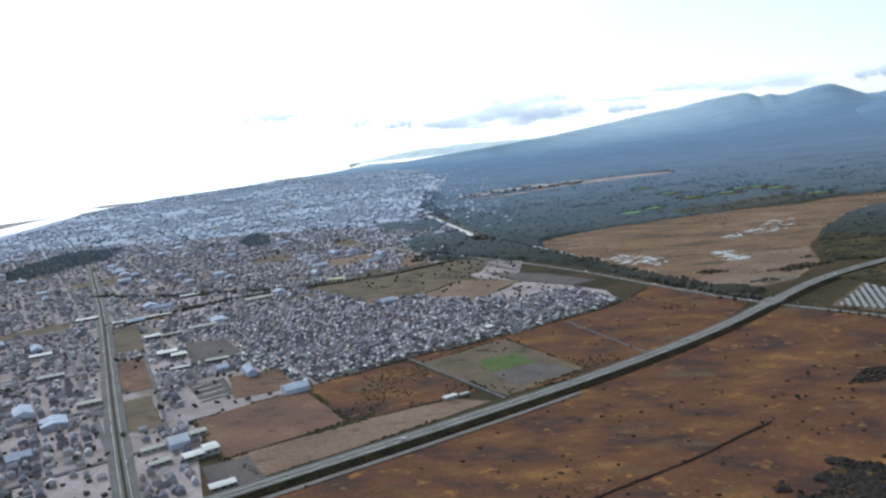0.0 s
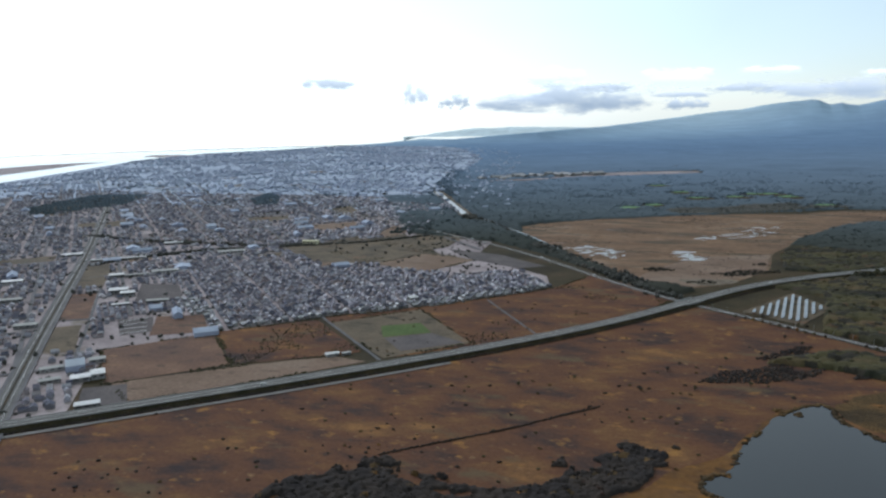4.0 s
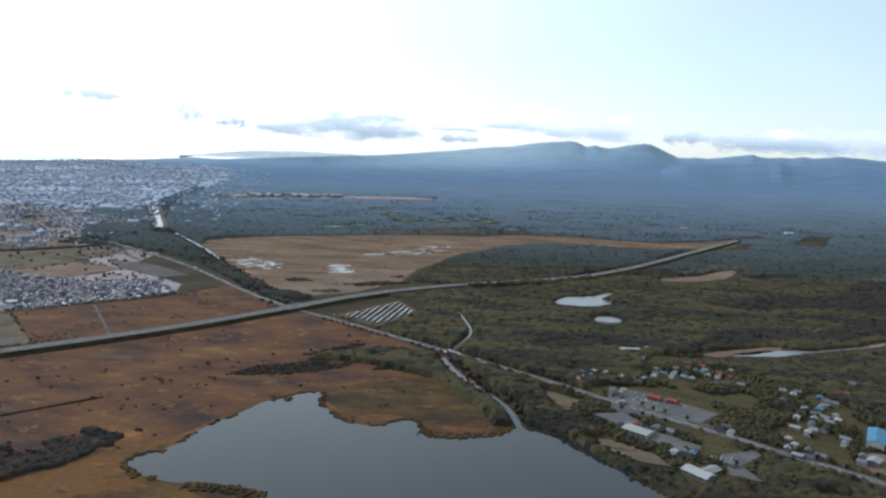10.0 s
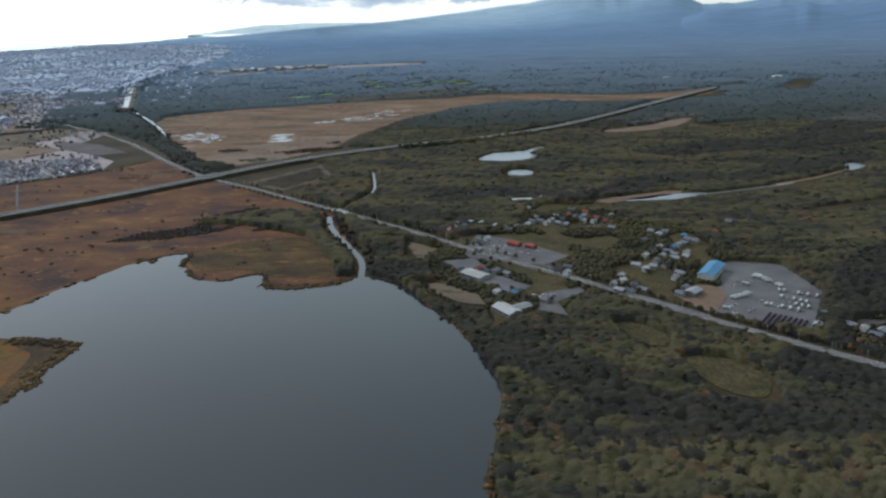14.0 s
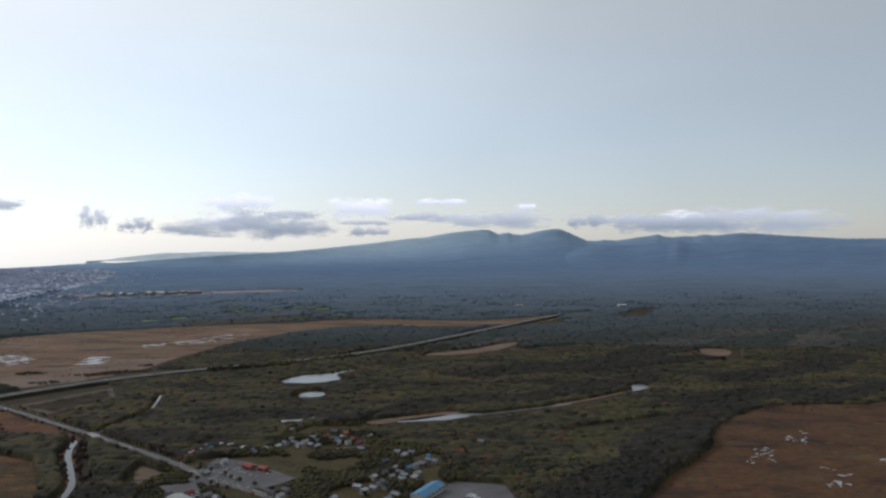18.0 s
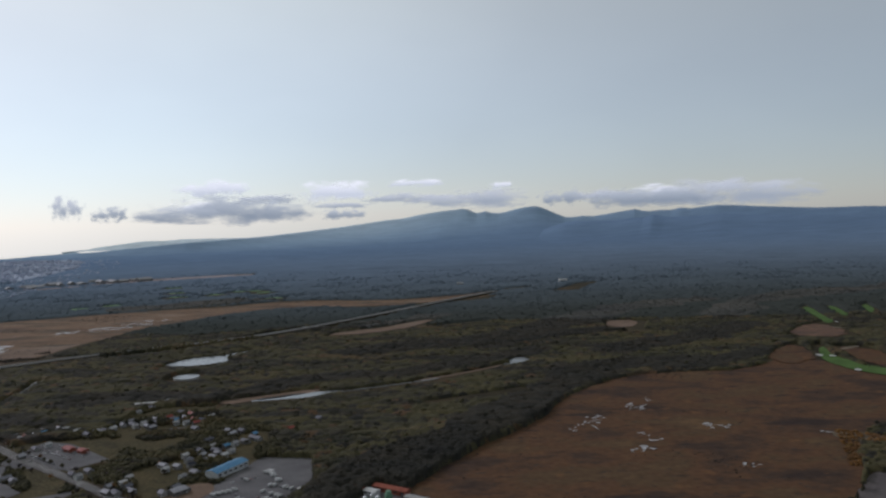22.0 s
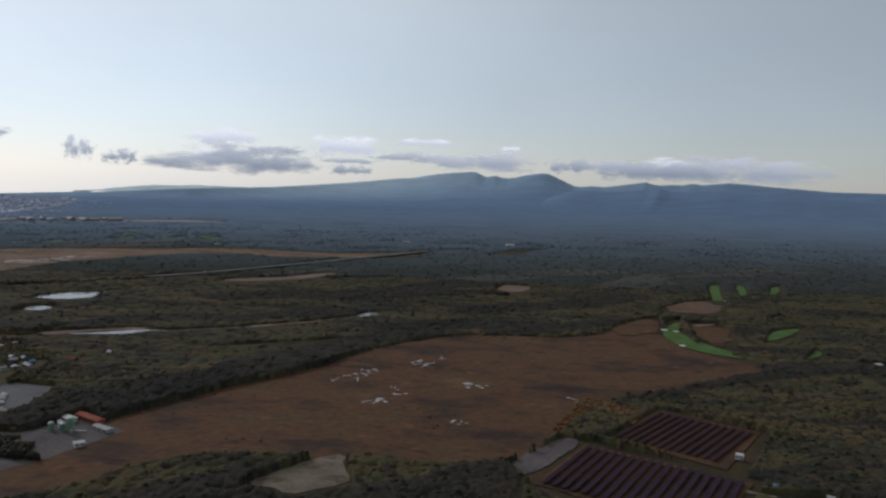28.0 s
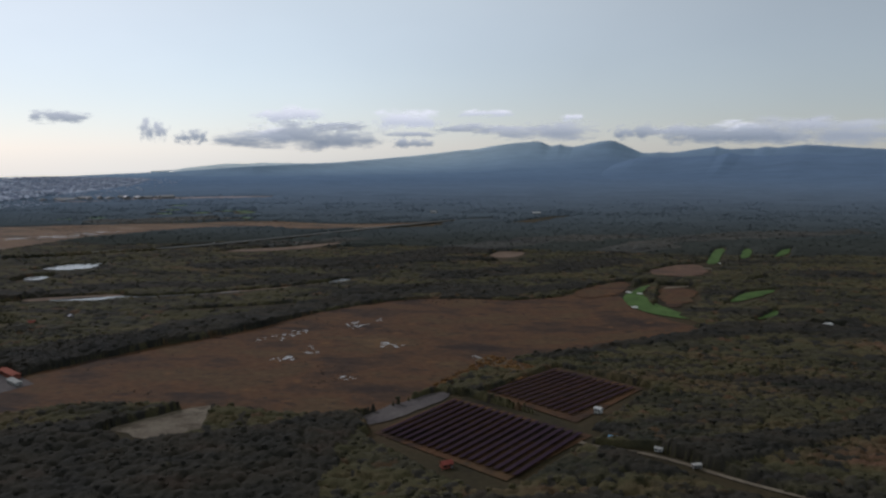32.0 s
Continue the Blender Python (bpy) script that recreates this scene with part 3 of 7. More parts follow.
MARSH = [(-1250, -200), (-900, 78), (-680, 272), (-581, 360), (-473, 461), (-390, 552), (-330, 632), (-290, 604), (-240, 567), (-193, 525), (-175, 478),
         (-155, 430), (-148, 380), (-240, 300), (-240, -300), (-1250, -300)]
MARSH_GOLD = ragged(smooth([(-439, 170), (-423, 235), (-406, 252), (-386, 268), (-368, 292), (-346, 322), (-330, 345), (-318, 360), (-300, 395), (-280, 428), (-255, 380), (-240, 240), (-250, 60), (-420, 60)], True), 5, 10)
THICKET = ragged(smooth([(-512, 240), (-506, 277), (-474, 312), (-451, 303), (-429, 290), (-394, 298), (-378, 334), (-358, 348), (-338, 352), (-350, 322), (-368, 293), (-386, 268), (-406, 252), (-423, 233), (-436, 200), (-445, 150), (-520, 150)], True), 5, 9)
REED_ISLE = ragged(smooth([(-262, 428), (-248, 450), (-225, 468), (-201, 472), (-176, 442), (-157, 414), (-158, 397), (-178, 390), (-196, 392), (-213, 406), (-245, 398)], True), 4, 6)
REED_EDGE = ragged(smooth([(-296, 304), (-272, 304), (-258, 300), (-257, 282), (-262, 270), (-255, 248), (-256, 222), (-261, 226), (-266, 250), (-270, 270), (-269, 287), (-286, 297)], True), 3, 5)
DRY_MOOR = ragged(smooth([(-567, 1025), (-479, 1098), (-393, 1147), (-293, 1197), (-178, 1214), (-83, 1304), (52, 1250), (180, 1284), (279, 1401), (236, 1246), (86, 1186), (-45, 1168), (-139, 1118), (-210, 979), (-248, 885), (-258, 795), (-300, 722), (-345, 690), (-416, 758), (-471, 854), (-525, 931)], True), 7, 16)
MOOR = ragged(smooth([(118, 300), (150, 388), (172, 424), (224, 492), (258, 560), (299, 617), (337, 640), (400, 632), (462, 670), (482, 721), (510, 740), (498, 631), (525, 589), (556, 547), (517, 516), (449, 478), (415, 448), (386, 408), (371, 353), (330, 331), (291, 335), (240, 336), (200, 330), (165, 270), (120, 240)], True), 6, 12)
TOWN = [(-655, 305), (-718, 403), (-665, 470), (-612, 526), (-532, 589), (-452, 671), (-470, 720), (-560, 790), (-560, 885), (-690, 930), (-680, 1140), (-800, 1420), (-900, 1900),
        (-960, 2350), (-1180, 2900), (-1450, 3250), (-1720, 3300), (-1830, 3050), (-1930, 2780), (-2100, 2540), (-2110, 2150), (-1940, 1760), (-1840, 1280), (-1840, 200), (-1000, -20)]
COAST = [(-1840, 900), (-1850, 1280), (-1960, 1760), (-2130, 2150), (-2125, 2560), (-1960, 2800), (-1830, 3130)] + [(3640 * math.sin(radians(a)), 3640 * math.cos(radians(a))) for a in range(-31, -76, -3)] + [(-3200, 700)]
POND = ragged(smooth([(-106, 727), (-94, 758), (-84, 768), (-66, 770), (-36, 806), (-38, 788), (-56, 764), (-40, 752), (-66, 724)], True, 1), 3.5, 6)
LONG_POND = ragged(smooth([(13, 573), (38, 591), (75, 603), (90, 602), (81, 593), (45, 576)], True, 1), 2.0, 4)
STREAM_POND = ragged(smooth([(219, 688), (226, 702), (231, 717), (240, 724), (247, 712), (241, 702), (230, 691)], True, 1), 1.5, 3)
STREAM = smooth([(84, 598), (110, 610), (147, 629), (165, 640)])
STREAM_BANK = smooth([(147, 632), (190, 660), (222, 690)])
SAND_PATCH = ragged(smooth([(240, 303), (250, 322), (262, 338), (277, 346), (281, 326), (287, 316), (274, 303), (262, 296), (252, 303)], True, 1), 3.0, 5)
VILLAGE = [(-108, 470), (-60, 500), (-52, 560), (-5, 570), (12, 520), (52, 500), (70, 440), (60, 335), (20, 368), (-18, 402), (-36, 352), (-70, 334), (-78, 372), (-105, 392), (-118, 440)]
YARD = [(35, 357), (60, 436), (90, 432), (98, 388), (75, 334)]
PLANT = [(88, 322), (100, 352), (118, 356), (131, 384), (163, 362), (146, 322), (128, 296)]
SOLAR_A = [(393, 374), (461, 332), (426, 278), (363, 320)]
SOLAR_B = [(444, 437), (491, 405), (454, 347), (406, 385)]
SOLAR_C = [(-294, 626), (-249, 700), (-226, 654), (-255, 596)]
SOLAR_D = [(49, 339), (61, 359), (79, 350), (66, 327)]

# ---- land ----
def rim(a):
    """How far the land reaches, by the angle from +y: the haze ends it nearer towards the sea."""
    return np.interp(a, [-180, -140, -100, -16, -3, 60, 100, 180], [2500, 2500, 3650, 3700, 4850, 4850, 2500, 2500])


ga, gk = np.radians(np.linspace(-180, 180, 145)), np.linspace(0.0, 1.0, 25)
gr = rim(np.degrees(ga))[None] * gk[:, None] ** 1.5
gv = np.stack([(gr * np.sin(ga)[None]).ravel(), (gr * np.cos(ga)[None]).ravel(), np.zeros(gr.size)], 1)
gi = (np.arange(24)[:, None] * 145 + np.arange(144)[None]).ravel()
tagged(new("ground", mesh_np("ground", gv, np.stack([gi, gi + 145, gi + 146, gi + 1], 1), [M_FLOOR])), "dark leaf-strewn woodland floor reaching the horizon", "ground", kind="structure")

sheet("sea", COAST, 0.10, M_SEA, "bright hazy sea beyond the coast town", "sea")
sheet("town_ground", ragged(np.array(TOWN, float), 12, 40), 0.06, M_TOWN, "grey built-up ground of the town", "ground")
CITY = [(-640, 1130)] + TOWN[11:21] + [(-1830, 1150)]
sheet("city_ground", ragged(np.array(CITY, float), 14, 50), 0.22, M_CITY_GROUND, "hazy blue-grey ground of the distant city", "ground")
sheet("marsh", MARSH, 0.04, M_MARSH, "orange-brown autumn reed marsh by the lake", "marsh")
sheet("marsh_shore", MARSH_GOLD, 0.10, M_MARSH_NEAR, "golden reed bed along the lake shore", "marsh")
sheet("reed_bed", REED_ISLE, 0.16, M_REED_DARK, "dark brown reed bed on the lake point", "marsh")
sheet("reed_edge", REED_EDGE, 0.18, M_REED_DARK, "dark brown reed edge of the lake peninsula", "marsh")
sheet("lake", LAKE, 0.24, M_LAKE, "calm dark grey lake with a ragged reed shore", "lake")
sheet("dry_moor", DRY_MOOR, 0.08, M_MOOR_PALE, "pale brown dry moor between woods", "moor")
sheet("moor", MOOR, 0.10, M_MOOR, "dark russet moor bounded by forest", "moor")
sheet("sand_patch", SAND_PATCH, 0.2, M_SAND, "pale grey sand clearing beside the moor", "sand")
sheet("village_ground", ragged(np.array(VILLAGE, float), 4, 12), 0.12, M_MEADOW, "olive grass and gravel between village houses", "ground")
sheet("yard", YARD, 0.2, M_ASPHALT, "grey asphalt vehicle yard", "yard")
sheet("plant_yard", PLANT, 0.2, M_GREY_SOIL, "grey gravel yard of a small plant", "yard")
sheet("woodland_pond", POND, 0.3, M_POND, "pale woodland pond reflecting the sky", "pond")
sheet("long_pond", LONG_POND, 0.3, M_POND, "narrow bright pond in the forest", "pond")
sheet("creek_mouth", ragged(smooth([(-179, 590), (-180, 574), (-184, 556), (-186, 540), (-198, 533), (-193, 548), (-187, 566)], True, 1), 0.6, 2), 0.33, M_POND, "wide pale mouth of the creek at the road bridge", "stream")
sheet("stream_pond", STREAM_POND, 0.3, M_POND, "small bright pool at a forest stream", "pond")
for nm, path, w, m, z, lab in (("channel", CHANNEL, 1.9, M_LAKE, 0.3, "bright narrow channel flowing into the lake"), ("creek", CREEK, 0.9, M_POND, 0.3, "bright winding creek in the woods"), ("stream", STREAM, 1.0, M_POND, 0.32, "thin bright stream in the forest"), ("stream_bank", STREAM_BANK, 1.6, M_FIELD_TAN, 0.34, "tan reed bank along a forest stream")):
    tagged(new(nm, profile_strip(nm, path, [(-w, z), (0, z), (w, z)], m, 4.0)), lab, "stream", kind="structure")

FIELDS = [
    ("field", [(-526, 446), (-610, 526), (-532, 586), (-452, 668), (-425, 730), (-345, 655), (-392, 570), (-473, 483)], M_MARSH, "orange grass field beside the expressway"),
    ("field", [(-599, 512), (-543, 569), (-479, 493), (-526, 445)], M_FIELD_OLIVE, "olive sports ground beside the lane"),
    ("field", [(-723, 410), (-670, 466), (-617, 407), (-672, 354)], M_FIELD_ORANGE, "orange-brown fallow field by the estate"),
    ("field", [(-670, 469), (-611, 518), (-545, 454), (-562, 440), (-616, 409)], M_MARSH, "brown and orange rough field by the estate"),
    ("field", [(-668, 356), (-611, 405), (-560, 441), (-534, 436), (-589, 380), (-637, 334)], M_FIELD_TAN, "tan stubble field beside the expressway"),
    ("field", [(-810, 800), (-713, 884), (-690, 925), (-600, 800), (-554, 777), (-587, 704), (-652, 731), (-700, 712)], M_FIELD_OLIVE, "olive open land behind the houses"),
    ("field", [(-652, 733), (-620, 800), (-556, 776), (-588, 706)], M_FIELD_TAN, "tan ploughed field behind the houses"),
    ("field", [(-800, 445), (-782, 458), (-737, 400), (-761, 393)], M_FIELD_OLIVE, "olive vacant lot by the avenue"),
    ("field", [(-868, 537), (-848, 548), (-793, 475), (-812, 462)], M_FIELD_ORANGE, "brown vacant lot by the avenue"),
    ("field", [(-953, 644), (-933, 666), (-861, 570), (-883, 556)], M_FIELD_OLIVE, "olive vacant lot by the avenue"),
    ("field", [(-742, 493), (-708, 509), (-676, 467), (-713, 448)], M_FIELD_ORANGE, "brown weedy lot by the estate"),
    ("lot", [(-835, 591), (-798, 598), (-752, 524), (-784, 518)], M_GREY_SOIL, "grey gravel lot by the estate"),
    ("lot", [(-765, 477), (-744, 492), (-718, 457), (-734, 442)], M_GREY_SOIL, "grey marked parking lot by the estate"),
    ("lot", [(-678, 345), (-658, 358), (-636, 333), (-655, 312)], M_GREY_SOIL, "grey gravel lot beside the expressway"),
    ("field", [(-1110, 1230), (-1130, 1330), (-1067, 1272), (-1015, 1162), (-1045, 1141)], M_FIELD_OLIVE, "dark wooded park in the city"),
    ("field", [(-980, 1010), (-930, 1050), (-900, 1000), (-950, 970)], M_FIELD_OLIVE, "olive vacant land in the city"),
    ("field", [(-860, 960), (-800, 1010), (-770, 960), (-830, 920)], M_FIELD_TAN, "tan vacant land in the city"),
    ("field", [(-1200, 900), (-1150, 950), (-1110, 900), (-1160, 860)], M_FIELD_OLIVE, "olive vacant land in the city"),
    ("field", [(-1080, 640), (-1030, 690), (-1010, 660), (-1060, 610)], M_FIELD_OLIVE, "olive vacant lot in the town"),
    ("field", [(-1430, 1036), (-1465, 1233), (-1352, 1261), (-1296, 1130), (-1312, 998), (-1349, 957)], M_FIELD_OLIVE, "dark wooded park in the city"),
    ("field", [(-900, 1135), (-888, 1181), (-836, 1115), (-843, 1062)], M_FIELD_OLIVE, "green open ground in the city"),
    ("field", [(-771, 825), (-743, 894), (-713, 843), (-748, 802)], M_FIELD_OLIVE, "olive vacant land in the town"),
    ("field", [(-722, 896), (-730, 988), (-689, 957), (-697, 898)], M_FIELD_TAN, "tan open land at the town edge"),
    ("lot", [(-809, 553), (-792, 590), (-757, 550), (-776, 528)], M_GREY_SOIL, "grey school ground beside the estate"),
]
for i, (nm, poly, m, lab) in enumerate(FIELDS):
    sheet(nm, ragged(np.array(poly, float), 1.5, 10), 0.14 + 0.012 * i, m, lab, "field")
sheet("pitch", [(-556, 515), (-530, 531), (-514, 509), (-544, 489)], 0.24, M_PITCH, "green mown football pitch", "pitch")
sheet("bare_patch", [(-542, 487), (-513, 507), (-484, 492), (-520, 462)], 0.24, M_GREY_SOIL, "grey bare earth beside the pitch", "ground")
sheet("moor_grass", ragged(np.array([(-400, 700), (-340, 690), (-262, 790), (-250, 880), (-330, 850)], float), 6, 15), 0.16, M_FIELD_TAN, "tan grass beside the dry moor", "field")


# ---- roads ----
def road(name, path, width, z, mat, label):
    ob = tagged(new(name, profile_strip(name, path, [(-width / 2, z), (0, z + 0.03), (width / 2, z)], mat, 5.0)), label, "road", kind="structure")
    return ob


hw = road("highroad", HIGHROAD, 4.4, 0.42, M_ROAD, "grey two-lane main road past the lake")
for s in (-1.95, 0.0, 1.95):
    part_mesh("lane_line", profile_strip("lane_line", HIGHROAD, [(s - 0.06, 0.47), (s + 0.06, 0.47)], M_PAINT, 5.0), hw)
for s in (-2.7, 2.7):
    part_mesh("shoulder", profile_strip("shoulder", HIGHROAD, [(s - 0.48, 0.36), (s - 0.4, 0.41), (s + 0.4, 0.41), (s + 0.48, 0.36)], M_GREY_SOIL, 5.0), hw, "gravel road shoulder")
road("frontage_road", FRONTAGE, 3.6, 0.46, M_DECK, "narrow grey road beside the expressway")
avenue = road("avenue", AVENUE, 9.0, 0.82, M_ROAD, "wide pale town avenue with a planted median")
part_mesh("median", profile_strip("median", AVENUE, [(-0.7, 0.86), (-0.6, 1.05), (0.6, 1.05), (0.7, 0.86)], M_VERGE, 5.0), avenue, "dark planted median strip")
for s in (-2.4, 2.4):
    part_mesh("lane_line", profile_strip("lane_line", AVENUE, [(s - 0.08, 0.87), (s + 0.08, 0.87)], M_PAINT, 5.0), avenue)
for s in (-5.6, 5.6):
    part_mesh("footpath", profile_strip("footpath", AVENUE, [(s - 1.0, 0.80), (s - 1.0, 0.95), (s + 1.0, 0.95), (s + 1.0, 0.80)], M_ASPHALT, 5.0), avenue)
road("side_street", [(-861, 566), (-789, 473), (-734, 400), (-700, 356)], 2.6, 0.42, M_ASPHALT, "straight grey side street")
for a_, b_ in (((-1034, 704), (-800, 780)), ((-884, 552), (-862, 566)), ((-812, 460), (-790, 474)), ((-690, 515), (-648, 640)), ((-905, 600), (-760, 800)), ((-1060, 780), (-860, 970)), ((-1150, 640), (-950, 900)), ((-960, 650), (-1150, 480)), ((-880, 545), (-1060, 390))):
    road("side_street", [a_, b_], 2.4, 0.44, M_ASPHALT, "straight grey side street")
road("lane", LANE_1, 2.2, 0.42, M_ASPHALT, "narrow lane between fields")
road("lane", LANE_2, 1.8, 0.42, M_ASPHALT, "narrow lane between fields")
road("village_road", smooth([(-55, 425), (-44, 424), (-22, 394), (-40, 372), (-40, 350)]), 2.4, 0.40, M_ASPHALT, "narrow village road")
road("village_road", smooth([(-22, 394), (10, 372), (35, 350)]), 2.2, 0.44, M_ASPHALT, "narrow village road")
road("village_road", smooth([(-20, 500), (10, 512), (20, 540)]), 2.4, 0.44, M_ASPHALT, "narrow village road")
road("track", smooth([(429, 343), (458, 319), (487, 314), (517, 290), (560, 270)]), 2.6, 0.42, M_SAND, "pale dirt track by the solar farm")

DECK_Z = 2.7
tagged(new("embankment", profile_strip("embankment", EXPRESSWAY, [(-8.4, 0), (-7.0, 0.8), (-5.1, DECK_Z - 0.1), (5.1, DECK_Z - 0.1), (9, 0.0)], M_VERGE)), "dark scrubby embankment carrying the expressway", "embankment", kind="structure")
exp = tagged(new("expressway", profile_strip("expressway", EXPRESSWAY, [(-4.7, DECK_Z), (-4.7, DECK_Z + 0.08), (0, DECK_Z + 0.12), (4.7, DECK_Z + 0.08), (4.7, DECK_Z)], M_DECK)), "pale grey dual expressway on its embankment", "road", kind="structure")
for s in (-4.6, 4.6, 0.0):
    part_mesh("guard_rail", profile_strip("guard_rail", EXPRESSWAY, [(s - 0.08, DECK_Z), (s - 0.08, DECK_Z + 0.5), (s + 0.08, DECK_Z + 0.5), (s + 0.08, DECK_Z)], M_CONCRETE), exp)
for s in (-2.3, 2.3):
    part_mesh("lane_line", profile_strip("lane_line", EXPRESSWAY, [(s - 0.07, DECK_Z + 0.14), (s + 0.07, DECK_Z + 0.14)], M_PAINT), exp)

# ---- far hills ----
SKYLINE = [(-46, -2.9), (-34, -2.4), (-22, -1.95), (-17, -1.6), (-13, -1.36), (-10.5, -1.22), (-8.2, -1.0), (-5, -0.66), (-2, -0.28), (-0.8, -0.2), (0.4, 0.04), (1.2, 0.16), (2.3, 0.29), (3.0, 0.34), (3.5, 0.4), (3.95, 0.38), (4.3, 0.22), (4.55, 0.1),
           (4.75, 0.06), (5.1, 0.13), (5.4, 0.18), (5.7, 0.07), (6.3, 0.0), (6.9, 0.1), (7.6, 0.27), (8.2, 0.38), (8.9, 0.46), (9.3, 0.41), (9.8, 0.2), (10.5, -0.12), (11.2, -0.42), (11.8, -0.43), (12.4, -0.36), (13.2, -0.4), (14.2, -0.27), (15.0, -0.14),
           (15.6, -0.06), (16.2, 0.04), (16.6, -0.1), (17.2, -0.15), (18.0, -0.08), (18.7, -0.1), (19.3, 0.04), (20.0, -0.04), (20.6, 0.04), (21.7, 0.16), (23, 0.1), (24.5, -0.02), (26, -0.1), (28, -0.22), (31, -0.2), (38, -0.5)]
az = np.linspace(-46, 38, 640)
ends = np.minimum(rim(az), 4800)
crest = np.maximum(1.0, 144 + ends * np.tan(np.radians(np.interp(az, [a for a, _ in SKYLINE], [b for _, b in SKYLINE]))))
kk = np.concatenate([np.linspace(0, 1, 26), [1.05]])
rr = 3300 + (ends[None] - 3300) * kk[:, None]
hz = np.zeros(rr.shape)
broad_crest = np.convolve(np.pad(crest, 16, 'edge'), np.ones(33) / 33, 'valid')
for j in range(len(kk)):
    k = min(1.0, kk[j])
    for i, a in enumerate(az):
        rough = noise.fractal(Vector((a * 0.5, rr[j, i] * 0.002, 2.0)), 0.9, 2.0, 3) * 5 * k * (1.1 - k)
        spur = noise.ridged_multi_fractal(Vector((a * 0.55, rr[j, i] * 0.0016, 5.0)), 0.9, 2.1, 4, 1.0, 2.0) - 1.1
        hz[j, i] = (broad_crest[i] + (crest[i] - broad_crest[i]) * k ** 7) * (0.35 * k ** 1.2 + 0.65 * k ** 4) + rough + 3.5 * spur * k * k * (1 - k) * (crest[i] > 110) - 1.0 + noise.noise(Vector((a * 4.0, 7.0, 0))) * 1.2 * k
hz[-1] -= 40
hx, hy = rr * np.sin(np.radians(az))[None], rr * np.cos(np.radians(az))[None]
na = len(az)
hi_ = (np.arange(len(kk) - 1)[:, None] * na + np.arange(na - 1)[None]).ravel()
keep = ~inside(np.array(COAST), hx.ravel()[hi_], hy.ravel()[hi_])
hi_ = hi_[keep]
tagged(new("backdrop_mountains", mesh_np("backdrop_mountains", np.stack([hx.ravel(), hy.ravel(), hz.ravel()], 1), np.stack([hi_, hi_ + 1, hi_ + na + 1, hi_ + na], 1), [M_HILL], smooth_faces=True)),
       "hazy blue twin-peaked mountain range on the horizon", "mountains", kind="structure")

# lower wooded hills before the range, and a pale headland far beyond the sea
def ridge_line(name, crest_of, a0, a1, dist, deep, mat, label):
    """A low ridge along an arc of the horizon; crest_of: (angle, elevation) seen from over the lake."""
    an, kn = np.linspace(a0, a1, int((a1 - a0) * 7)), (0.0, 0.25, 0.5, 0.75, 1.0, 1.12)
    el = np.interp(an, [q[0] for q in crest_of], [q[1] for q in crest_of])
    v = np.zeros((len(kn), len(an), 3))
    for j, k in enumerate(kn):
        d = dist - deep * (1 - k)
        top = 144 + dist * np.tan(np.radians(el)) + np.array([1.6 * noise.fractal(Vector((q * 1.1, k, 3.0)), 1.0, 2.0, 3) for q in an])
        v[j, :, 0], v[j, :, 1], v[j, :, 2] = d * np.sin(np.radians(an)), d * np.cos(np.radians(an)), top * (k ** 1.6 if k <= 1 else 0.3) - 1
    i = (np.arange(len(kn) - 1)[:, None] * len(an) + np.arange(len(an) - 1)[None]).ravel()
    me = mesh_np(name, v.reshape(-1, 3), np.stack([i, i + 1, i + len(an) + 1, i + len(an)], 1), [mat], smooth_faces=True)
    return tagged(new(name, me), label, "hills", kind="structure")


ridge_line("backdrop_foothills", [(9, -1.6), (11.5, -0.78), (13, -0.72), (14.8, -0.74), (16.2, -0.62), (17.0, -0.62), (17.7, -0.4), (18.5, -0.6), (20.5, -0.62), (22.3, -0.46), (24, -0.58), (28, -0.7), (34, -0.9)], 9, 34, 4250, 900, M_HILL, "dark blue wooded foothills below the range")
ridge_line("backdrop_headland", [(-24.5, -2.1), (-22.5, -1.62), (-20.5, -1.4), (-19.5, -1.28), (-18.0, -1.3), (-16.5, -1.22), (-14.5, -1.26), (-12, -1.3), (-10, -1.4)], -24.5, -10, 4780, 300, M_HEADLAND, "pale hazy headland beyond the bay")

# ---- woods ----
rng = np.random.RandomState(5)
WOODS = [
    [(-188, 520), (-242, 580), (-225, 690), (-262, 722), (-180, 805), (-90, 862), (-10, 940), (75, 1075), (170, 1210), (230, 1310), (1500, 1310), (1300, 900), (900, 500), (1300, -260), (-150, -260), (-40, -60), (-60, 190), (-68, 230), (-68, 268), (-76, 298), (-86, 324), (-106, 360), (-126, 390), (-143, 402), (-143, 430)],
    [(-210, 985), (-139, 1123), (-50, 1202), (80, 1224), (220, 1276), (160, 1200), (72, 1064), (-14, 936), (-92, 855), (-189, 795), (-246, 800), (-240, 888)],
    [(-288, 500), (-246, 528), (-205, 528), (-190, 482), (-168, 444), (-155, 420), (-152, 398), (-160, 398), (-172, 428), (-200, 474), (-250, 498)],
    [(-690, 935), (-560, 895), (-480, 820), (-350, 665), (-330, 690), (-410, 760), (-470, 860), (-560, 1020), (-450, 1110), (-250, 1215), (-80, 1310), (60, 1262), (250, 1320), (-880, 1320)],
]
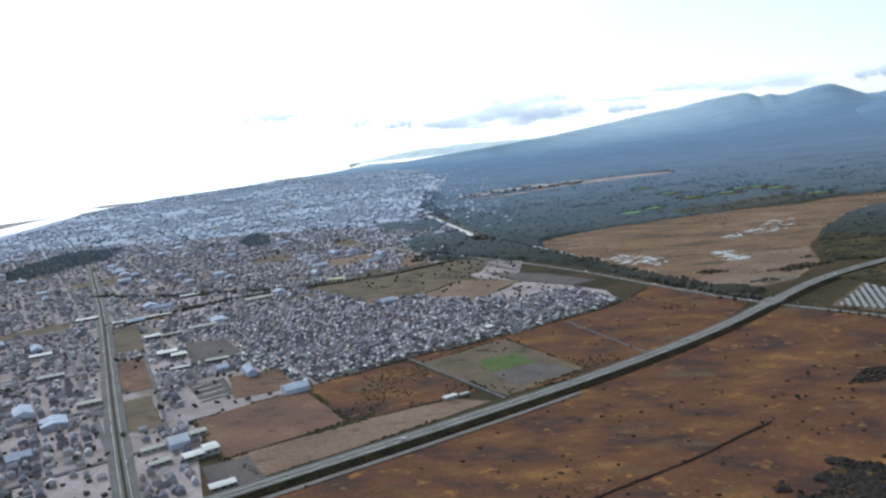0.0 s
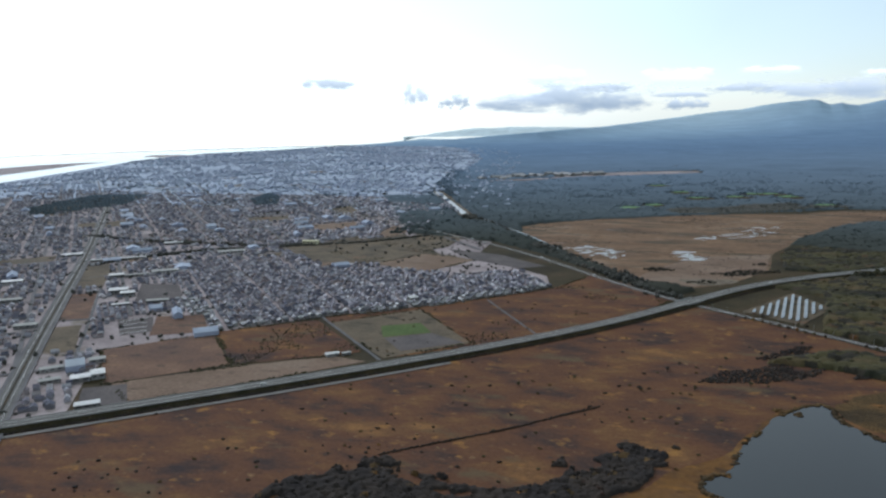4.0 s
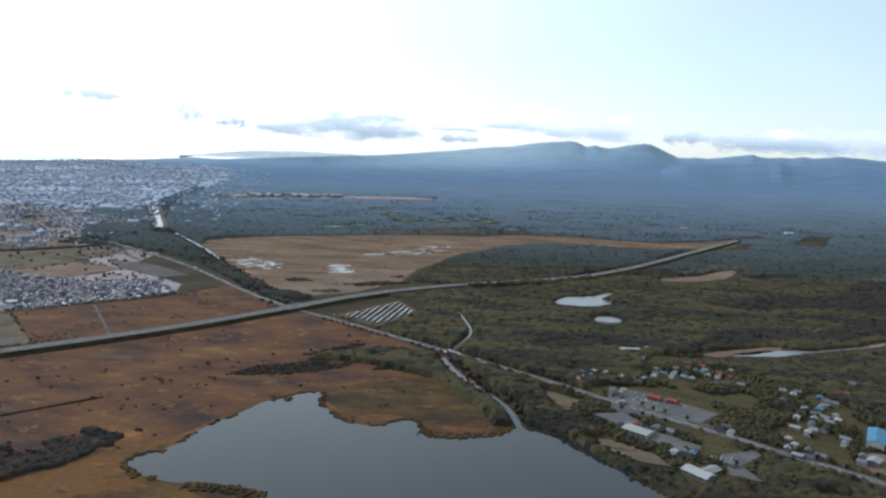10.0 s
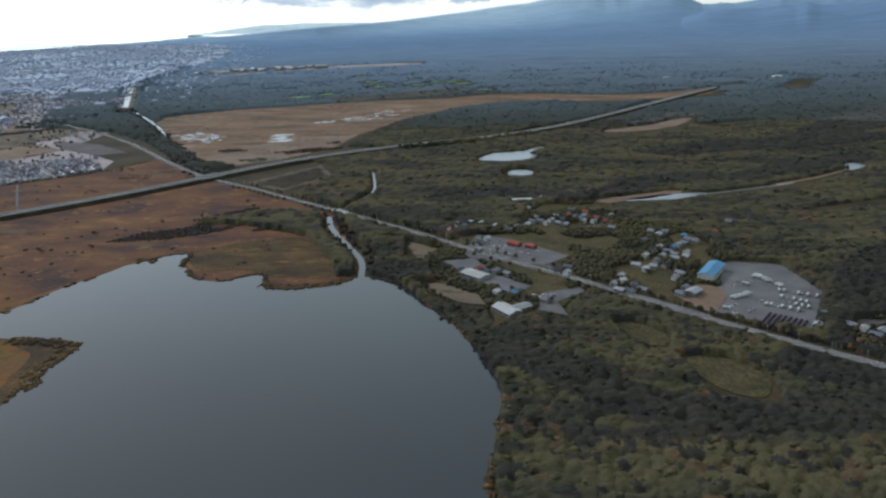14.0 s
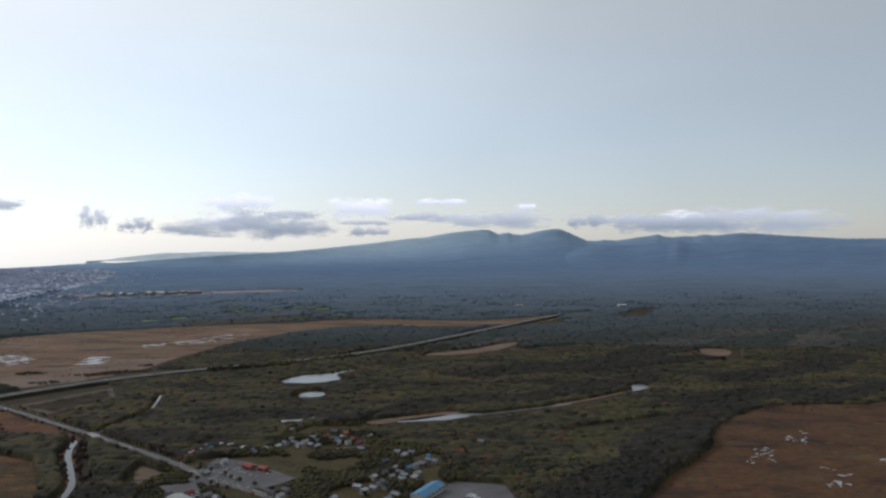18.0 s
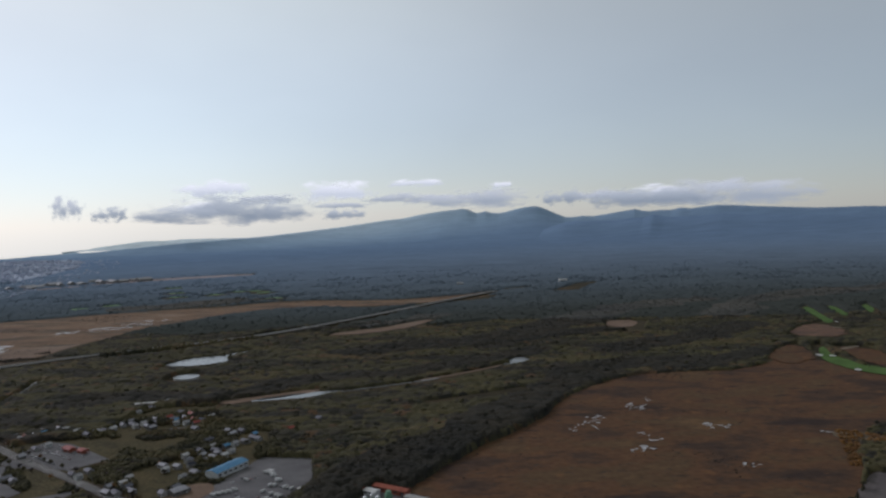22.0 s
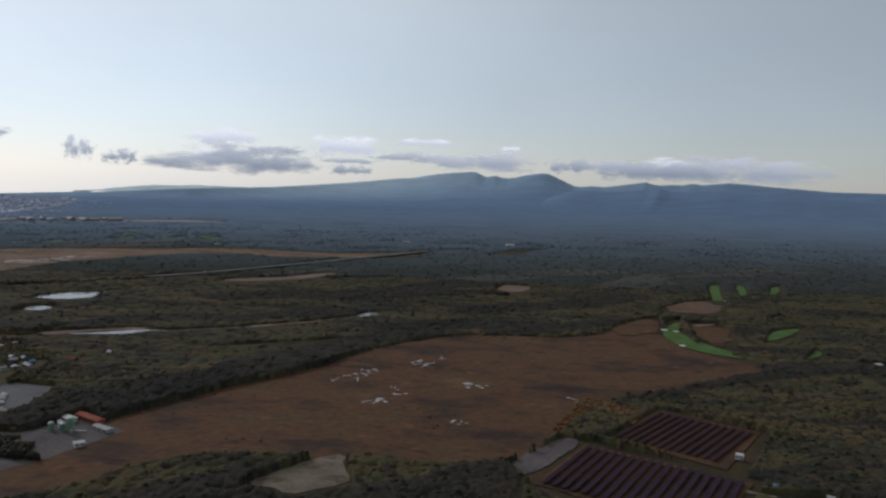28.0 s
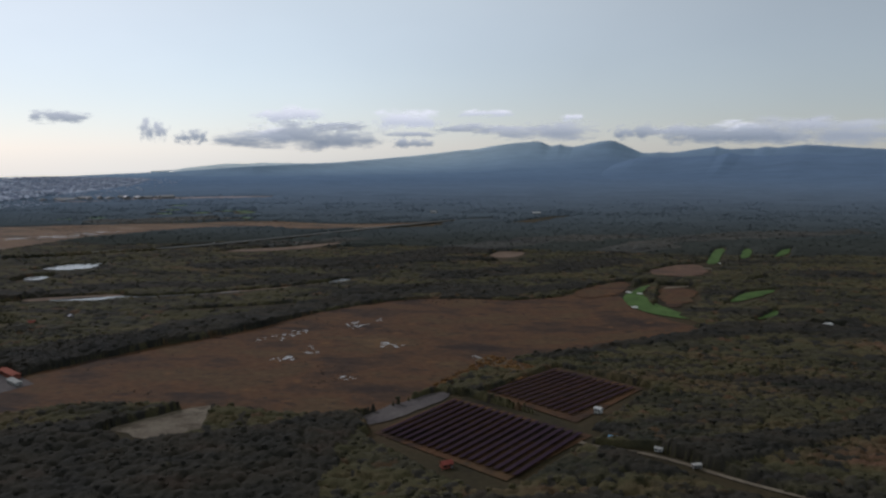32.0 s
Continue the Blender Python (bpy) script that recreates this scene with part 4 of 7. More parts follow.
OPEN = [MOOR, SAND_PATCH, POND, LONG_POND, VILLAGE, YARD, PLANT, SOLAR_A, SOLAR_B, SOLAR_C, DRY_MOOR, [(-90, 1300), (52, 1250), (180, 1284), (285, 1405), (315, 1392), (235, 1218), (80, 1150), (-95, 1185), (-180, 1170), (-260, 1140)], LAKE, MARSH,
        [(345, 850), (401, 881), (416, 849), (366, 840)], [(230, 600), (150, 560), (150, 545), (235, 580)], [(-15, 340), (-4, 344), (11, 328), (8, 310), (-8, 316)], [(9, 308), (29, 308), (45, 291), (42, 264), (18, 272)], [(358, 314), (393, 382), (468, 336), (430, 267), (418, 262)], [(403, 380), (445, 443), (497, 405), (460, 338)], [(361, 320), (352, 340), (383, 385), (397, 376)], [(394, 436), (401, 462), (435, 437), (424, 423)], [(453, 322), (487, 320), (517, 295), (555, 269), (556, 262), (507, 280), (468, 309)],
        [(150, 950), (220, 985), (230, 970), (160, 930)], [(20, 960), (90, 985), (95, 970), (30, 940)]]
def opened(poly, shift):
    """The outline of a gap in the trees, so that low ground shows over the crowns on its near side."""
    p = np.array(poly, float)
    c = p.mean(0)
    p = c + (p - c) * 1.06
    p[p[:, 1] < c[1], 1] -= shift
    return p


ROUND = [(-60 + 17 * math.cos(t), 664 + 26 * math.sin(t)) for t in np.linspace(0, 6.0, 14)]
FAR_GREENS = [(-428, 1253, 0.7), (-391, 1295, 0.8), (-396, 1614, 0.4), (-350, 1497, 0.6), (-319, 1412, 0.5), (-256, 1441, 0.7), (-225, 1492, 0.9), (-194, 1498, 0.8), (-170, 1457, 0.6), (-130, 1344, 0.3)]


def green_outline(x, y, a0, lx, ly):
    a = np.linspace(0, 2 * np.pi, 13)[:-1]
    u, v = lx * np.cos(a), ly * np.sin(a)
    return np.stack([x + u * math.cos(a0) - v * math.sin(a0), y + u * math.sin(a0) + v * math.cos(a0)], 1)


GOLF_LAND = [
    ("fairway", [(500, 670), (525, 728), (538, 736), (521, 683), (523, 647), (534, 621), (553, 585), (534, 588), (512, 606), (501, 633)], "M_GREEN", "curved bright green golf fairway"),
    ("fairway", [(606, 874), (643, 1013), (663, 1033), (633, 928), (623, 885)], "M_GREEN", "bright green golf fairway"),
    ("fairway", [(656, 935), (686, 1035), (693, 1018), (668, 936)], "M_GREEN", "bright green golf fairway"),
    ("fairway", [(697, 949), (724, 1016), (747, 1042), (721, 973)], "M_GREEN", "pale green golf fairway"),
    ("fairway", [(585, 663), (614, 709), (648, 729), (618, 687), (594, 659)], "M_GREEN", "narrow green golf fairway"),
    ("fairway", [(591, 599), (620, 634), (615, 611), (594, 589)], "M_GREEN", "narrow green golf fairway"),
    ("rough", [(534, 814), (568, 858), (604, 883), (598, 795), (559, 784)], "M_FIELD_ORANGE", "orange rough on the golf course"),
    ("rough", [(527, 647), (542, 729), (569, 720), (565, 677), (540, 622)], "M_MOOR", "brown rough inside the curve of the fairway"),
    ("rough", [(455, 685), (489, 730), (513, 748), (503, 679), (469, 653)], "M_MOOR", "russet strip of moor by the golf course"),
    ("cart_path", [(541, 719), (566, 734), (567, 727), (543, 712)], "M_WHITE", "white gravel path on the golf course"),
    ("cart_path", [(597, 852), (635, 836), (635, 828), (598, 843)], "M_WHITE", "white gravel path on the golf course"),
    ("cart_path", [(630, 781), (651, 794), (652, 788), (632, 774)], "M_WHITE", "white gravel path on the golf course"),
]


def grown(poly, k, shift):
    """A clearing round a piece of land, wider on the near side so that its ground shows."""
    p = np.array(poly, float)
    m = p.mean(0)
    p = m + (p - m) * k
    p[p[:, 1] < m[1], 1] -= shift
    return p


GOLF_OPEN = [grown(g[1], 1.2, 13) for g in GOLF_LAND] + [[(622, 570), (631, 585), (654, 581), (650, 566)]]
OPEN.append(opened(SAND_PATCH, 9))
OPEN += GOLF_OPEN + [[(-133, 470), (-101, 442), (-106, 420), (-126, 426)], [(-117, 390), (-96, 391), (-66, 366), (-71, 350), (-102, 362)], [(-51, 355), (-48, 380), (-24, 389), (-22, 379), (-37, 364), (-32, 343), (-42, 340)], [(28, 878), (73, 878), (132, 922), (168, 1010), (132, 1002), (92, 952), (40, 925)], [(355, 872), (395, 866), (420, 942), (370, 964)], [(-8, 554), (24, 560), (78, 588), (66, 614), (24, 594), (-6, 582)], [(-114, 386), (-97, 393), (-85, 380), (-104, 369)], [(-70, 369), (-51, 374), (-60, 394)], opened(POND, 16), opened(LONG_POND, 12), opened(STREAM_POND, 12), [(84, 599), (150, 632), (224, 694), (231, 684), (160, 618), (90, 586)], ROUND] + [green_outline(x, y - 12, a, 24, 22) for x, y, a in FAR_GREENS]
HIGH_PART = [q for q in EXPRESSWAY if q[1] > 870]
LINES = [(HIGH_PART, 15.0), (EXPRESSWAY, 8.0), (HIGHROAD, 7.0), (CHANNEL, 2.6), (CREEK, 3.0), (STREAM, 5.0), (STREAM_BANK, 5.5), ([(-806, 1412), (-640, 1068)], 13.0), ([(-640, 1090), (-529, 944), (-479, 860)], 8.0)]


def wooded(p):
    x, y = p[:, 0], p[:, 1]
    ok = np.zeros(len(p), bool)
    for w in WOODS:
        ok |= inside(w, x, y)
    for o in OPEN:
        ok &= ~inside(o, x, y)
    ok |= inside(WOODS[2], x, y) & ~inside(LAKE, x, y)
    for path, d in LINES:
        ok &= ~near(path, x, y, d)
    return ok


V_CROWN, F_CROWN = crown_form(5, [(1.0, 0.1), (1.06, 0.56), (0.72, 0.86)])
V_MID, F_MID = crown_form(5, [(1.05, 0.1), (0.86, 0.74)])


def woods(name, p, smin, smax, form, mat, label, h=1.5, r=rng, band=0.7):
    s = r.uniform(smin, smax, len(p)) * (1 + 0.25 * r.uniform(0, 1, len(p)) ** 3)
    v, f = form
    # stands of taller and lower trees, in long bands
    st = np.array([noise.noise(Vector((a * 0.004 + b * 0.004, (a - b) * 0.014, 4.0))) for a, b in p])
    tall = 1.0 + band * np.clip((st - 0.02) * 8, 0, 1)
    me = scatter(name, v, f, p, s, tall * s * r.uniform(h * 0.88, h * 1.12, len(p)), 0.27, mat, 0.0, r, True)
    return tagged(new(name, me), label, "trees", kind="stuff")


# belts of taller trees on the scarps between forest terraces, scarp shade painted in
BELTS = [([(-17, 578), (16, 600), (48, 642), (95, 656), (130, 652), (166, 690), (232, 730), (262, 760)], 15), ([(104, 310), (124, 366), (136, 404), (168, 452), (214, 514), (242, 574), (284, 638), (334, 672), (400, 664), (452, 706)], 22),
         ([(206, 790), (280, 892), (355, 985), (419, 1065), (478, 1095), (560, 1140)], 32), ([(39, 955), (104, 966), (169, 1034)], 22), ([(-56, 884), (-14, 928), (58, 952)], 16), ([(-338, 1210), (-243, 1250), (-121, 1320)], 30),
         ([(-120, 566), (-60, 610), (-10, 570)], 12), ([(60, 760), (180, 800), (300, 830), (380, 880)], 20), ([(330, 740), (420, 790), (520, 880)], 20), ([(440, 470), (520, 528), (590, 560), (700, 560)], 16), ([(520, 960), (640, 1150), (900, 1240)], 30),
         ([(150, 215), (230, 255), (330, 275)], 42), ([(380, 225), (470, 250)], 22), ([(-60, 300), (0, 250), (70, 262)], 10), ([(60, 300), (110, 262)], 9), ([(480, 300), (560, 340), (640, 400)], 14)]


def in_belt(p):
    wob = 1 + 0.7 * np.array([noise.fractal(Vector((a * 0.015, b_ * 0.015, 6.6)), 1.0, 2.0, 3) for a, b_ in p])
    r = np.zeros(len(p), bool)
    for path, half in BELTS:
        pa = smooth(path)
        m = (p[:, 0] > pa[:, 0].min() - 2 * half) & (p[:, 0] < pa[:, 0].max() + 2 * half) & (p[:, 1] > pa[:, 1].min() - 2 * half) & (p[:, 1] < pa[:, 1].max() + 2 * half)
        k = np.where(m)[0]
        for a_, b_ in zip(pa[:-1], pa[1:]):
            d = b_ - a_
            s = np.clip(((p[k] - a_) @ d) / (d @ d + 1e-9), 0, 1)
            r[k] |= np.hypot(*(p[k] - a_ - s[:, None] * d).T) < half * wob[k]
    return r & (np.random.RandomState(len(p) + 1).uniform(0, 1, len(p)) < 0.97)


def stand_height(x, y):
    """How high the crowns stand: long bands of taller and lower trees, and the swell of single crowns."""
    bands = fbm(x * 0.8 + y * 0.6, (x * 0.6 - y * 0.8) * 3.2, 150.0, 40, 4)
    return 1.1 + 1.9 * np.clip((bands - 0.42) * 3.4, 0, 1) + 0.6 * fbm(x, y, 9.0, 51, 2)


def crown_domes(x, y, size, seed):
    """Rounded crowns packed side by side: height from 0 in the creases to 1 at the tops, and one random number a crown."""
    cells = np.random.RandomState(seed).uniform(0, 1, (3, 128, 128))
    i, j = np.floor(x / size).astype(int), np.floor(y / size).astype(int)
    best, pick = np.full(x.shape, 9.0), np.zeros(x.shape)
    for a in (-1, 0, 1):
        for b in (-1, 0, 1):
            u, v = (i + a) % 128, (j + b) % 128
            d = np.hypot(x / size - i - a - cells[0, u, v], y / size - j - b - cells[1, u, v])
            d = d * (0.85 + 0.5 * cells[2, u, v])
            pick = np.where(d < best, cells[2, u, v] * 7.31 % 1.0, pick)
            best = np.minimum(best, d)
    return np.sqrt(np.clip(1 - (best / 0.95) ** 2, 0, 1)), pick


def forest_sheet(name, x0, x1, y0, y1, step, crown, relief, low, keep, mats, label, seed):
    """The closed roof of a wood: packed crowns at tree height that fall to the ground at its edges. Returns where it stands."""
    r = np.random.RandomState(seed)
    gx, gy = np.meshgrid(np.arange(x0, x1 + step, step), np.arange(y0, y1 + step, step))
    ny, nx = gx.shape
    x, y = (gx + r.uniform(-0.36, 0.36, gx.shape) * step).ravel(), (gy + r.uniform(-0.36, 0.36, gx.shape) * step).ravel()
    p = np.stack([x, y], 1)
    ok = keep(x, y)
    belt = np.zeros(len(p), bool)
    belt[ok] = in_belt(p[ok])
    dome, pick = crown_domes(x + 1.5 * fbm(x, y, 6.0, seed, 2), y, crown, seed)
    z = stand_height(x, y) * low * np.where(belt, 1.3, 1.0) + relief * (dome - 0.75) + 0.12 * relief * r.uniform(-1, 1, len(p))
    z = np.where(ok, np.maximum(z, 0.35), -0.6)
    i = (np.arange(ny - 1)[:, None] * nx + np.arange(nx - 1)[None]).ravel()
    f = np.stack([i, i + 1, i + nx + 1, i + nx], 1)
    f = f[ok[f].any(1)]
    used, f2 = np.unique(f, return_inverse=True)
    f2 = f2.reshape(f.shape)
    tone = np.where(belt[f].sum(1) >= 2, 1, 0)
    if len(mats) > 2:                           # some crowns darker, a few already russet
        tone = np.where(pick[f[:, 0]] < 0.16, 1, tone)
        tone = np.where((pick[f[:, 0]] > 0.965) & (tone == 0), 2, tone)
    me = mesh_np(name, np.stack([x, y, z], 1)[used], f2, mats, tone, True)
    return tagged(new(name, me), label, "trees", kind="stuff"), p[ok], z[ok], belt[ok]


V_TUFT, F_TUFT = crown_form(5, [(1.0, 0.0), (0.78, 0.62)])


def forest_crowns(p, z, belt, share, smin, smax, high, mats, label, seed):
    """Single crowns that stand out of the forest's roof."""
    r = np.random.RandomState(seed)
    pick = r.uniform(0, 1, len(p)) < share
    for dark in (False, True):
        k = pick & (belt == dark)
        n = int(k.sum())
        if n:
            s = r.uniform(smin, smax, n) * (1 + 0.3 * r.uniform(0, 1, n) ** 3)
            me = scatter("forest", V_TUFT, F_TUFT, p[k], s, s * r.uniform(high * 0.75, high * 1.3, n), 0.3, mats[int(dark)], (z[k] - 0.35 * s)[:, None], r, True)
            tagged(new("forest", me), label, "trees", kind="stuff")


def edge_of_far(x, y):
    return 940 + 130 * (fbm(x, y, 140.0, 71, 3) - 0.5)


def wooded_at(x, y):
    return wooded(np.stack([x, y], 1))


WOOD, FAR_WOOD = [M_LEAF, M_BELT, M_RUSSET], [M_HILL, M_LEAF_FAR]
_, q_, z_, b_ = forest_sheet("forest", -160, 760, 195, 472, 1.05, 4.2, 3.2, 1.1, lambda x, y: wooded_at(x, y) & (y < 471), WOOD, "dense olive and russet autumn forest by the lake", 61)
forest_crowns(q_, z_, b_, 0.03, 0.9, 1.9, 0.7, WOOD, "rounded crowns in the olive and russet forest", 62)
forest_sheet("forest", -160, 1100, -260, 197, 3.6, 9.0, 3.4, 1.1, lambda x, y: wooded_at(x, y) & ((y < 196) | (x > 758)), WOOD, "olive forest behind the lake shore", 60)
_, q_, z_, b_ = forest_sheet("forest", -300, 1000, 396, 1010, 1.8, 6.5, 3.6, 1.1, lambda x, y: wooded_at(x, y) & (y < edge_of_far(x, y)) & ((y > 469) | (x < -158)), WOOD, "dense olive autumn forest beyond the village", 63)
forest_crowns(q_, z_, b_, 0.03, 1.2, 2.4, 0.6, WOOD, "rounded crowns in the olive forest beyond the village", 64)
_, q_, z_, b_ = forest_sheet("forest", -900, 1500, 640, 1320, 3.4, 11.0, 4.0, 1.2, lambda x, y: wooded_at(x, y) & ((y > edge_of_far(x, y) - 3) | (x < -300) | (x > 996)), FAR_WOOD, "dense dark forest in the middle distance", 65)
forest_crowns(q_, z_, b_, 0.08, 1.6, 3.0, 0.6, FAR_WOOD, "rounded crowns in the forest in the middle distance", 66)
p = np.concatenate([along(CHANNEL, 1.6)[0] + rng.uniform(-9, 9, (len(along(CHANNEL, 1.6)[0]), 2)) for _ in range(3)])
p = p[~near(CHANNEL, p[:, 0], p[:, 1], 3.4) & ~near(HIGHROAD, p[:, 0], p[:, 1], 5.5) & ~inside(LAKE, p[:, 0], p[:, 1]) & (p[:, 1] > 402)]
woods("channel_trees", p, 0.8, 1.5, (V_CROWN, F_CROWN), M_LEAF_DARK, "dark alders lining the channel", 1.7, rng, 0.0)


def in_thicket(x, y):
    """The dark alder wood of the marsh, ragged and open at its rim."""
    edge_band = near(np.vstack([THICKET, THICKET[:1]]), x, y, 9.0)
    core = inside(THICKET, x, y)
    fine = 1.6 * (fbm(x, y, 13.0, 75, 3) - 0.5)
    return np.where(core, np.where(edge_band, 0.18 + fine, 0.8 + fine), np.where(edge_band, fine - 0.3, -1.0)) - np.where(x < -445, 0.25, 0.0) > 0


_, q_, z_, b_ = forest_sheet("thicket", -540, -325, 140, 360, 0.85, 3.3, 2.3, 0.75, in_thicket, [M_LEAF_DARK, M_LEAF_DARK, M_REED_DARK], "dark alder thicket in the marsh", 67)
forest_crowns(q_, z_, b_, 0.05, 0.6, 1.2, 0.8, [M_LEAF_DARK, M_LEAF_DARK], "single alder crowns in the marsh thicket", 68)
c, d, u = along(EXPRESSWAY, 1.0)
pp = np.concatenate([c + np.stack([-d[:, 1], d[:, 0]], 1) * rng.uniform(-8.2, -5.6, (len(c), 1)) for _ in range(3)])
pp = pp[(pp[:, 1] < 720) & (pp[:, 1] > 60) & (np.hypot(pp[:, 0] + 333, pp[:, 1] - 641) > 14)]
woods("verge_scrub", pp, 0.45, 1.0, (V_MID, F_MID), M_LEAF_DARK, "dark scrub along the expressway embankment", 1.1, rng, 0.0)
# a taller wood hides the expressway where it enters the forest
c, d, u = along(smooth([(-192, 791), (-140, 823), (-91, 850), (-55, 884)]), 1.1)
hide = np.concatenate([c + np.stack([-d[:, 1], d[:, 0]], 1) * rng.uniform(-18, -9, (len(c), 1)) for _ in range(3)])
woods("roadside_trees", hide, 1.5, 2.6, (V_CROWN, F_CROWN), M_LEAF, "tall olive trees along the expressway", 2.0, rng, 0.0)
# bushes dotted over the marsh and the moors
pb = grid_points(-900, -150, 150, 640, 5.0, rng)
nz = np.array([noise.noise(Vector((q[0] * 0.018, q[1] * 0.018, 3.3))) for q in pb])
ok = (inside(MARSH, pb[:, 0], pb[:, 1]) | inside(FIELDS[0][1], pb[:, 0], pb[:, 1])) & ~inside(LAKE, pb[:, 0], pb[:, 1]) & (rng.uniform(0, 1, len(pb)) < 0.002 + 0.9 * np.clip(nz - 0.32, 0, 1))
woods("marsh_bushes", pb[ok], 0.3, 0.95, (V_CROWN, F_CROWN), M_LEAF_DARK, "dark scattered alder bushes in the marsh", 0.85, rng, 0.0)
# dark scrub strips at the head of the lake and beside the main road
hp = grid_points(-345, -185, 440, 560, 1.9, rng)
hn = np.array([noise.noise(Vector(((q[0] + q[1]) * 0.014, (q[0] - q[1]) * 0.05, 6.1))) for q in hp])
hok = inside([(-330, 452), (-300, 500), (-262, 545), (-212, 528), (-190, 500), (-212, 488), (-262, 480), (-290, 462)], hp[:, 0], hp[:, 1]) & (hn > -0.06)
woods("marsh_scrub", hp[hok], 0.5, 1.2, (V_CROWN, F_CROWN), M_LEAF_DARK, "dark scrub strips at the lake head", 0.75, rng, 0.0)
# low scrub and dark tussocks over the russet moor
mp = grid_points(110, 570, 240, 760, 2.6, rng)
mn = np.array([noise.fractal(Vector((q[0] * 0.012 + q[1] * 0.004, q[1] * 0.02, 2.2)), 1.0, 2.0, 3) for q in mp])
mok = inside(MOOR, mp[:, 0], mp[:, 1]) & (rng.uniform(0, 1, len(mp)) < 0.001 + 0.8 * np.clip(mn - 0.36, 0, 1))
woods("moor_scrub", mp[mok], 0.3, 0.8, (V_MID, F_MID), M_LEAF_DARK, "low dark scrub tussocks on the moor", 0.6, rng, 0.0)
dp = grid_points(-570, 280, 690, 1400, 4.0, rng)
dn = np.array([noise.fractal(Vector((q[0] * 0.008, q[1] * 0.012, 5.2)), 1.0, 2.0, 3) for q in dp])
dok = inside(DRY_MOOR, dp[:, 0], dp[:, 1]) & (rng.uniform(0, 1, len(dp)) < 0.9 * np.clip(dn - 0.12, 0, 1))
woods("dry_moor_scrub", dp[dok], 0.4, 1.1, (V_MID, F_MID), M_LEAF_DARK, "dark scrub patches on the dry moor", 0.5, rng, 0.0)

# canopy of the distant plain
def canopy(name, x0, x1, y0, y1, step, mat, label, high):
    xs, ys = np.arange(x0, x1, step), np.arange(y0, y1, step)
    X, Y = np.meshgrid(xs, ys)
    n = np.random.RandomState(int(y0)).uniform(0, 1, X.shape)
    big = np.array([noise.noise(Vector((a * 0.012, b * 0.012, 1.0))) for a, b in zip(X.ravel(), Y.ravel())]).reshape(X.shape)
    Z = 1.5 + high * (0.6 * n + 0.5 * big)
    bare = inside(TOWN, X, Y) | inside(COAST, X, Y) | inside(DRY_MOOR, X, Y)
    for poly in CLEARINGS:
        bare |= inside(poly, X, Y)
    Z[bare] = -3
    Z[0], Z[-1], Z[:, 0], Z[:, -1] = -3, -3, -3, -3
    k = len(xs)
    a = (np.arange(len(ys) - 1)[:, None] * k + np.arange(k - 1)[None]).ravel()
    f = np.stack([a, a + 1, a + k + 1, a + k], 1)
    f = f[Z.ravel()[f].max(1) > -2.9]
    return tagged(new(name, mesh_np(name, np.stack([X.ravel(), Y.ravel(), Z.ravel()], 1), f, [mat], None, True)), label, "trees", kind="stuff")


CLEARINGS = [[(-790, 1640), (-640, 1740), (-620, 1850), (-320, 2000), (-300, 1910), (-590, 1760), (-690, 1640)], [(-830, 1450), (-786, 1440), (-640, 1090), (-690, 1090)],
             [(330, 1290), (430, 1480), (480, 1500), (400, 1320)], [(270, 1400), (330, 1440), (330, 1405), (280, 1370)]] + [green_outline(x, y - 24, a, 28, 30) for x, y, a in FAR_GREENS]
p = grid_points(-850, 1350, 1300, 2000, 6.5, rng)
pn = np.array([noise.fractal(Vector((a * 0.006, b_ * 0.009, 3.0)), 1.0, 2.0, 3) for a, b_ in p])
ok = ~inside(TOWN, p[:, 0], p[:, 1]) & ~inside(DRY_MOOR, p[:, 0], p[:, 1]) & (rng.uniform(0, 1, len(p)) < 0.95 - 0.9 * np.clip((p[:, 1] - 1400) / 600, 0, 1))
for poly in CLEARINGS:
    ok &= ~inside(poly, p[:, 0], p[:, 1])
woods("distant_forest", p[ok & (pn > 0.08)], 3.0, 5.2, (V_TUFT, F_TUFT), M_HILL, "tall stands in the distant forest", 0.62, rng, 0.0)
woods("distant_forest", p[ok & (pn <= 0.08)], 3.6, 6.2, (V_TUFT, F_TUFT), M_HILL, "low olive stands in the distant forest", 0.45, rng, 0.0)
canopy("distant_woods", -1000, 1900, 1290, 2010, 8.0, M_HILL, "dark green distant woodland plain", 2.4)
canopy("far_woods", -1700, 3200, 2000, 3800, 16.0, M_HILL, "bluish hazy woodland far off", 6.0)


# reeds standing in the water along the lake's edge
V_REED, F_REED = crown_form(6, [(1.0, 0.0), (0.85, 0.75)])
rp = along(np.vstack([LAKE, LAKE[:1]]), 0.7)[0]
rn = np.array([noise.fractal(Vector((a * 0.05, b_ * 0.05, 1.7)), 1.0, 2.0, 3) for a, b_ in rp])
rp = rp[(rn > 0.02) & (rp[:, 1] > 200)]
rp = np.vstack([rp, rp + rng.uniform(-1.3, 1.3, rp.shape)])
for x, y, r in ((-325, 331, 2.5), (-317, 335, 2.2), (-317, 308, 2.5), (-310, 307, 2.0), (-285, 419, 2.0), (-279, 416, 2.2), (-289, 420, 1.6)):
    rp = np.vstack([rp, np.array([x, y]) + rng.normal(0, r * 0.5, (14, 2))])
for path, half in (([(-292, 302), (-274, 302), (-260, 298), (-260, 284), (-261, 272), (-256, 258)], 3.5), ([(-197, 379), (-177, 378), (-160, 386), (-153, 394)], 3.5)):
    base = along(path, 0.5)[0]
    rp = np.vstack([rp] + [base + rng.uniform(-half, half, base.shape) for _ in range(3)])
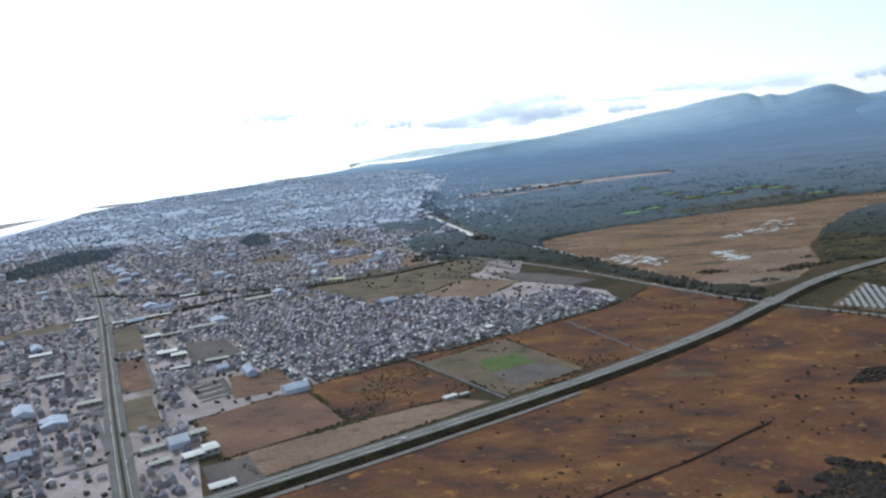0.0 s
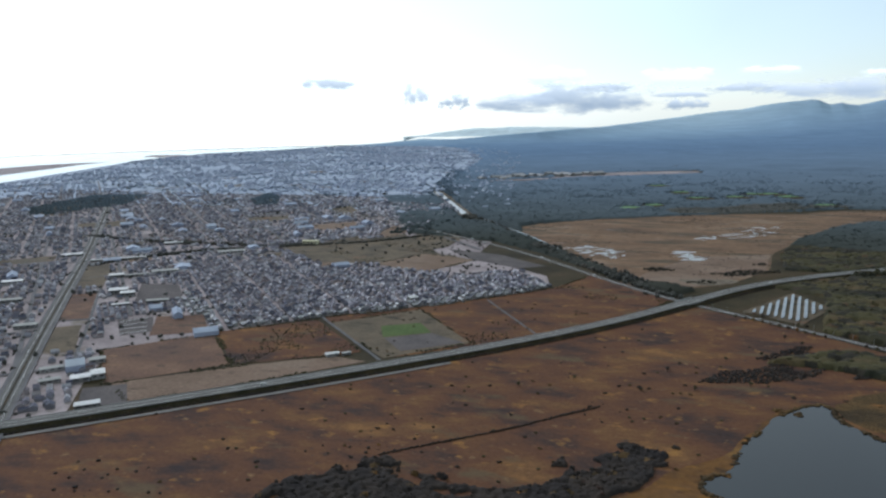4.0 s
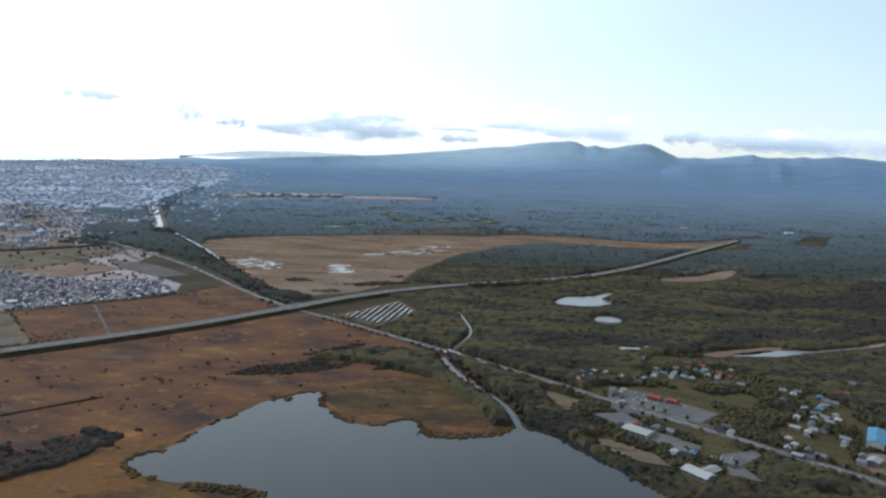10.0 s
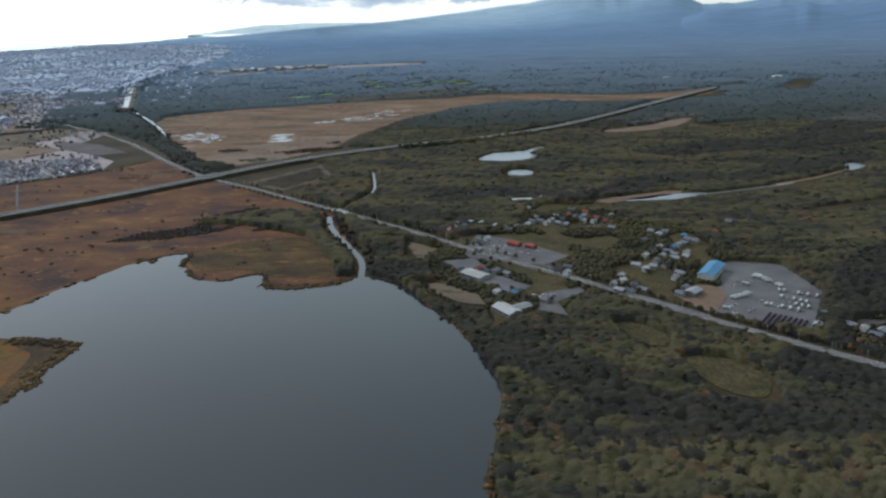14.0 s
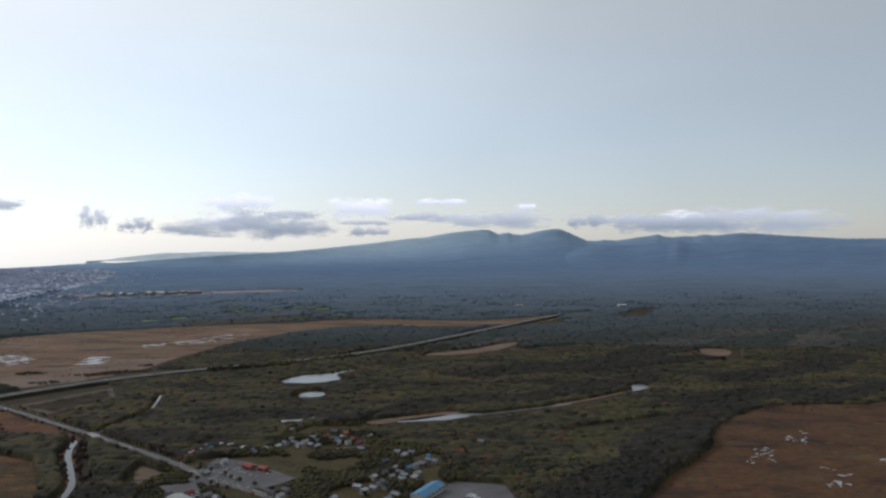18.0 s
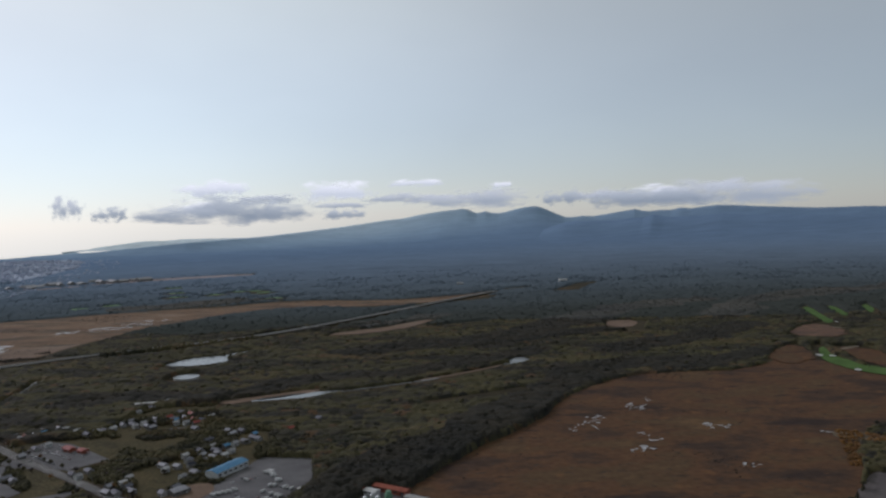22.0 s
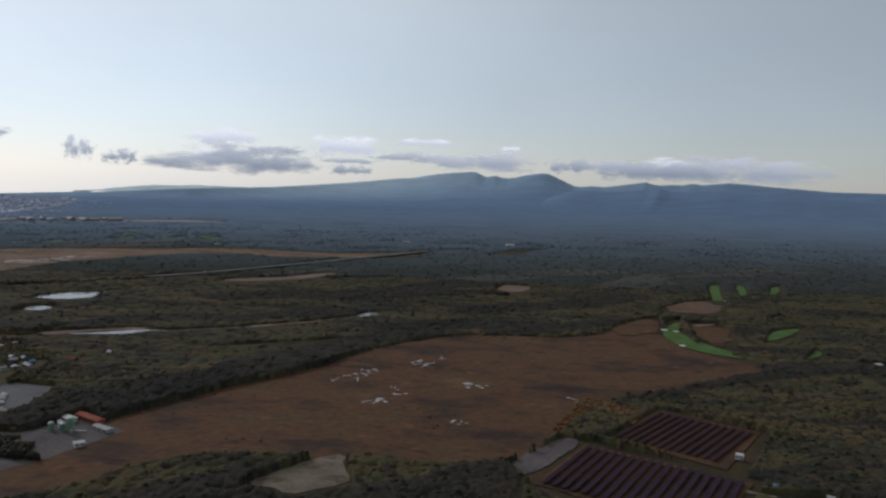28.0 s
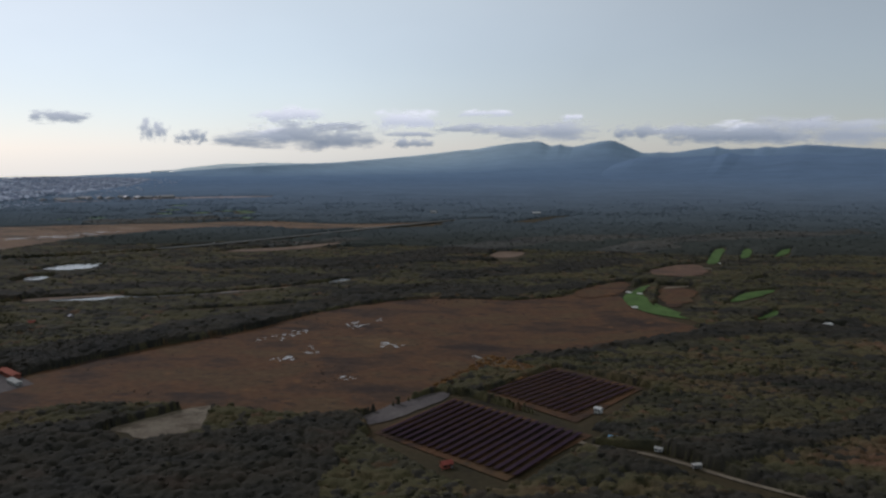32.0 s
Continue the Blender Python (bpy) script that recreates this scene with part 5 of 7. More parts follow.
woods("shore_reeds", rp, 0.6, 1.5, (V_REED, F_REED), M_REED_DARK, "dark brown reeds along the water's edge", 0.5, rng, 0.0)

# ---- open water and clearings among the woods ----
WET = [
    ("moor_pond", [(-477, 872), (-452, 892), (-413, 868), (-383, 839), (-415, 822), (-456, 842)], "white shallow pools in the dry moor"),
    ("moor_pond", [(-355, 884), (-337, 882), (-319, 822), (-334, 826)], "white shallow pool in the dry moor"),
    ("moor_pond", [(-340, 953), (-298, 1002), (-244, 1080), (-213, 1087), (-246, 995), (-289, 966)], "white shallow pools in the dry moor"),
]
pool_rng = np.random.RandomState(17)


def pool(name, x, y, lx, ly, turn, z, label):
    """A shallow pool with a frayed outline."""
    a = np.linspace(0, 2 * np.pi, 11)[:-1]
    u, v = lx * np.cos(a) * pool_rng.uniform(0.45, 1.2, 10), ly * np.sin(a) * pool_rng.uniform(0.35, 1.2, 10)
    o = np.stack([x + u * math.cos(turn) - v * math.sin(turn), y + u * math.sin(turn) + v * math.cos(turn)], 1)
    sheet(name, ragged(o, 0.25 * ly + 0.2, max(0.8, lx * 0.3), int(x)), z, M_POOL, label, "pond")


for nm, poly, lab in WET:
    c0 = np.mean(poly, 0)
    for k in range(44):
        i, w = k % len(poly), pool_rng.uniform(0.05, 1.0)
        q = np.array(poly[i]) * w + np.array(poly[(i + 1) % len(poly)]) * (1 - w)
        q = c0 + (q - c0) * pool_rng.uniform(0.25, 1.0) + pool_rng.uniform(-3, 3, 2)
        pool(nm, q[0], q[1], pool_rng.uniform(2.0, 10.0), pool_rng.uniform(1.0, 3.4), pool_rng.uniform(0.1, 0.8), 0.24 + 0.006 * k, lab)
for x, y, r in ((299, 532, 5), (306, 527, 4), (303, 520, 3), (334, 477, 5), (341, 474, 4), (327, 399, 3), (283, 435, 5), (291, 449, 3), (277, 429, 3), (247, 473, 2.5), (256, 487, 3.5), (264, 498, 4.5), (270, 505, 3), (399, 457, 4), (312, 545, 2.5), (286, 462, 2.5), (262, 478, 2.5)):
    for k in range(5):
        pool("moor_pool", x + pool_rng.normal(0, 0.75 * r), y + pool_rng.normal(0, 0.9 * r), pool_rng.uniform(0.28, 0.66) * r, pool_rng.uniform(0.16, 0.4) * r, pool_rng.uniform(-0.4, 1.2), 0.24 + 0.01 * k, "small pale pool in the russet moor")
LAND = [
    ("clearing", [(-324, 738), (-281, 745), (-318, 706), (-352, 730)], M_SAND, "pale bare sand by the dry moor"),
    ("clearing", [(373, 955), (412, 945), (388, 890), (360, 903)], M_FIELD_TAN, "tan cleared field in the forest"),
    ("clearing", [(28, 893), (73, 898), (126, 938), (158, 1007), (132, 998), (92, 940), (40, 912)], M_FIELD_TAN, "narrow tan strip in the forest"),
    ("clearing", [(-5, 566), (24, 574), (70, 602), (66, 612), (24, 590), (-4, 576)], M_FIELD_TAN, "tan reed strip beside the long pond"),
    ("clearing", [(-15, 340), (-4, 343), (11, 327), (6, 314), (-8, 320)], M_MEADOW, "olive meadow in the woods"),
    ("clearing", [(10, 307), (29, 307), (44, 291), (40, 269), (18, 278)], M_MEADOW, "olive meadow in the woods"),
    ("meadow", [(-131, 468), (-101, 440), (-108, 428), (-122, 430)], M_FIELD_OLIVE, "olive and russet meadow by the main road"),
    ("meadow", [(-68, 474), (-51, 487), (-30, 462), (-36, 439), (-45, 448), (-57, 464)], M_MEADOW, "green lawn in the village"),
    ("car_park", [(-94, 438), (-87, 480), (-68, 474), (-29, 440), (-43, 424), (-78, 428)], M_ASPHALT, "grey asphalt car park by the main road"),
    ("car_park", [(-49, 355), (-46, 378), (-26, 387), (-24, 381), (-39, 366), (-34, 348)], M_ASPHALT, "grey asphalt car park by the lake hall"),
    ("car_park", [(-105, 427), (-86, 433), (-70, 403), (-52, 388), (-56, 380), (-80, 388)], M_ASPHALT, "grey paved forecourt by the lakeside houses"),
    ("meadow", [(-66, 366), (-52, 376), (-48, 366), (-58, 352)], M_MEADOW, "olive lawn by the lake hall"),
    ("bare_ground", [(18, 372), (36, 398), (50, 388), (38, 352)], M_FIELD_TAN, "tan bare ground by the yard"),
    ("shore_meadow", [(-115, 389), (-96, 389), (-67, 365), (-72, 356), (-100, 368)], M_FIELD_OLIVE, "olive meadow along the lake shore"),
    ("river_meadow", [(-690, 925), (-612, 945), (-603, 831), (-640, 815)], M_FIELD_OLIVE, "olive meadow near the river"),
    ("gravel_lot", [(-603, 833), (-535, 812), (-476, 763), (-500, 745), (-560, 780)], M_GREY_SOIL, "grey gravel lot near the river"),
    ("bare_strip", [(350, 340), (359, 324), (393, 376), (383, 387)], M_GREY_SOIL, "grey bare strip beside the solar farm"),
    ("scrub_patch", [(394, 438), (401, 460), (433, 438), (423, 425)], M_FIELD_OLIVE, "yellow-green scrub patch by the solar farm"),
    ("solar_ground", SOLAR_A, M_MOOR, "dull gravel under the solar rows"),
    ("solar_ground", SOLAR_B, M_MOOR, "dull grass under the solar rows"),
    ("solar_ground", SOLAR_C, M_FIELD_OLIVE, "dull grass under the solar rows"),
    ("spit", [(-2050, 1350), (-2330, 1730), (-2310, 1965), (-2160, 2106), (-2190, 2010), (-2140, 1800)], M_TOWN, "low grey harbour spit"),
    ("spit", [(-2260, 2345), (-2110, 2320), (-2100, 2470), (-2280, 2450)], M_TOWN, "low grey harbour spit"),
    ("canal_bank", [(-820, 1425), (-795, 1420), (-645, 1105), (-668, 1098)], M_FIELD_OLIVE, "grass bank of a straight canal"),
    # town ground colour used for its pallor, standing in for haze over the strip
    ("clearing", [(-790, 1640), (-650, 1770), (-600, 1860), (-330, 1985), (-300, 1915), (-590, 1765), (-700, 1650)], M_TOWN, "long pale cleared strip in far woods"),
]
BUILT = ("car_park", "solar_ground", "gravel_lot", "canal_bank")
GOLF_MATS = {"M_GREEN": M_GREEN, "M_FIELD_ORANGE": M_FIELD_ORANGE, "M_MOOR": M_MOOR, "M_WHITE": M_SAND}
LAND += [(nm, poly, GOLF_MATS[m], lab) for nm, poly, m, lab in GOLF_LAND]
for i, (nm, poly, m, lab) in enumerate(LAND):
    if nm in BUILT:
        o = ragged(np.array(poly, float), 0.4, 5)
    else:
        o = ragged(smooth(poly, True, 2), 1.2 if nm in ("fairway", "cart_path") else 6.0 if nm == "rough" else 2.6, 4, i)
    sheet(nm, o, 0.27 + 0.010 * i, m, lab, nm.replace("_", " "))
canal = [(-806, 1412), (-660, 1108)]
tagged(new("river", profile_strip("river", smooth([(-640, 1095), (-600, 1040), (-529, 944), (-490, 880), (-470, 850)]), [(-1.5, 0.75), (0, 0.75), (1.5, 0.75)], M_LAKE, 8.0)), "bright narrow river along the moor", "river", kind="structure")
tagged(new("canal", profile_strip("canal", canal, [(-5, 0.75), (0, 0.75), (5, 0.75)], M_POOL, 10.0)), "bright straight canal at the town edge", "canal", kind="structure")
bunkers = ((507, 623), (508, 690), (517, 685), (626, 885), (611, 921), (642, 839))
for x, y in bunkers:
    a = np.linspace(0, 2 * np.pi, 11)[:-1]
    sheet("bunker", np.stack([x + 3.2 * np.cos(a) * rng.uniform(0.6, 1.2, 10), y + 3.6 * np.sin(a) * rng.uniform(0.6, 1.2, 10)], 1), 0.75, M_WHITE, "white sand bunker on the golf course", "bunker")
for x, y, a0 in FAR_GREENS:
    sheet("fairway", ragged(green_outline(x, y, a0, 21, 11), 3, 6), 0.4, M_FAR_GREEN, "distant green golf fairway among woods", "fairway")
tagged(new("shore_path", profile_strip("shore_path", smooth([(-72, 322), (-67, 311), (-64, 298), (-59, 270), (-58, 240)]), [(-0.7, 0.5), (0.7, 0.5)], M_SAND, 4.0)), "pale footpath along the lake shore", "path", kind="structure")
TANK = thing("round_basin", "round concrete basin with a pale water surface in the woods", "basin", m=pose(-60, 668, 0.05))
bm = bmesh.new()
bmesh.ops.create_cone(bm, cap_ends=False, segments=40, radius1=11.5, radius2=11.2, depth=1.6, matrix=Matrix.Translation((0, 0, 0.8)))
part("rim", bm, M_CONCRETE, TANK)
bm = bmesh.new()
bmesh.ops.create_circle(bm, cap_ends=True, segments=40, radius=11.2, matrix=Matrix.Translation((0, 0, 1.3)))
part("water_surface", bm, M_POND, TANK)


# ---- bridge where the expressway crosses the main road ----
bridge = thing("bridge", "concrete expressway bridge over the main road", "bridge", m=pose(-334, 640, 0.3, 0, 0, 54))
part("deck", box(0, 0, DECK_Z - 0.75, 22, 12.6, 0.5, 0.05), M_CONCRETE, bridge)
for y in (-6.3, 6.3):
    part("parapet", box(0, y, DECK_Z - 0.4, 22, 0.25, 1.0, 0.03), M_CONCRETE, bridge)
for x in (-8, 8):
    part("pier", box(x, 0, 0, 1.2, 11, DECK_Z - 0.7, 0.08), M_CONCRETE, bridge)
river_bridge = thing("road_bridge", "low concrete road bridge over the channel", "bridge", m=pose(-191, 533, 0.3, 0, 0, -38))
part("deck", box(0, 0, 0.1, 13, 6.6, 0.35, 0.03), M_CONCRETE, river_bridge)
for y in (-3.2, 3.2):
    part("railing", box(0, y, 0.45, 13, 0.15, 0.5), M_WHITE, river_bridge)


# ---- houses ----
def gabled(sx, sy, h, rise):
    """Walls whose ends rise into the gables, ridge along x."""
    bm = bmesh.new()
    prof = [(-sy / 2, 0), (sy / 2, 0), (sy / 2, h), (0, h + rise * 0.88), (-sy / 2, h)]
    ends = [[bm.verts.new((s * sx / 2, p, z)) for p, z in prof] for s in (-1, 1)]
    bm.faces.new(ends[0])
    bm.faces.new(ends[1])
    for i in range(5):
        j = (i + 1) % 5
        bm.faces.new((ends[0][i], ends[0][j], ends[1][j], ends[1][i]))
    bmesh.ops.recalc_face_normals(bm, faces=bm.faces[:])
    return bm


def house(name, sx, sy, h, rise, wall, roof, label, detail=True, group="village houses"):
    ob = thing(name, label, "house", group)
    part("wall", gabled(sx, sy, h, rise), wall, ob)
    part("roof", gable(0, 0, h, sx, sy, rise), roof, ob)
    for x in ((-sx * 0.28, sx * 0.28) if detail else (0.0,)):
        win = part("window", box(x, -sy / 2 - 0.02, h * 0.4, sx * 0.2, 0.06, h * 0.3), M_GLASS, ob)
        if detail:
            part("sill", box(x, -sy / 2 - 0.06, h * 0.36, sx * 0.22, 0.1, 0.05), M_WHITE, win)
    if detail:
        part("door", box(0, -sy / 2 - 0.02, 0, 0.4, 0.06, h * 0.62), M_BARK, ob)
        part("chimney", box(sx * 0.25, sy * 0.15, h + rise * 0.3, 0.3, 0.3, rise * 0.9), M_CONCRETE, ob)
    return ob


def shed(name, sx, sy, h, wall, roof, label, m, rise=0.6, category="building"):
    ob = thing(name, label, category, m=m)
    part("wall", gabled(sx, sy, h, rise), wall, ob)
    part("roof", gable(0, 0, h, sx, sy, rise, 0.3), roof, ob)
    n = max(2, int(sx / 4))
    for i in range(n):
        part("window", box(-sx / 2 + (i + 0.5) * sx / n, -sy / 2 - 0.03, h * 0.45, sx / n * 0.55, 0.08, h * 0.28), M_GLASS, ob)
    part("door", box(sx * 0.4, -sy / 2 - 0.04, 0, 1.0, 0.08, h * 0.5), M_STEEL, ob)
    return ob


VILLAGE_KINDS = [
    house("house", 4.2, 3.4, 2.0, 1.1, M_WALL_ONE, M_ROOF_ONE, "pale sided village house with a sheet-metal roof"),
    house("house", 3.6, 3.2, 2.3, 0.8, M_WHITE, M_ROOF_PALE, "white village house with a pale roof"),
    house("house", 4.6, 3.6, 1.9, 1.2, M_WALL_ONE, M_ROOF_RED, "village house with a red sheet roof"),
    house("house", 3.8, 3.4, 2.0, 1.0, M_WALL_ONE, M_ROOF_BLUE, "village house with a blue sheet roof"),
    house("house", 5.4, 3.8, 1.8, 0.9, M_WALL_ONE, M_ROOF_ONE, "long village house with a dark metal roof"),
]
VILLAGE_AT = [(-119, 497), (-107, 484), (-104, 488), (-97, 497), (-92, 507), (-86, 504), (-66, 491), (-62, 496), (-58, 499), (-54, 503), (-51, 511), (-49, 520), (-45, 513), (-41, 507), (-33, 507), (-29, 504), (-34, 524), (-26, 528), (-22, 543),
              (-18, 520), (-13, 536), (-9, 513), (-6, 521), (-2, 512), (2, 498), (4, 528), (-50, 560), (-44, 577), (-59, 553), (-54, 545), (-71, 546)]
VILLAGE_AT2 = [(-92, 407), (-87, 393), (-82, 411), (-77, 404), (-72, 408), (-65, 403), (-70, 374), (-65, 378), (-61, 374), (-37, 411), (-32, 407), (-31, 417), (-8, 390), (-6, 382), (-3, 395), (-1, 381), (2, 389), (6, 383), (-3, 403), (-45, 365), (-84, 446),
               (-84, 462), (-80, 469), (26, 490), (30, 484), (35, 489), (38, 461), (43, 466), (45, 480), (50, 470), (26, 456), (30, 449), (25, 439), (33, 443), (38, 438), (29, 430), (24, 422), (30, 410), (26, 402), (24, 378)]
VILLAGE_AT3 = [(28, 386), (33, 384), (66, 491), (81, 515), (19, 471), (21, 448), (15, 439), (88, 356), (91, 348), (94, 342), (98, 338), (101, 332), (105, 336), (106, 325), (112, 330), (115, 324), (79, 341), (8, 423), (12, 415), (17, 420), (-112, 490), (-101, 493),
               (-38, 514), (-30, 516), (-22, 524), (-14, 526), (-16, 513), (0, 520), (34, 456), (46, 473), (40, 446), (32, 436), (20, 430), (-100, 502), (-76, 498), (-70, 496)]
VILLAGE_AT2 = VILLAGE_AT2 + VILLAGE_AT3
for i, (x, y) in enumerate(VILLAGE_AT + VILLAGE_AT2):
    k = (0, 1, 4, 0, 4, 1, 4, 0, 4, 1, 0, 0, 4, 1, 0, 4, 0, 1, 4, 3)[i % 20] if (x, y) not in ((66, 491), (-2, 512), (-6, 521), (-13, 536), (-26, 528), (-82, 411)) else 2
    m = pose(x, y, 0.12, 0, 0, (-40, 50, -38, 55)[i % 4] + rng.uniform(-8, 8))
    if i < len(VILLAGE_KINDS):
        VILLAGE_KINDS[i].matrix_basis = m
    else:
        copy_thing(VILLAGE_KINDS[k], m)

shed("warehouse", 24, 8.5, 3.4, M_WHITE, M_ROOF_BLUE, "long warehouse with a bright blue roof", pose(47, 412, 0.2, 0, 0, 63), 1.2)
shed("lake_hall", 14, 8, 2.2, M_WALL_ONE, M_ROOF_PALE, "pale lakeside hall with a broad grey roof", pose(-64, 350, 0.15, 0, 0, -50), 1.4)
shed("lake_hall", 9, 6, 1.8, M_WALL_ONE, M_ROOF_PALE, "pale annex of the lakeside hall", pose(-57, 355, 0.15, 0, 0, 40), 1.0)
shed("shop", 15, 9, 2.0, M_WALL_ONE, M_CONCRETE, "long grey-roofed roadside shop", pose(-83, 401, 0.15, 0, 0, -40), 0.8)
shed("shop", 8, 5, 2.0, M_RUST, M_ROOF_RED, "red-roofed roadside shop beside the car park", pose(-62, 459, 0.3, 0, 0, -38), 0.9)
shed("shop", 6, 4.5, 1.8, M_RUST, M_ROOF_RED, "small red-roofed stall beside the car park", pose(-52, 455, 0.3, 0, 0, -38), 0.8)
shed("long_shed", 16, 4.5, 1.8, M_WHITE, M_WHITE, "long white-roofed shed at the wood's edge", pose(-58, 571, 0.15, 0, 0, 12), 0.6)
shed("workshop", 8, 6, 2.2, M_WALL_ONE, M_ROOF_ONE, "grey workshop beside the yard", pose(31, 380, 0.4, 0, 0, 50), 0.9)
shed("plant_shed", 10, 5, 2.6, M_RUST, M_RUST, "red-brown corrugated plant shed", pose(121, 375, 0.25, 0, 0, -30), 0.7)
shed("plant_shed", 20, 4.5, 2.4, M_RUST, M_RUST, "long red-brown plant shed with a sheet roof", pose(139, 374, 0.25, 0, 0, -32), 0.7)
shed("plant_shed", 8, 4.5, 2.2, M_WHITE, M_WHITE, "white plant shed on gravel", pose(129, 372, 0.25, 0, 0, -32), 0.6)
shed("plant_shed", 12, 3.5, 1.8, M_CONCRETE, M_CONCRETE, "grey roofed bunker shed of the plant", pose(152, 361, 0.25, 0, 0, -32), 0.4)
shed("plant_office", 4.5, 3, 2.2, M_WHITE, M_WHITE, "small white office of the plant", pose(152, 338, 0.25, 0, 0, 40), 0.4)
shed("club_house", 14, 5, 1.8, M_WHITE, M_WHITE, "white golf club house among trees", pose(636, 575, 0.3, 0, 0, 30), 0.9)
shed("control_cabin", 3.4, 2.6, 2.6, M_WHITE, M_WHITE, "white equipment cabin by the solar farm", pose(465, 362, 0.5, 0, 0, -30), 0.3)
shed("control_cabin", 4.2, 2.0, 1.6, M_WHITE, M_ROOF_BLUE, "white site cabin beside the track", pose(470, 327, 0.6, 0, 0, -25), 0.3)
shed("site_hut", 3.0, 2.0, 1.5, M_WHITE, M_CONCRETE, "small white hut beside the track", pose(488, 317, 0.6, 0, 0, -25), 0.3)
shed("site_hut", 3.4, 2.0, 1.5, M_WALL_ONE, M_CONCRETE, "grey hut at the end of the track", pose(501, 302, 0.6, 0, 0, 20), 0.3)
shed("barn", 4.5, 3.4, 2.0, M_RUST, M_ROOF_RED, "red-roofed barn at the wood's edge", pose(401, 288, 0.1, 0, 0, 30), 1.0)
shed("far_hall", 16, 8, 5.5, M_WHITE, M_WHITE, "white farm hall far off in the woods", pose(403, 1497, 0.1, 0, 0, 10), 1.0)
shed("far_hall", 12, 7, 5.5, M_WHITE, M_CONCRETE, "grey-roofed farm hall far off in the woods", pose(201, 1485, 0.1, 0, 0, -10), 1.0)
silo = thing("mixing_tower", "pale green steel mixing tower of the plant", "tower", m=pose(139, 355, 0.25, 0, 0, 15))
for sx in (-1.3, 1.3):
    for sy in (-1.3, 1.3):
        part("leg", box(sx, sy, 0, 0.3, 0.3, 3.0), M_STEEL, silo)
part("hopper", box(0, 0, 2.6, 3.2, 3.2, 3.6, 0.1), M_PLANT_GREEN, silo)
part("head_house", box(0, 0, 6.2, 2.2, 2.2, 1.4, 0.1), M_PLANT_GREEN, silo)
part("conveyor", box(3.5, 0, 0.6, 7, 0.6, 0.5), M_STEEL, silo)
for i, (x, y) in enumerate(((131, 360), (134, 357), (128, 357))):
    s = thing("storage_silo", "pale cylindrical storage silo of the plant", "silo", "plant silos", pose(x, y, 0.25))
    bm = bmesh.new()
    bmesh.ops.create_cone(bm, cap_ends=True, segments=16, radius1=1.3, radius2=1.3, depth=3.6, matrix=Matrix.Translation((0, 0, 2.3)))
    part("body", bm, (M_WHITE, M_PLANT_GREEN, M_PLANT_GREEN)[i], s)
    bm = bmesh.new()
    bmesh.ops.create_cone(bm, cap_ends=True, segments=16, radius1=1.35, radius2=0.2, depth=0.8, matrix=Matrix.Translation((0, 0, 4.5)))
    part("cap", bm, M_STEEL, s)
    part("base", box(0, 0, 0, 1.8, 1.8, 0.5), M_CONCRETE, s)

TOWN_SHEDS = [(-940, 684, 58, 5, 2.5, 36, M_WHITE, "very long white-roofed town warehouse"), (-828, 552, 16, 10, 4.5, 35, M_WHITE, "white low-roofed block in the town"), (-815, 548, 12, 9, 3.5, 35, M_WHITE, "white low-roofed annex in the town"),
              (-775, 824, 19, 7, 5.0, 8, M_CREAM, "cream apartment block by open land"), (-840, 752, 30, 11, 3, 38, M_CONCRETE, "long grey-blue roofed store in town"), (-944, 786, 22, 8, 3, 38, M_WHITE, "white-roofed store among town houses"),
              (-772, 534, 18, 6, 2.5, 30, M_CONCRETE, "grey-roofed hall in the town"), (-690, 356, 11, 8, 3.2, 44, M_WHITE, "white industrial unit near the avenue"), (-684, 364, 8, 10, 4.0, 44, M_WHITE, "white industrial unit near the avenue"),
              (-706, 388, 10, 6, 2.8, 44, M_CONCRETE, "grey industrial unit near the avenue"), (-654, 322, 13, 6, 2.8, 40, M_WHITE, "white-roofed depot beside the expressway"), (-561, 441, 9, 4, 2.0, 44, M_WHITE, "white farm shed beside the lane"),
              (-553, 446, 6, 3, 1.6, 44, M_CONCRETE, "grey farm shed beside the lane"), (-722, 366, 14, 5, 2.4, 44, M_CONCRETE, "grey industrial unit near the avenue"), (-706, 348, 12, 5, 2.4, 44, M_CONCRETE, "grey industrial unit near the avenue"),
              (-845, 640, 26, 9, 3, 36, M_CONCRETE, "grey-roofed store among town houses"), (-880, 610, 14, 9, 3, 36, M_WHITE, "white-roofed store among town houses"), (-862, 618, 22, 5, 2.6, 36, M_CONCRETE, "long grey store among town houses"),
              (-795, 515, 14, 4, 2.2, 36, M_WHITE, "white-roofed row of town garages"), (-560, 596, 7, 7, 3.2, 44, M_WHITE, "bright white round-roofed house at the estate edge"),
              (-1010, 690, 22, 9, 3, 36, M_WHITE, "white-roofed store among town houses"), (-900, 500, 20, 8, 3, 36, M_CONCRETE, "grey store among town houses"), (-960, 560, 18, 8, 3, 36, M_WHITE, "white store among town houses"), (-820, 440, 16, 7, 3, 36, M_CONCRETE, "grey store among town houses")]
for x, y, sx, sy, h, a, m, lab in TOWN_SHEDS:
    shed("town_building", sx, sy, h, m if m is M_CREAM else M_WALL_ONE, m, lab, pose(x, y, 0.1, 0, 0, a), 0.4)

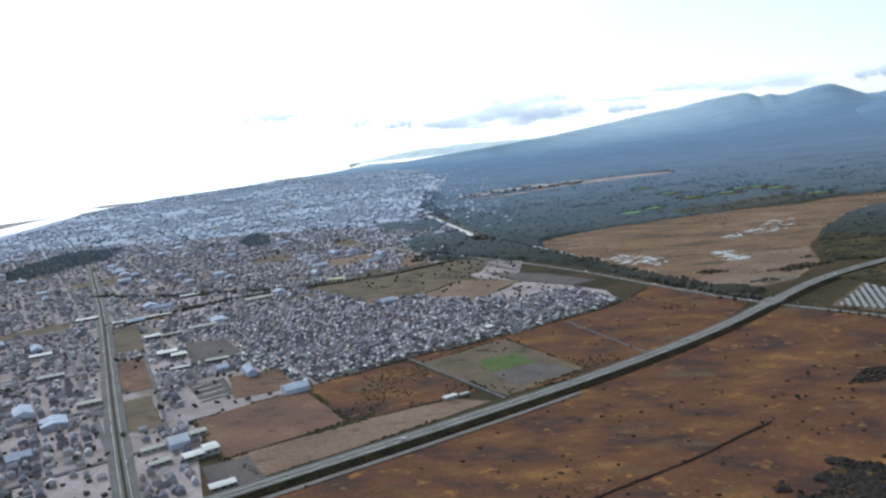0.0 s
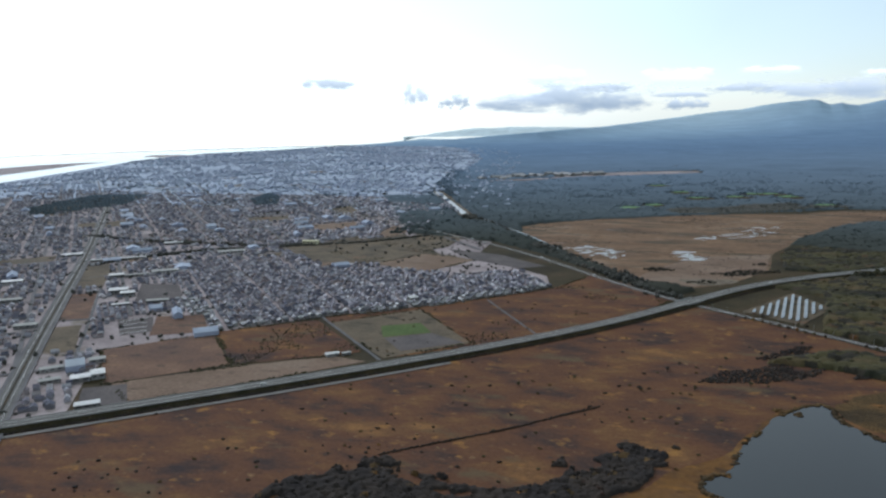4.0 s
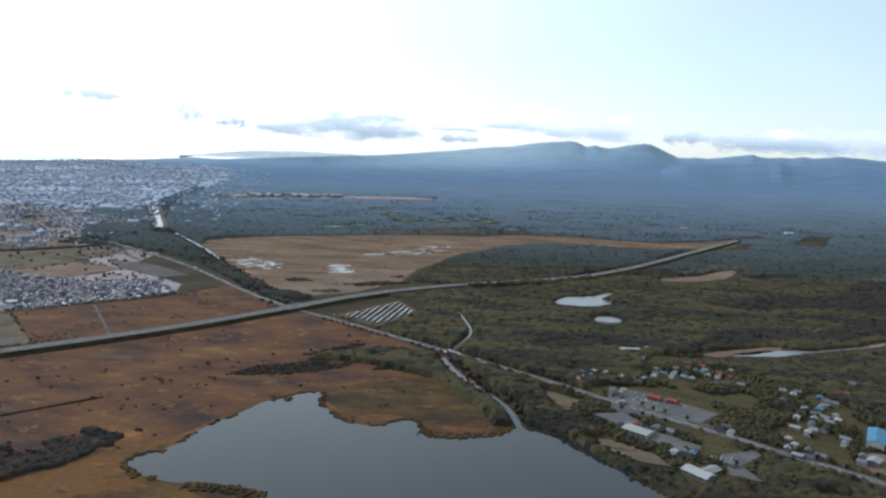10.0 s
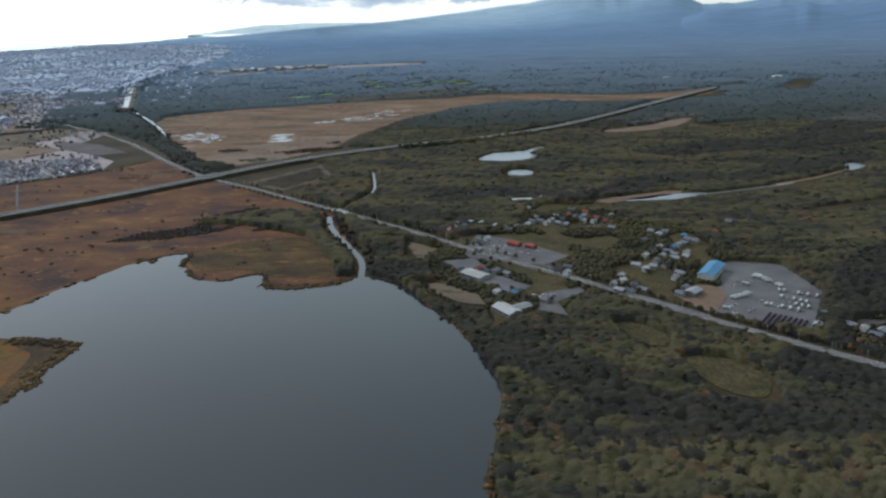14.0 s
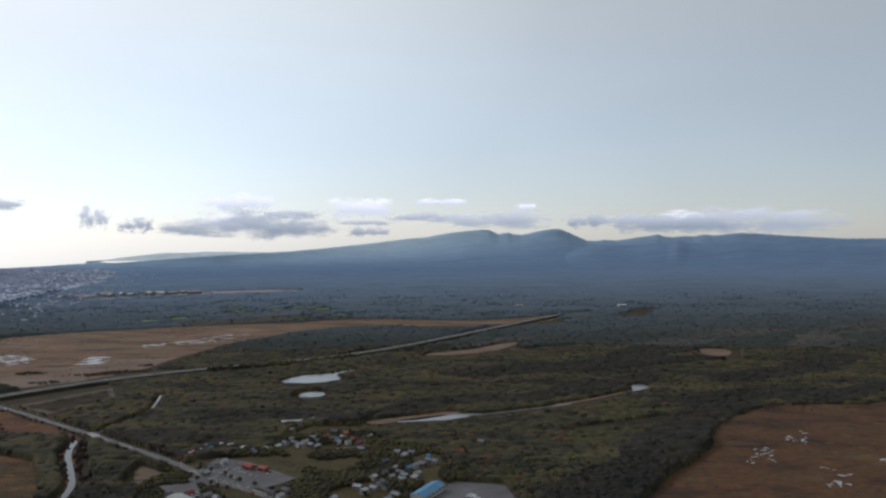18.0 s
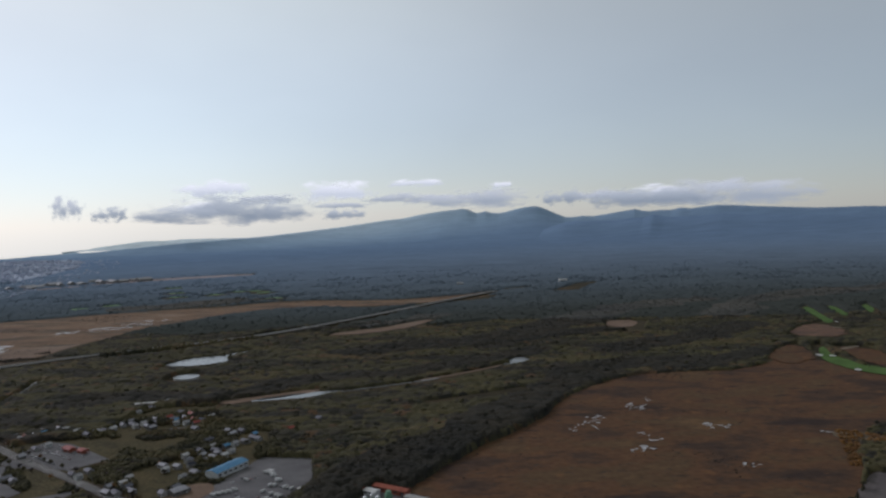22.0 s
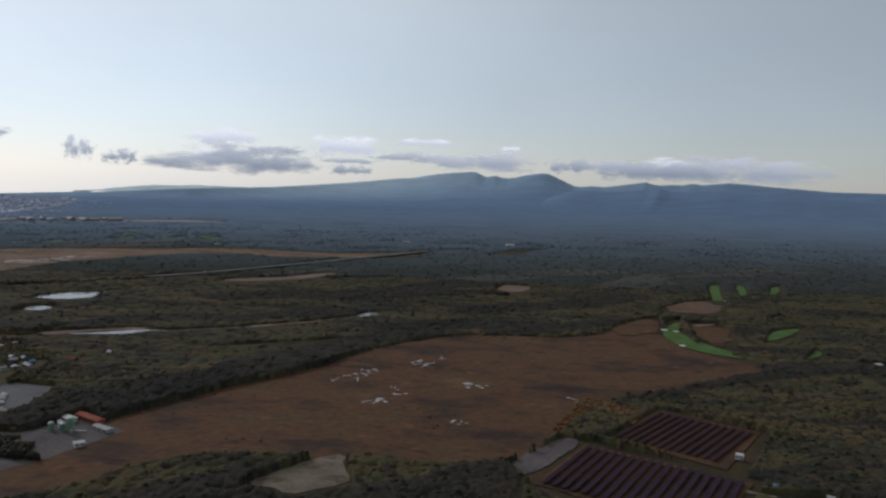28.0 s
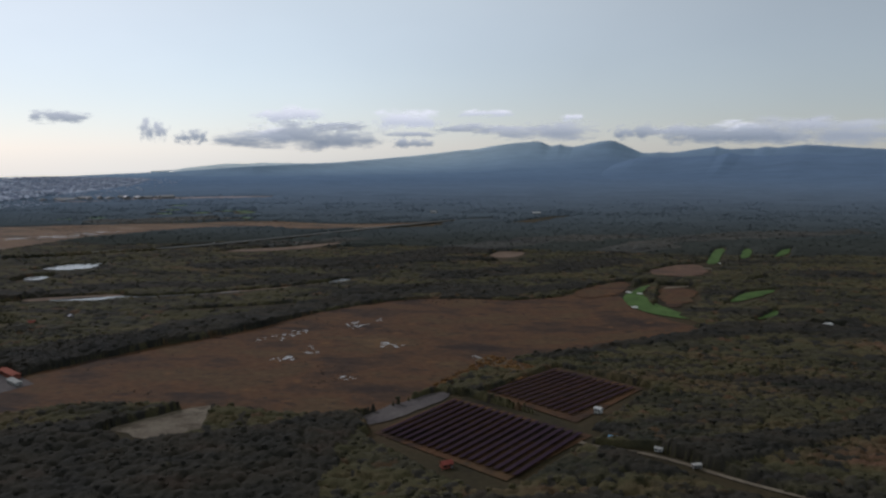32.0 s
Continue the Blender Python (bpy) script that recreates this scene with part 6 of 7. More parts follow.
# town houses on a turned grid of streets
TOWN_STREETS = []
GU, GV = np.array([0.735, 0.678]), np.array([-0.678, 0.735])
ESTATE = [(-800, 575), (-671, 466), (-612, 524), (-532, 587), (-452, 669), (-497, 738), (-547, 700), (-600, 714), (-672, 701), (-716, 690), (-794, 715), (-850, 690)]
NO_BUILD = [f[1] for f in FIELDS] + [[(-723, 410), (-665, 470), (-610, 522), (-540, 445), (-600, 370), (-640, 330)]] + [[(-690, 930), (-555, 890), (-470, 740), (-500, 740), (-603, 800), (-690, 900)], [(-812, 548), (-778, 585), (-765, 572), (-800, 532)], [(-764, 477), (-742, 488), (-716, 453), (-736, 440)], [(-600, 312), (-640, 295), (-668, 330), (-628, 350)]]


# vacant and gravel lots let into the streets
town_rng = np.random.RandomState(21)
lot_kinds = ((M_FIELD_OLIVE, "olive vacant lot between town houses"), (M_GREY_SOIL, "grey gravel lot between town houses"), (M_FIELD_TAN, "tan vacant lot between town houses"), (M_ASPHALT, "grey parking lot between town buildings"), (M_FIELD_OLIVE, "weedy vacant lot between town houses"))
for i in range(46):
    x, y = town_rng.uniform(-1750, -620), town_rng.uniform(330, 1900)
    hu, hv = town_rng.uniform(7, 22) * (1 + max(0, y - 900) / 900), town_rng.uniform(5, 13) * (1 + max(0, y - 900) / 700)
    if not inside(TOWN, np.array([x]), np.array([y]))[0] or inside(ESTATE, np.array([x]), np.array([y]))[0] or near(AVENUE, np.array([x]), np.array([y]), 40)[0]:
        continue
    corners = [tuple(np.array([x, y]) + GU * a_ * hu + GV * b_ * hv) for a_, b_ in ((-1, -1), (1, -1), (1, 1), (-1, 1))]
    NO_BUILD.append(corners)
    m_, lab_ = lot_kinds[i % 5]
    sheet("town_lot", ragged(np.array(corners), 0.8, 8), 0.40 + 0.004 * i, m_, lab_, "lot")
for i in range(26):
    along_u = i % 2
    s_ = -560 + 92 * (i // 2) + town_rng.uniform(-20, 20)
    o_ = np.array([-800, 700]) + (GV if along_u else GU) * s_
    d_ = GU if along_u else GV
    st_ = np.arange(-900, 1200, 12.0)
    pt_ = o_[None] + d_[None] * st_[:, None]
    ok_ = inside(TOWN, pt_[:, 0], pt_[:, 1]) & ~inside(ESTATE, pt_[:, 0], pt_[:, 1]) & (pt_[:, 1] < 1500)
    for f in FIELDS:
        ok_ &= ~inside(f[1], pt_[:, 0], pt_[:, 1])
    runs = np.split(np.arange(len(st_)), np.where(np.diff(ok_.astype(int)) != 0)[0] + 1)
    for run in runs:
        if ok_[run[0]] and len(run) > 8:
            a_, b_ = pt_[run[0]], pt_[run[-1]]
            road("town_street", [tuple(a_), tuple(b_)], 3.4 if i % 3 else 5.0, 0.75 + 0.006 * i, M_ASPHALT, "straight grey town street")
            TOWN_STREETS.append((tuple(a_), tuple(b_)))
STREETS = tuple(TOWN_STREETS) + (((-1034, 704), (-800, 780)), ((-861, 566), (-700, 356)), ((-690, 515), (-648, 640)), ((-905, 600), (-760, 800)), ((-1060, 780), (-860, 970)), ((-1150, 640), (-950, 900)), ((-960, 650), (-1150, 480)), ((-880, 545), (-1060, 390)))


def lots(step_u, step_v, poly, box4, street=(10, 2), gap=2.4, wob=0.12):
    i, j = np.meshgrid(np.arange(-400, 400), np.arange(-400, 600))
    u = i.ravel() * step_u + np.floor(i.ravel() / street[0]) * gap
    v = j.ravel() * step_v + np.floor(j.ravel() / street[1]) * gap
    q = GU[None] * u[:, None] + GV[None] * v[:, None] + np.array([-800, 700])
    q = q + rng.uniform(-wob, wob, q.shape) * min(step_u, step_v)
    ok = (q[:, 0] > box4[0]) & (q[:, 0] < box4[1]) & (q[:, 1] > box4[2]) & (q[:, 1] < box4[3])
    q = q[ok]
    ok = inside(poly, q[:, 0], q[:, 1]) & ~near(AVENUE, q[:, 0], q[:, 1], 9) & ~near(HIGHROAD, q[:, 0], q[:, 1], 7) & ~near(EXPRESSWAY, q[:, 0], q[:, 1], 22)
    for f in NO_BUILD:
        ok &= ~inside(f, q[:, 0], q[:, 1])
    for a_, b_ in STREETS:
        ok &= ~near([a_, b_], q[:, 0], q[:, 1], 3.0)
    for x, y, sx, sy, h, a, m, lab in TOWN_SHEDS:
        ok &= (np.abs(q[:, 0] - x) > sx * 0.45 + 2) | (np.abs(q[:, 1] - y) > sx * 0.42 + 2)
    return q[ok]


HV = np.array([(-.5, -.5, 0), (.5, -.5, 0), (.5, .5, 0), (-.5, .5, 0), (-.5, -.5, .62), (.5, -.5, .62), (.5, .5, .62), (-.5, .5, .62), (-.5, 0, 1), (.5, 0, 1)])
HF = [(0, 1, 5), (0, 5, 4), (1, 2, 6), (1, 6, 5), (2, 3, 7), (2, 7, 6), (3, 0, 4), (3, 4, 7), (4, 5, 9), (4, 9, 8), (6, 7, 8), (6, 8, 9), (5, 6, 9), (7, 4, 8)]
HM = [0] * 8 + [1] * 4 + [0] * 2


def house_mass(name, q, smin, smax, hmin, hmax, label, z=0.05, mats=(M_WALL, M_ROOF)):
    n = len(q)
    a = np.arctan2(GU[1], GU[0]) + rng.randint(0, 2, n) * np.pi / 2 + rng.uniform(-0.06, 0.06, n)
    sx, sy, h = rng.uniform(smin, smax, n), rng.uniform(smin, smax, n) * 0.8, rng.uniform(hmin, hmax, n)
    v = np.repeat(HV[None], n, 0)
    v = v * np.stack([sx, sy, h], 1)[:, None]
    out = np.empty_like(v)
    c, s = np.cos(a)[:, None], np.sin(a)[:, None]
    out[..., 0] = v[..., 0] * c - v[..., 1] * s + q[:, :1]
    out[..., 1] = v[..., 0] * s + v[..., 1] * c + q[:, 1:]
    out[..., 2] = v[..., 2] + z
    f = (np.array(HF)[None] + (np.arange(n) * 10)[:, None, None]).reshape(-1, 3)
    return tagged(new(name, mesh_np(name, out.reshape(-1, 3), f, list(mats), np.tile(HM, n))), label, "houses", kind="stuff")


q = lots(4.7, 4.3, ESTATE, (-900, -440, 440, 760))
q = q[rng.uniform(0, 1, len(q)) < 0.93]
edge = near([(-800, 575), (-671, 466), (-532, 587), (-452, 669)], q[:, 0], q[:, 1], 17)
front, rest = q[edge], q[~edge]
if len(front) > 240:
    pick = rng.permutation(len(front))
    rest, front = np.vstack([rest, front[pick[240:]]]), front[pick[:240]]
house_mass("estate_houses", rest, 3.0, 4.1, 2.4, 3.4, "dense grey and white roofed estate houses")
KINDS = [house("house", 3.8, 3.1, 2.1, 1.0, M_WALL_ONE, M_ROOF_ONE, "two-storey estate house with a metal roof", False, "estate houses"),
         house("house", 3.4, 3.2, 2.3, 0.7, M_WALL_ONE, M_ROOF_ONE, "estate house with a low metal roof", False, "estate houses"),
         house("house", 4.0, 3.0, 2.0, 0.9, M_WALL_ONE, M_ROOF_PALE, "estate house with a pale roof", False, "estate houses")]
for i, (x, y) in enumerate(front):
    m = pose(x, y, 0.06, 0, 0, 42.7 + 90 * (i % 2) + rng.uniform(-4, 4))
    if i < 3:
        KINDS[i].matrix_basis = m
    else:
        copy_thing(KINDS[i % 3], m)
BLOCK = [(-814, 513), (-754, 549), (-730, 513), (-757, 500), (-769, 470), (-742, 434), (-752, 427), (-790, 470)]
keep_out, NO_BUILD = NO_BUILD, []
qb = lots(4.7, 4.3, BLOCK, (-830, -720, 420, 560))
NO_BUILD = keep_out
house_mass("avenue_houses", qb, 3.0, 4.1, 2.4, 3.4, "dense dark roofed houses beside the avenue")
for k in range(4):
    a_, b_ = np.array((-759, 472)) * (1 - k / 3) + np.array((-737, 444)) * k / 3, np.array((-744, 491)) * (1 - k / 3) + np.array((-721, 459)) * k / 3
    road("fence_line", [tuple(a_), tuple(b_)], 0.9, 0.5 + 0.01 * k, M_WHITE, "white painted line across the parking lot")
NEAR_TOWN = [(-660, 312), (-715, 400), (-800, 440), (-815, 513), (-800, 575), (-850, 690), (-794, 715), (-716, 690), (-640, 720), (-640, 800), (-560, 885), (-690, 930), (-680, 1140), (-760, 1300), (-1900, 1300), (-1840, 200), (-1000, -20)]
q = lots(6.2, 5.6, NEAR_TOWN, (-1600, -550, 0, 1300), (8, 2), 3.5, 0.2)
gap_ = np.array([noise.noise(Vector((x * 0.02, y * 0.02, 4.5))) for x, y in q])
q = q[(rng.uniform(0, 1, len(q)) < 0.95 - 1.2 * np.clip(gap_ - 0.05, 0, 1)) & ~inside(ESTATE, q[:, 0], q[:, 1])]
house_mass("town_houses", q, 3.4, 5.6, 2.4, 4.2, "crowded grey and white roofed town houses")
q = lots(11, 9, TOWN, (-2400, -650, 1250, 3100), (7, 3), 7, 0.25)
fade = np.array([noise.noise(Vector((x * 0.006, y * 0.006, 1.5))) for x, y in q])
q = q[rng.uniform(0, 1, len(q)) < 0.5 + 0.9 * fade]
CITY_EDGE = [(-740, 1250), (-820, 1560), (-900, 1950), (-960, 2350), (-1180, 2900)]
q = q[~(near(CITY_EDGE, q[:, 0], q[:, 1], 60) & (rng.uniform(0, 1, len(q)) < 0.55)) & ~(near(CITY_EDGE, q[:, 0], q[:, 1], 170) & (rng.uniform(0, 1, len(q)) < 0.3))]
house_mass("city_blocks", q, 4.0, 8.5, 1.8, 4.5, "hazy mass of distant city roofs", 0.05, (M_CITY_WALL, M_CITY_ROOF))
out = grid_points(-1250, -600, 1200, 2950, 17, rng)
out = out[near(CITY_EDGE, out[:, 0], out[:, 1], 130) & ~inside(TOWN, out[:, 0], out[:, 1])]
out = out[(rng.uniform(0, 1, len(out)) < 0.3) & ~near([(-806, 1412), (-640, 1068)], out[:, 0], out[:, 1], 22)]
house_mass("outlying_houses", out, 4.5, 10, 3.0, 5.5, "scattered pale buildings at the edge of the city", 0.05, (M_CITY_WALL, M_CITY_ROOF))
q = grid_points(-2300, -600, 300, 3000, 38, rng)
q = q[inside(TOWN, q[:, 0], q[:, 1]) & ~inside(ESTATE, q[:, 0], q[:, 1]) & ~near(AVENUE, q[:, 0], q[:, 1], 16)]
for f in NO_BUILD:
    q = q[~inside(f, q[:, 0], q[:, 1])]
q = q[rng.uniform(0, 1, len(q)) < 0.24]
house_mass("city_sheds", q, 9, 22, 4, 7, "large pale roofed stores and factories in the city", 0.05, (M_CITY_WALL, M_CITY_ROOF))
q = grid_points(-790, -330, 1650, 2000, 26, rng)
q = q[near([(-770, 1690), (-640, 1790), (-560, 1830)], q[:, 0], q[:, 1], 22)]
house_mass("factory_row", q, 14, 34, 6, 10, "white factory row at the far wood's edge", 0.05, (M_WALL_ONE, M_ROOF_PALE))

# trees in the town
tp = grid_points(-1700, -480, 250, 1500, 9, rng)
nz = np.array([noise.noise(Vector((a * 0.012, b * 0.012, 8.0))) for a, b in tp])
tok = inside(TOWN, tp[:, 0], tp[:, 1]) & (rng.uniform(0, 1, len(tp)) < 0.05 + 0.9 * np.clip(nz - 0.28, 0, 1)) & ~inside(ESTATE, tp[:, 0], tp[:, 1])
belt = np.concatenate([along([(-1100, 815), (-960, 790), (-805, 800), (-720, 850), (-657, 915)], 2.2)[0] + rng.uniform(-3, 3, (len(along([(-1100, 815), (-960, 790), (-805, 800), (-720, 850), (-657, 915)], 2.2)[0]), 2)) for _ in range(3)])
river_trees = np.concatenate([along(smooth([(-657, 1106), (-588, 997), (-510, 889), (-440, 790), (-372, 690), (-345, 660)]), 2.5)[0] + rng.uniform(-11, 11, (len(along(smooth([(-657, 1106), (-588, 997), (-510, 889), (-440, 790), (-372, 690), (-345, 660)]), 2.5)[0]), 2)) for _ in range(4)])
far_tp = grid_points(-2200, -650, 1150, 3200, 15, rng)
far_nz = np.array([noise.noise(Vector(((a * 0.7 + b * 0.7) * 0.004, (a - b) * 0.011, 8.0))) for a, b in far_tp])
far_tp = far_tp[inside(TOWN, far_tp[:, 0], far_tp[:, 1]) & (far_nz > 0.24)]
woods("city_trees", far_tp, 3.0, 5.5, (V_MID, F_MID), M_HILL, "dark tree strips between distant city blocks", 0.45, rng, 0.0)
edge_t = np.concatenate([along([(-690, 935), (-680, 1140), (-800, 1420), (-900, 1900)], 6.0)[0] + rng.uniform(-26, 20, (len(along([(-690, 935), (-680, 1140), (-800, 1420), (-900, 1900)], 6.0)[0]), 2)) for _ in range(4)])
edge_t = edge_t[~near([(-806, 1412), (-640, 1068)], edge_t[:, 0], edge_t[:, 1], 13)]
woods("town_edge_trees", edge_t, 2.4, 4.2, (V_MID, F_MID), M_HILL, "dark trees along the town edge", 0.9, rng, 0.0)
gp = grid_points(-1300, -480, 250, 1250, 6.5, rng)
gp = gp[inside(TOWN, gp[:, 0], gp[:, 1]) & (rng.uniform(0, 1, len(gp)) < 0.2) & ~near(AVENUE, gp[:, 0], gp[:, 1], 6)]
for f in FIELDS:
    gp = gp[~inside(f[1], gp[:, 0], gp[:, 1])]
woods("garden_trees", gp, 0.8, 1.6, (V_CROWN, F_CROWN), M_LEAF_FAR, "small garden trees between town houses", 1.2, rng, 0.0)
parks = grid_points(-1470, -1000, 950, 1340, 6.0, rng)
parks = parks[inside([(-1430, 1036), (-1465, 1233), (-1352, 1261), (-1296, 1130), (-1312, 998), (-1349, 957)], parks[:, 0], parks[:, 1]) | inside([(-1110, 1230), (-1130, 1330), (-1067, 1272), (-1015, 1162), (-1045, 1141)], parks[:, 0], parks[:, 1])]
woods("park_trees", parks[rng.uniform(0, 1, len(parks)) < 0.75], 2.4, 4.0, (V_MID, F_MID), M_HILL, "dark trees filling the city parks", 0.7, rng, 0.0)
hedge_line = along([(-950, 652), (-919, 706), (-880, 750), (-827, 795), (-786, 824)], 1.2)[0]
belt = np.vstack([belt, hedge_line + rng.uniform(-1.6, 1.6, hedge_line.shape), hedge_line + rng.uniform(-1.6, 1.6, hedge_line.shape)])
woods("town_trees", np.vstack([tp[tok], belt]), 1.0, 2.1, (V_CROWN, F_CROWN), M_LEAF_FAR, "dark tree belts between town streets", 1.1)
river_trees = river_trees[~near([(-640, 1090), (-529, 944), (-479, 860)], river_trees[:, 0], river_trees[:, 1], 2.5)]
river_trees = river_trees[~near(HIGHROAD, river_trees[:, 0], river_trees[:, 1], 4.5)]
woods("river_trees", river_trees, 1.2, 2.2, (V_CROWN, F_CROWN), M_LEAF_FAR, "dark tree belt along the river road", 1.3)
ditch = along([(-474, 312), (-425, 354), (-380, 400)], 0.35)[0]
woods("ditch_scrub", ditch + rng.uniform(-0.7, 0.7, ditch.shape), 0.3, 0.7, (V_MID, F_MID), M_LEAF_DARK, "dark scrub line along a marsh ditch", 1.2)
vt = grid_points(-140, 165, 320, 590, 2.0, rng)
nz = np.array([noise.noise(Vector((a * 0.035, b * 0.035, 5.0))) for a, b in vt])
taken = np.array(VILLAGE_AT + VILLAGE_AT2)
ok = (inside(VILLAGE, vt[:, 0], vt[:, 1]) | inside(PLANT, vt[:, 0], vt[:, 1])) & (nz > -0.12) & ~near(HIGHROAD, vt[:, 0], vt[:, 1], 5) & (np.min(np.hypot(vt[:, None, 0] - taken[None, :, 0], vt[:, None, 1] - taken[None, :, 1]), 1) > 3.4)
for poly in (YARD, SOLAR_D, [(-94, 436), (-87, 482), (-68, 476), (-51, 489), (-28, 463), (-28, 438), (-43, 422), (-78, 426)], [(-105, 427), (-86, 433), (-70, 403), (-52, 388), (-56, 380), (-80, 388)], [(-49, 352), (-48, 378), (-26, 389), (-22, 379), (-37, 364), (-32, 345)], [(16, 370), (36, 400), (52, 388), (40, 350)], [(-78, 342), (-62, 366), (-46, 352), (-62, 332)], [(34, 400), (48, 440), (62, 432), (50, 398)], [(118, 366), (134, 384), (165, 362), (150, 330), (120, 340)]):
    ok &= ~inside(poly, vt[:, 0], vt[:, 1])
woods("village_trees", vt[ok], 0.8, 1.6, (V_CROWN, F_CROWN), M_LEAF, "green and russet trees between village houses", 1.3)


# hedges along the field edges and rough growth on the open land
hedge_rng, hedge = np.random.RandomState(44), []
for nm, poly, m, lab in FIELDS[:7]:
    ring = np.array(poly + poly[:1], float)
    pts = along(ring, 0.9)[0]
    pts = pts[fbm(pts[:, 0], pts[:, 1], 26.0, 81, 2) > 0.52]
    hedge.append(pts + hedge_rng.normal(0, 0.8, pts.shape))
rough = grid_points(-820, -330, 380, 930, 3.0, hedge_rng)
in_field = np.zeros(len(rough), bool)
for nm, poly, m, lab in (FIELDS[0], FIELDS[3], FIELDS[5]):
    in_field |= inside(poly, rough[:, 0], rough[:, 1])
in_field &= ~inside(FIELDS[1][1], rough[:, 0], rough[:, 1]) & ~inside(FIELDS[6][1], rough[:, 0], rough[:, 1])
hedge.append(rough[in_field & (fbm(rough[:, 0], rough[:, 1], 34.0, 85, 3) > 0.635) & (hedge_rng.uniform(0, 1, len(rough)) < 0.8)])
hedge = np.vstack(hedge)
hedge = hedge[~near(EXPRESSWAY, hedge[:, 0], hedge[:, 1], 8) & ~near(LANE_1, hedge[:, 0], hedge[:, 1], 2.2) & ~near(LANE_2, hedge[:, 0], hedge[:, 1], 2.2) & ~near(HIGHROAD, hedge[:, 0], hedge[:, 1], 4.5)]
woods("field_scrub", hedge, 0.4, 1.0, (V_MID, F_MID), M_LEAF, "olive hedges and rough scrub on open land", 0.8, hedge_rng, 0.0)
# trees and scrub between the dry moor and the main road
sp = grid_points(-560, -250, 640, 960, 2.6, hedge_rng)
sp = sp[inside([(-560, 900), (-470, 845), (-400, 745), (-345, 680), (-262, 720), (-248, 800), (-262, 830), (-330, 770), (-420, 800), (-500, 905)], sp[:, 0], sp[:, 1]) & (fbm(sp[:, 0] * 0.8 + sp[:, 1] * 0.6, (sp[:, 0] * 0.6 - sp[:, 1] * 0.8) * 2.5, 60.0, 91, 3) > 0.56)]
sp = sp[~near(HIGHROAD, sp[:, 0], sp[:, 1], 5) & ~near(EXPRESSWAY, sp[:, 0], sp[:, 1], 9)]
woods("moor_edge_scrub", sp, 0.6, 1.5, (V_MID, F_MID), M_BELT, "dark scrub strips between dry moor and road", 0.9, hedge_rng, 0.0)


# yellow bushes between the moor and the solar rows
yp = grid_points(370, 440, 370, 470, 1.7, rng)
yp = yp[inside([(378, 393), (396, 440), (403, 460), (435, 437), (424, 407), (393, 381)], yp[:, 0], yp[:, 1]) & (rng.uniform(0, 1, len(yp)) < 0.75)]
woods("yellow_scrub", yp, 0.6, 1.3, (V_CROWN, F_CROWN), M_MARSH_NEAR, "yellow and olive bushes by the solar farm", 0.9, rng, 0.0)


# ---- single trees ----
def tree_kind(seed, leaf, label):
    r = np.random.RandomState(seed)
    ob = thing("tree", label, "tree", "shore trees")
    bm = bmesh.new()
    bmesh.ops.create_cone(bm, cap_ends=False, segments=7, radius1=0.22, radius2=0.09, depth=2.2, matrix=Matrix.Translation((0, 0, 1.1)))
    for k in range(4):
        a = k * 1.6 + r.uniform(0, 0.5)
        bmesh.ops.create_cone(bm, cap_ends=False, segments=5, radius1=0.08, radius2=0.03, depth=1.3,
                              matrix=Matrix.Translation((0.4 * math.cos(a), 0.4 * math.sin(a), 1.7)) @ Euler((0, 0.75, a)).to_matrix().to_4x4())
    part("trunk", bm, M_BARK, ob)
    xy, z0 = [], []
    for k in range(16):
        a, rad = r.uniform(0, 6.28), r.uniform(0, 1.15)
        xy.append((rad * math.cos(a), rad * math.sin(a)))
        z0.append(r.uniform(0.9, 2.6 - rad * 0.7))
    v, f = crown_form(5, [(0.5, 0.1), (1, 0.45), (0.6, 0.8)])
    n, k = 16, len(v)
    vv = np.repeat(np.array(v)[None], n, 0) * (1 + 0.35 * r.uniform(-1, 1, (n, k, 1)))
    vv *= r.uniform(0.5, 0.85, (n, 1, 1))
    vv[..., 2] += np.array(z0)[:, None]
    vv[..., :2] += np.array(xy)[:, None]
    ff = (np.array(f)[None] + (np.arange(n) * k)[:, None, None]).reshape(-1, 3)
    part_mesh("crown", mesh_np("crown", vv.reshape(-1, 3), ff, [leaf]), ob)
    return ob


TREES = [tree_kind(1, M_LEAF, "broad autumn tree on the lake shore"), tree_kind(2, M_LEAF_DARK, "dark alder tree near the shore"), tree_kind(3, M_LEAF, "russet autumn tree by the water")]
spots = list(along([(-138, 404), (-116, 393), (-96, 364), (-80, 334), (-68, 306), (-60, 280), (-56, 255)], 4.2)[0]) + list(along([(-240, 520), (-205, 500), (-180, 470), (-160, 434)], 6.0)[0])
spots += [(-285, 470), (-300, 455), (-330, 440), (-345, 470), (-310, 500), (-290, 515), (-360, 430), (-400, 440), (-430, 420), (-270, 560), (-262, 545)]
for i, s in enumerate(spots):
    m = pose(s[0] + rng.uniform(-1.5, 1.5), s[1] + rng.uniform(-1.5, 1.5), 0.05, 0, 0, rng.uniform(0, 360))
    if i < 3:
        TREES[i].matrix_basis = m
    else:
        copy_thing(TREES[i % 3], m @ Matrix.Diagonal((1, 1, 1, 1)))


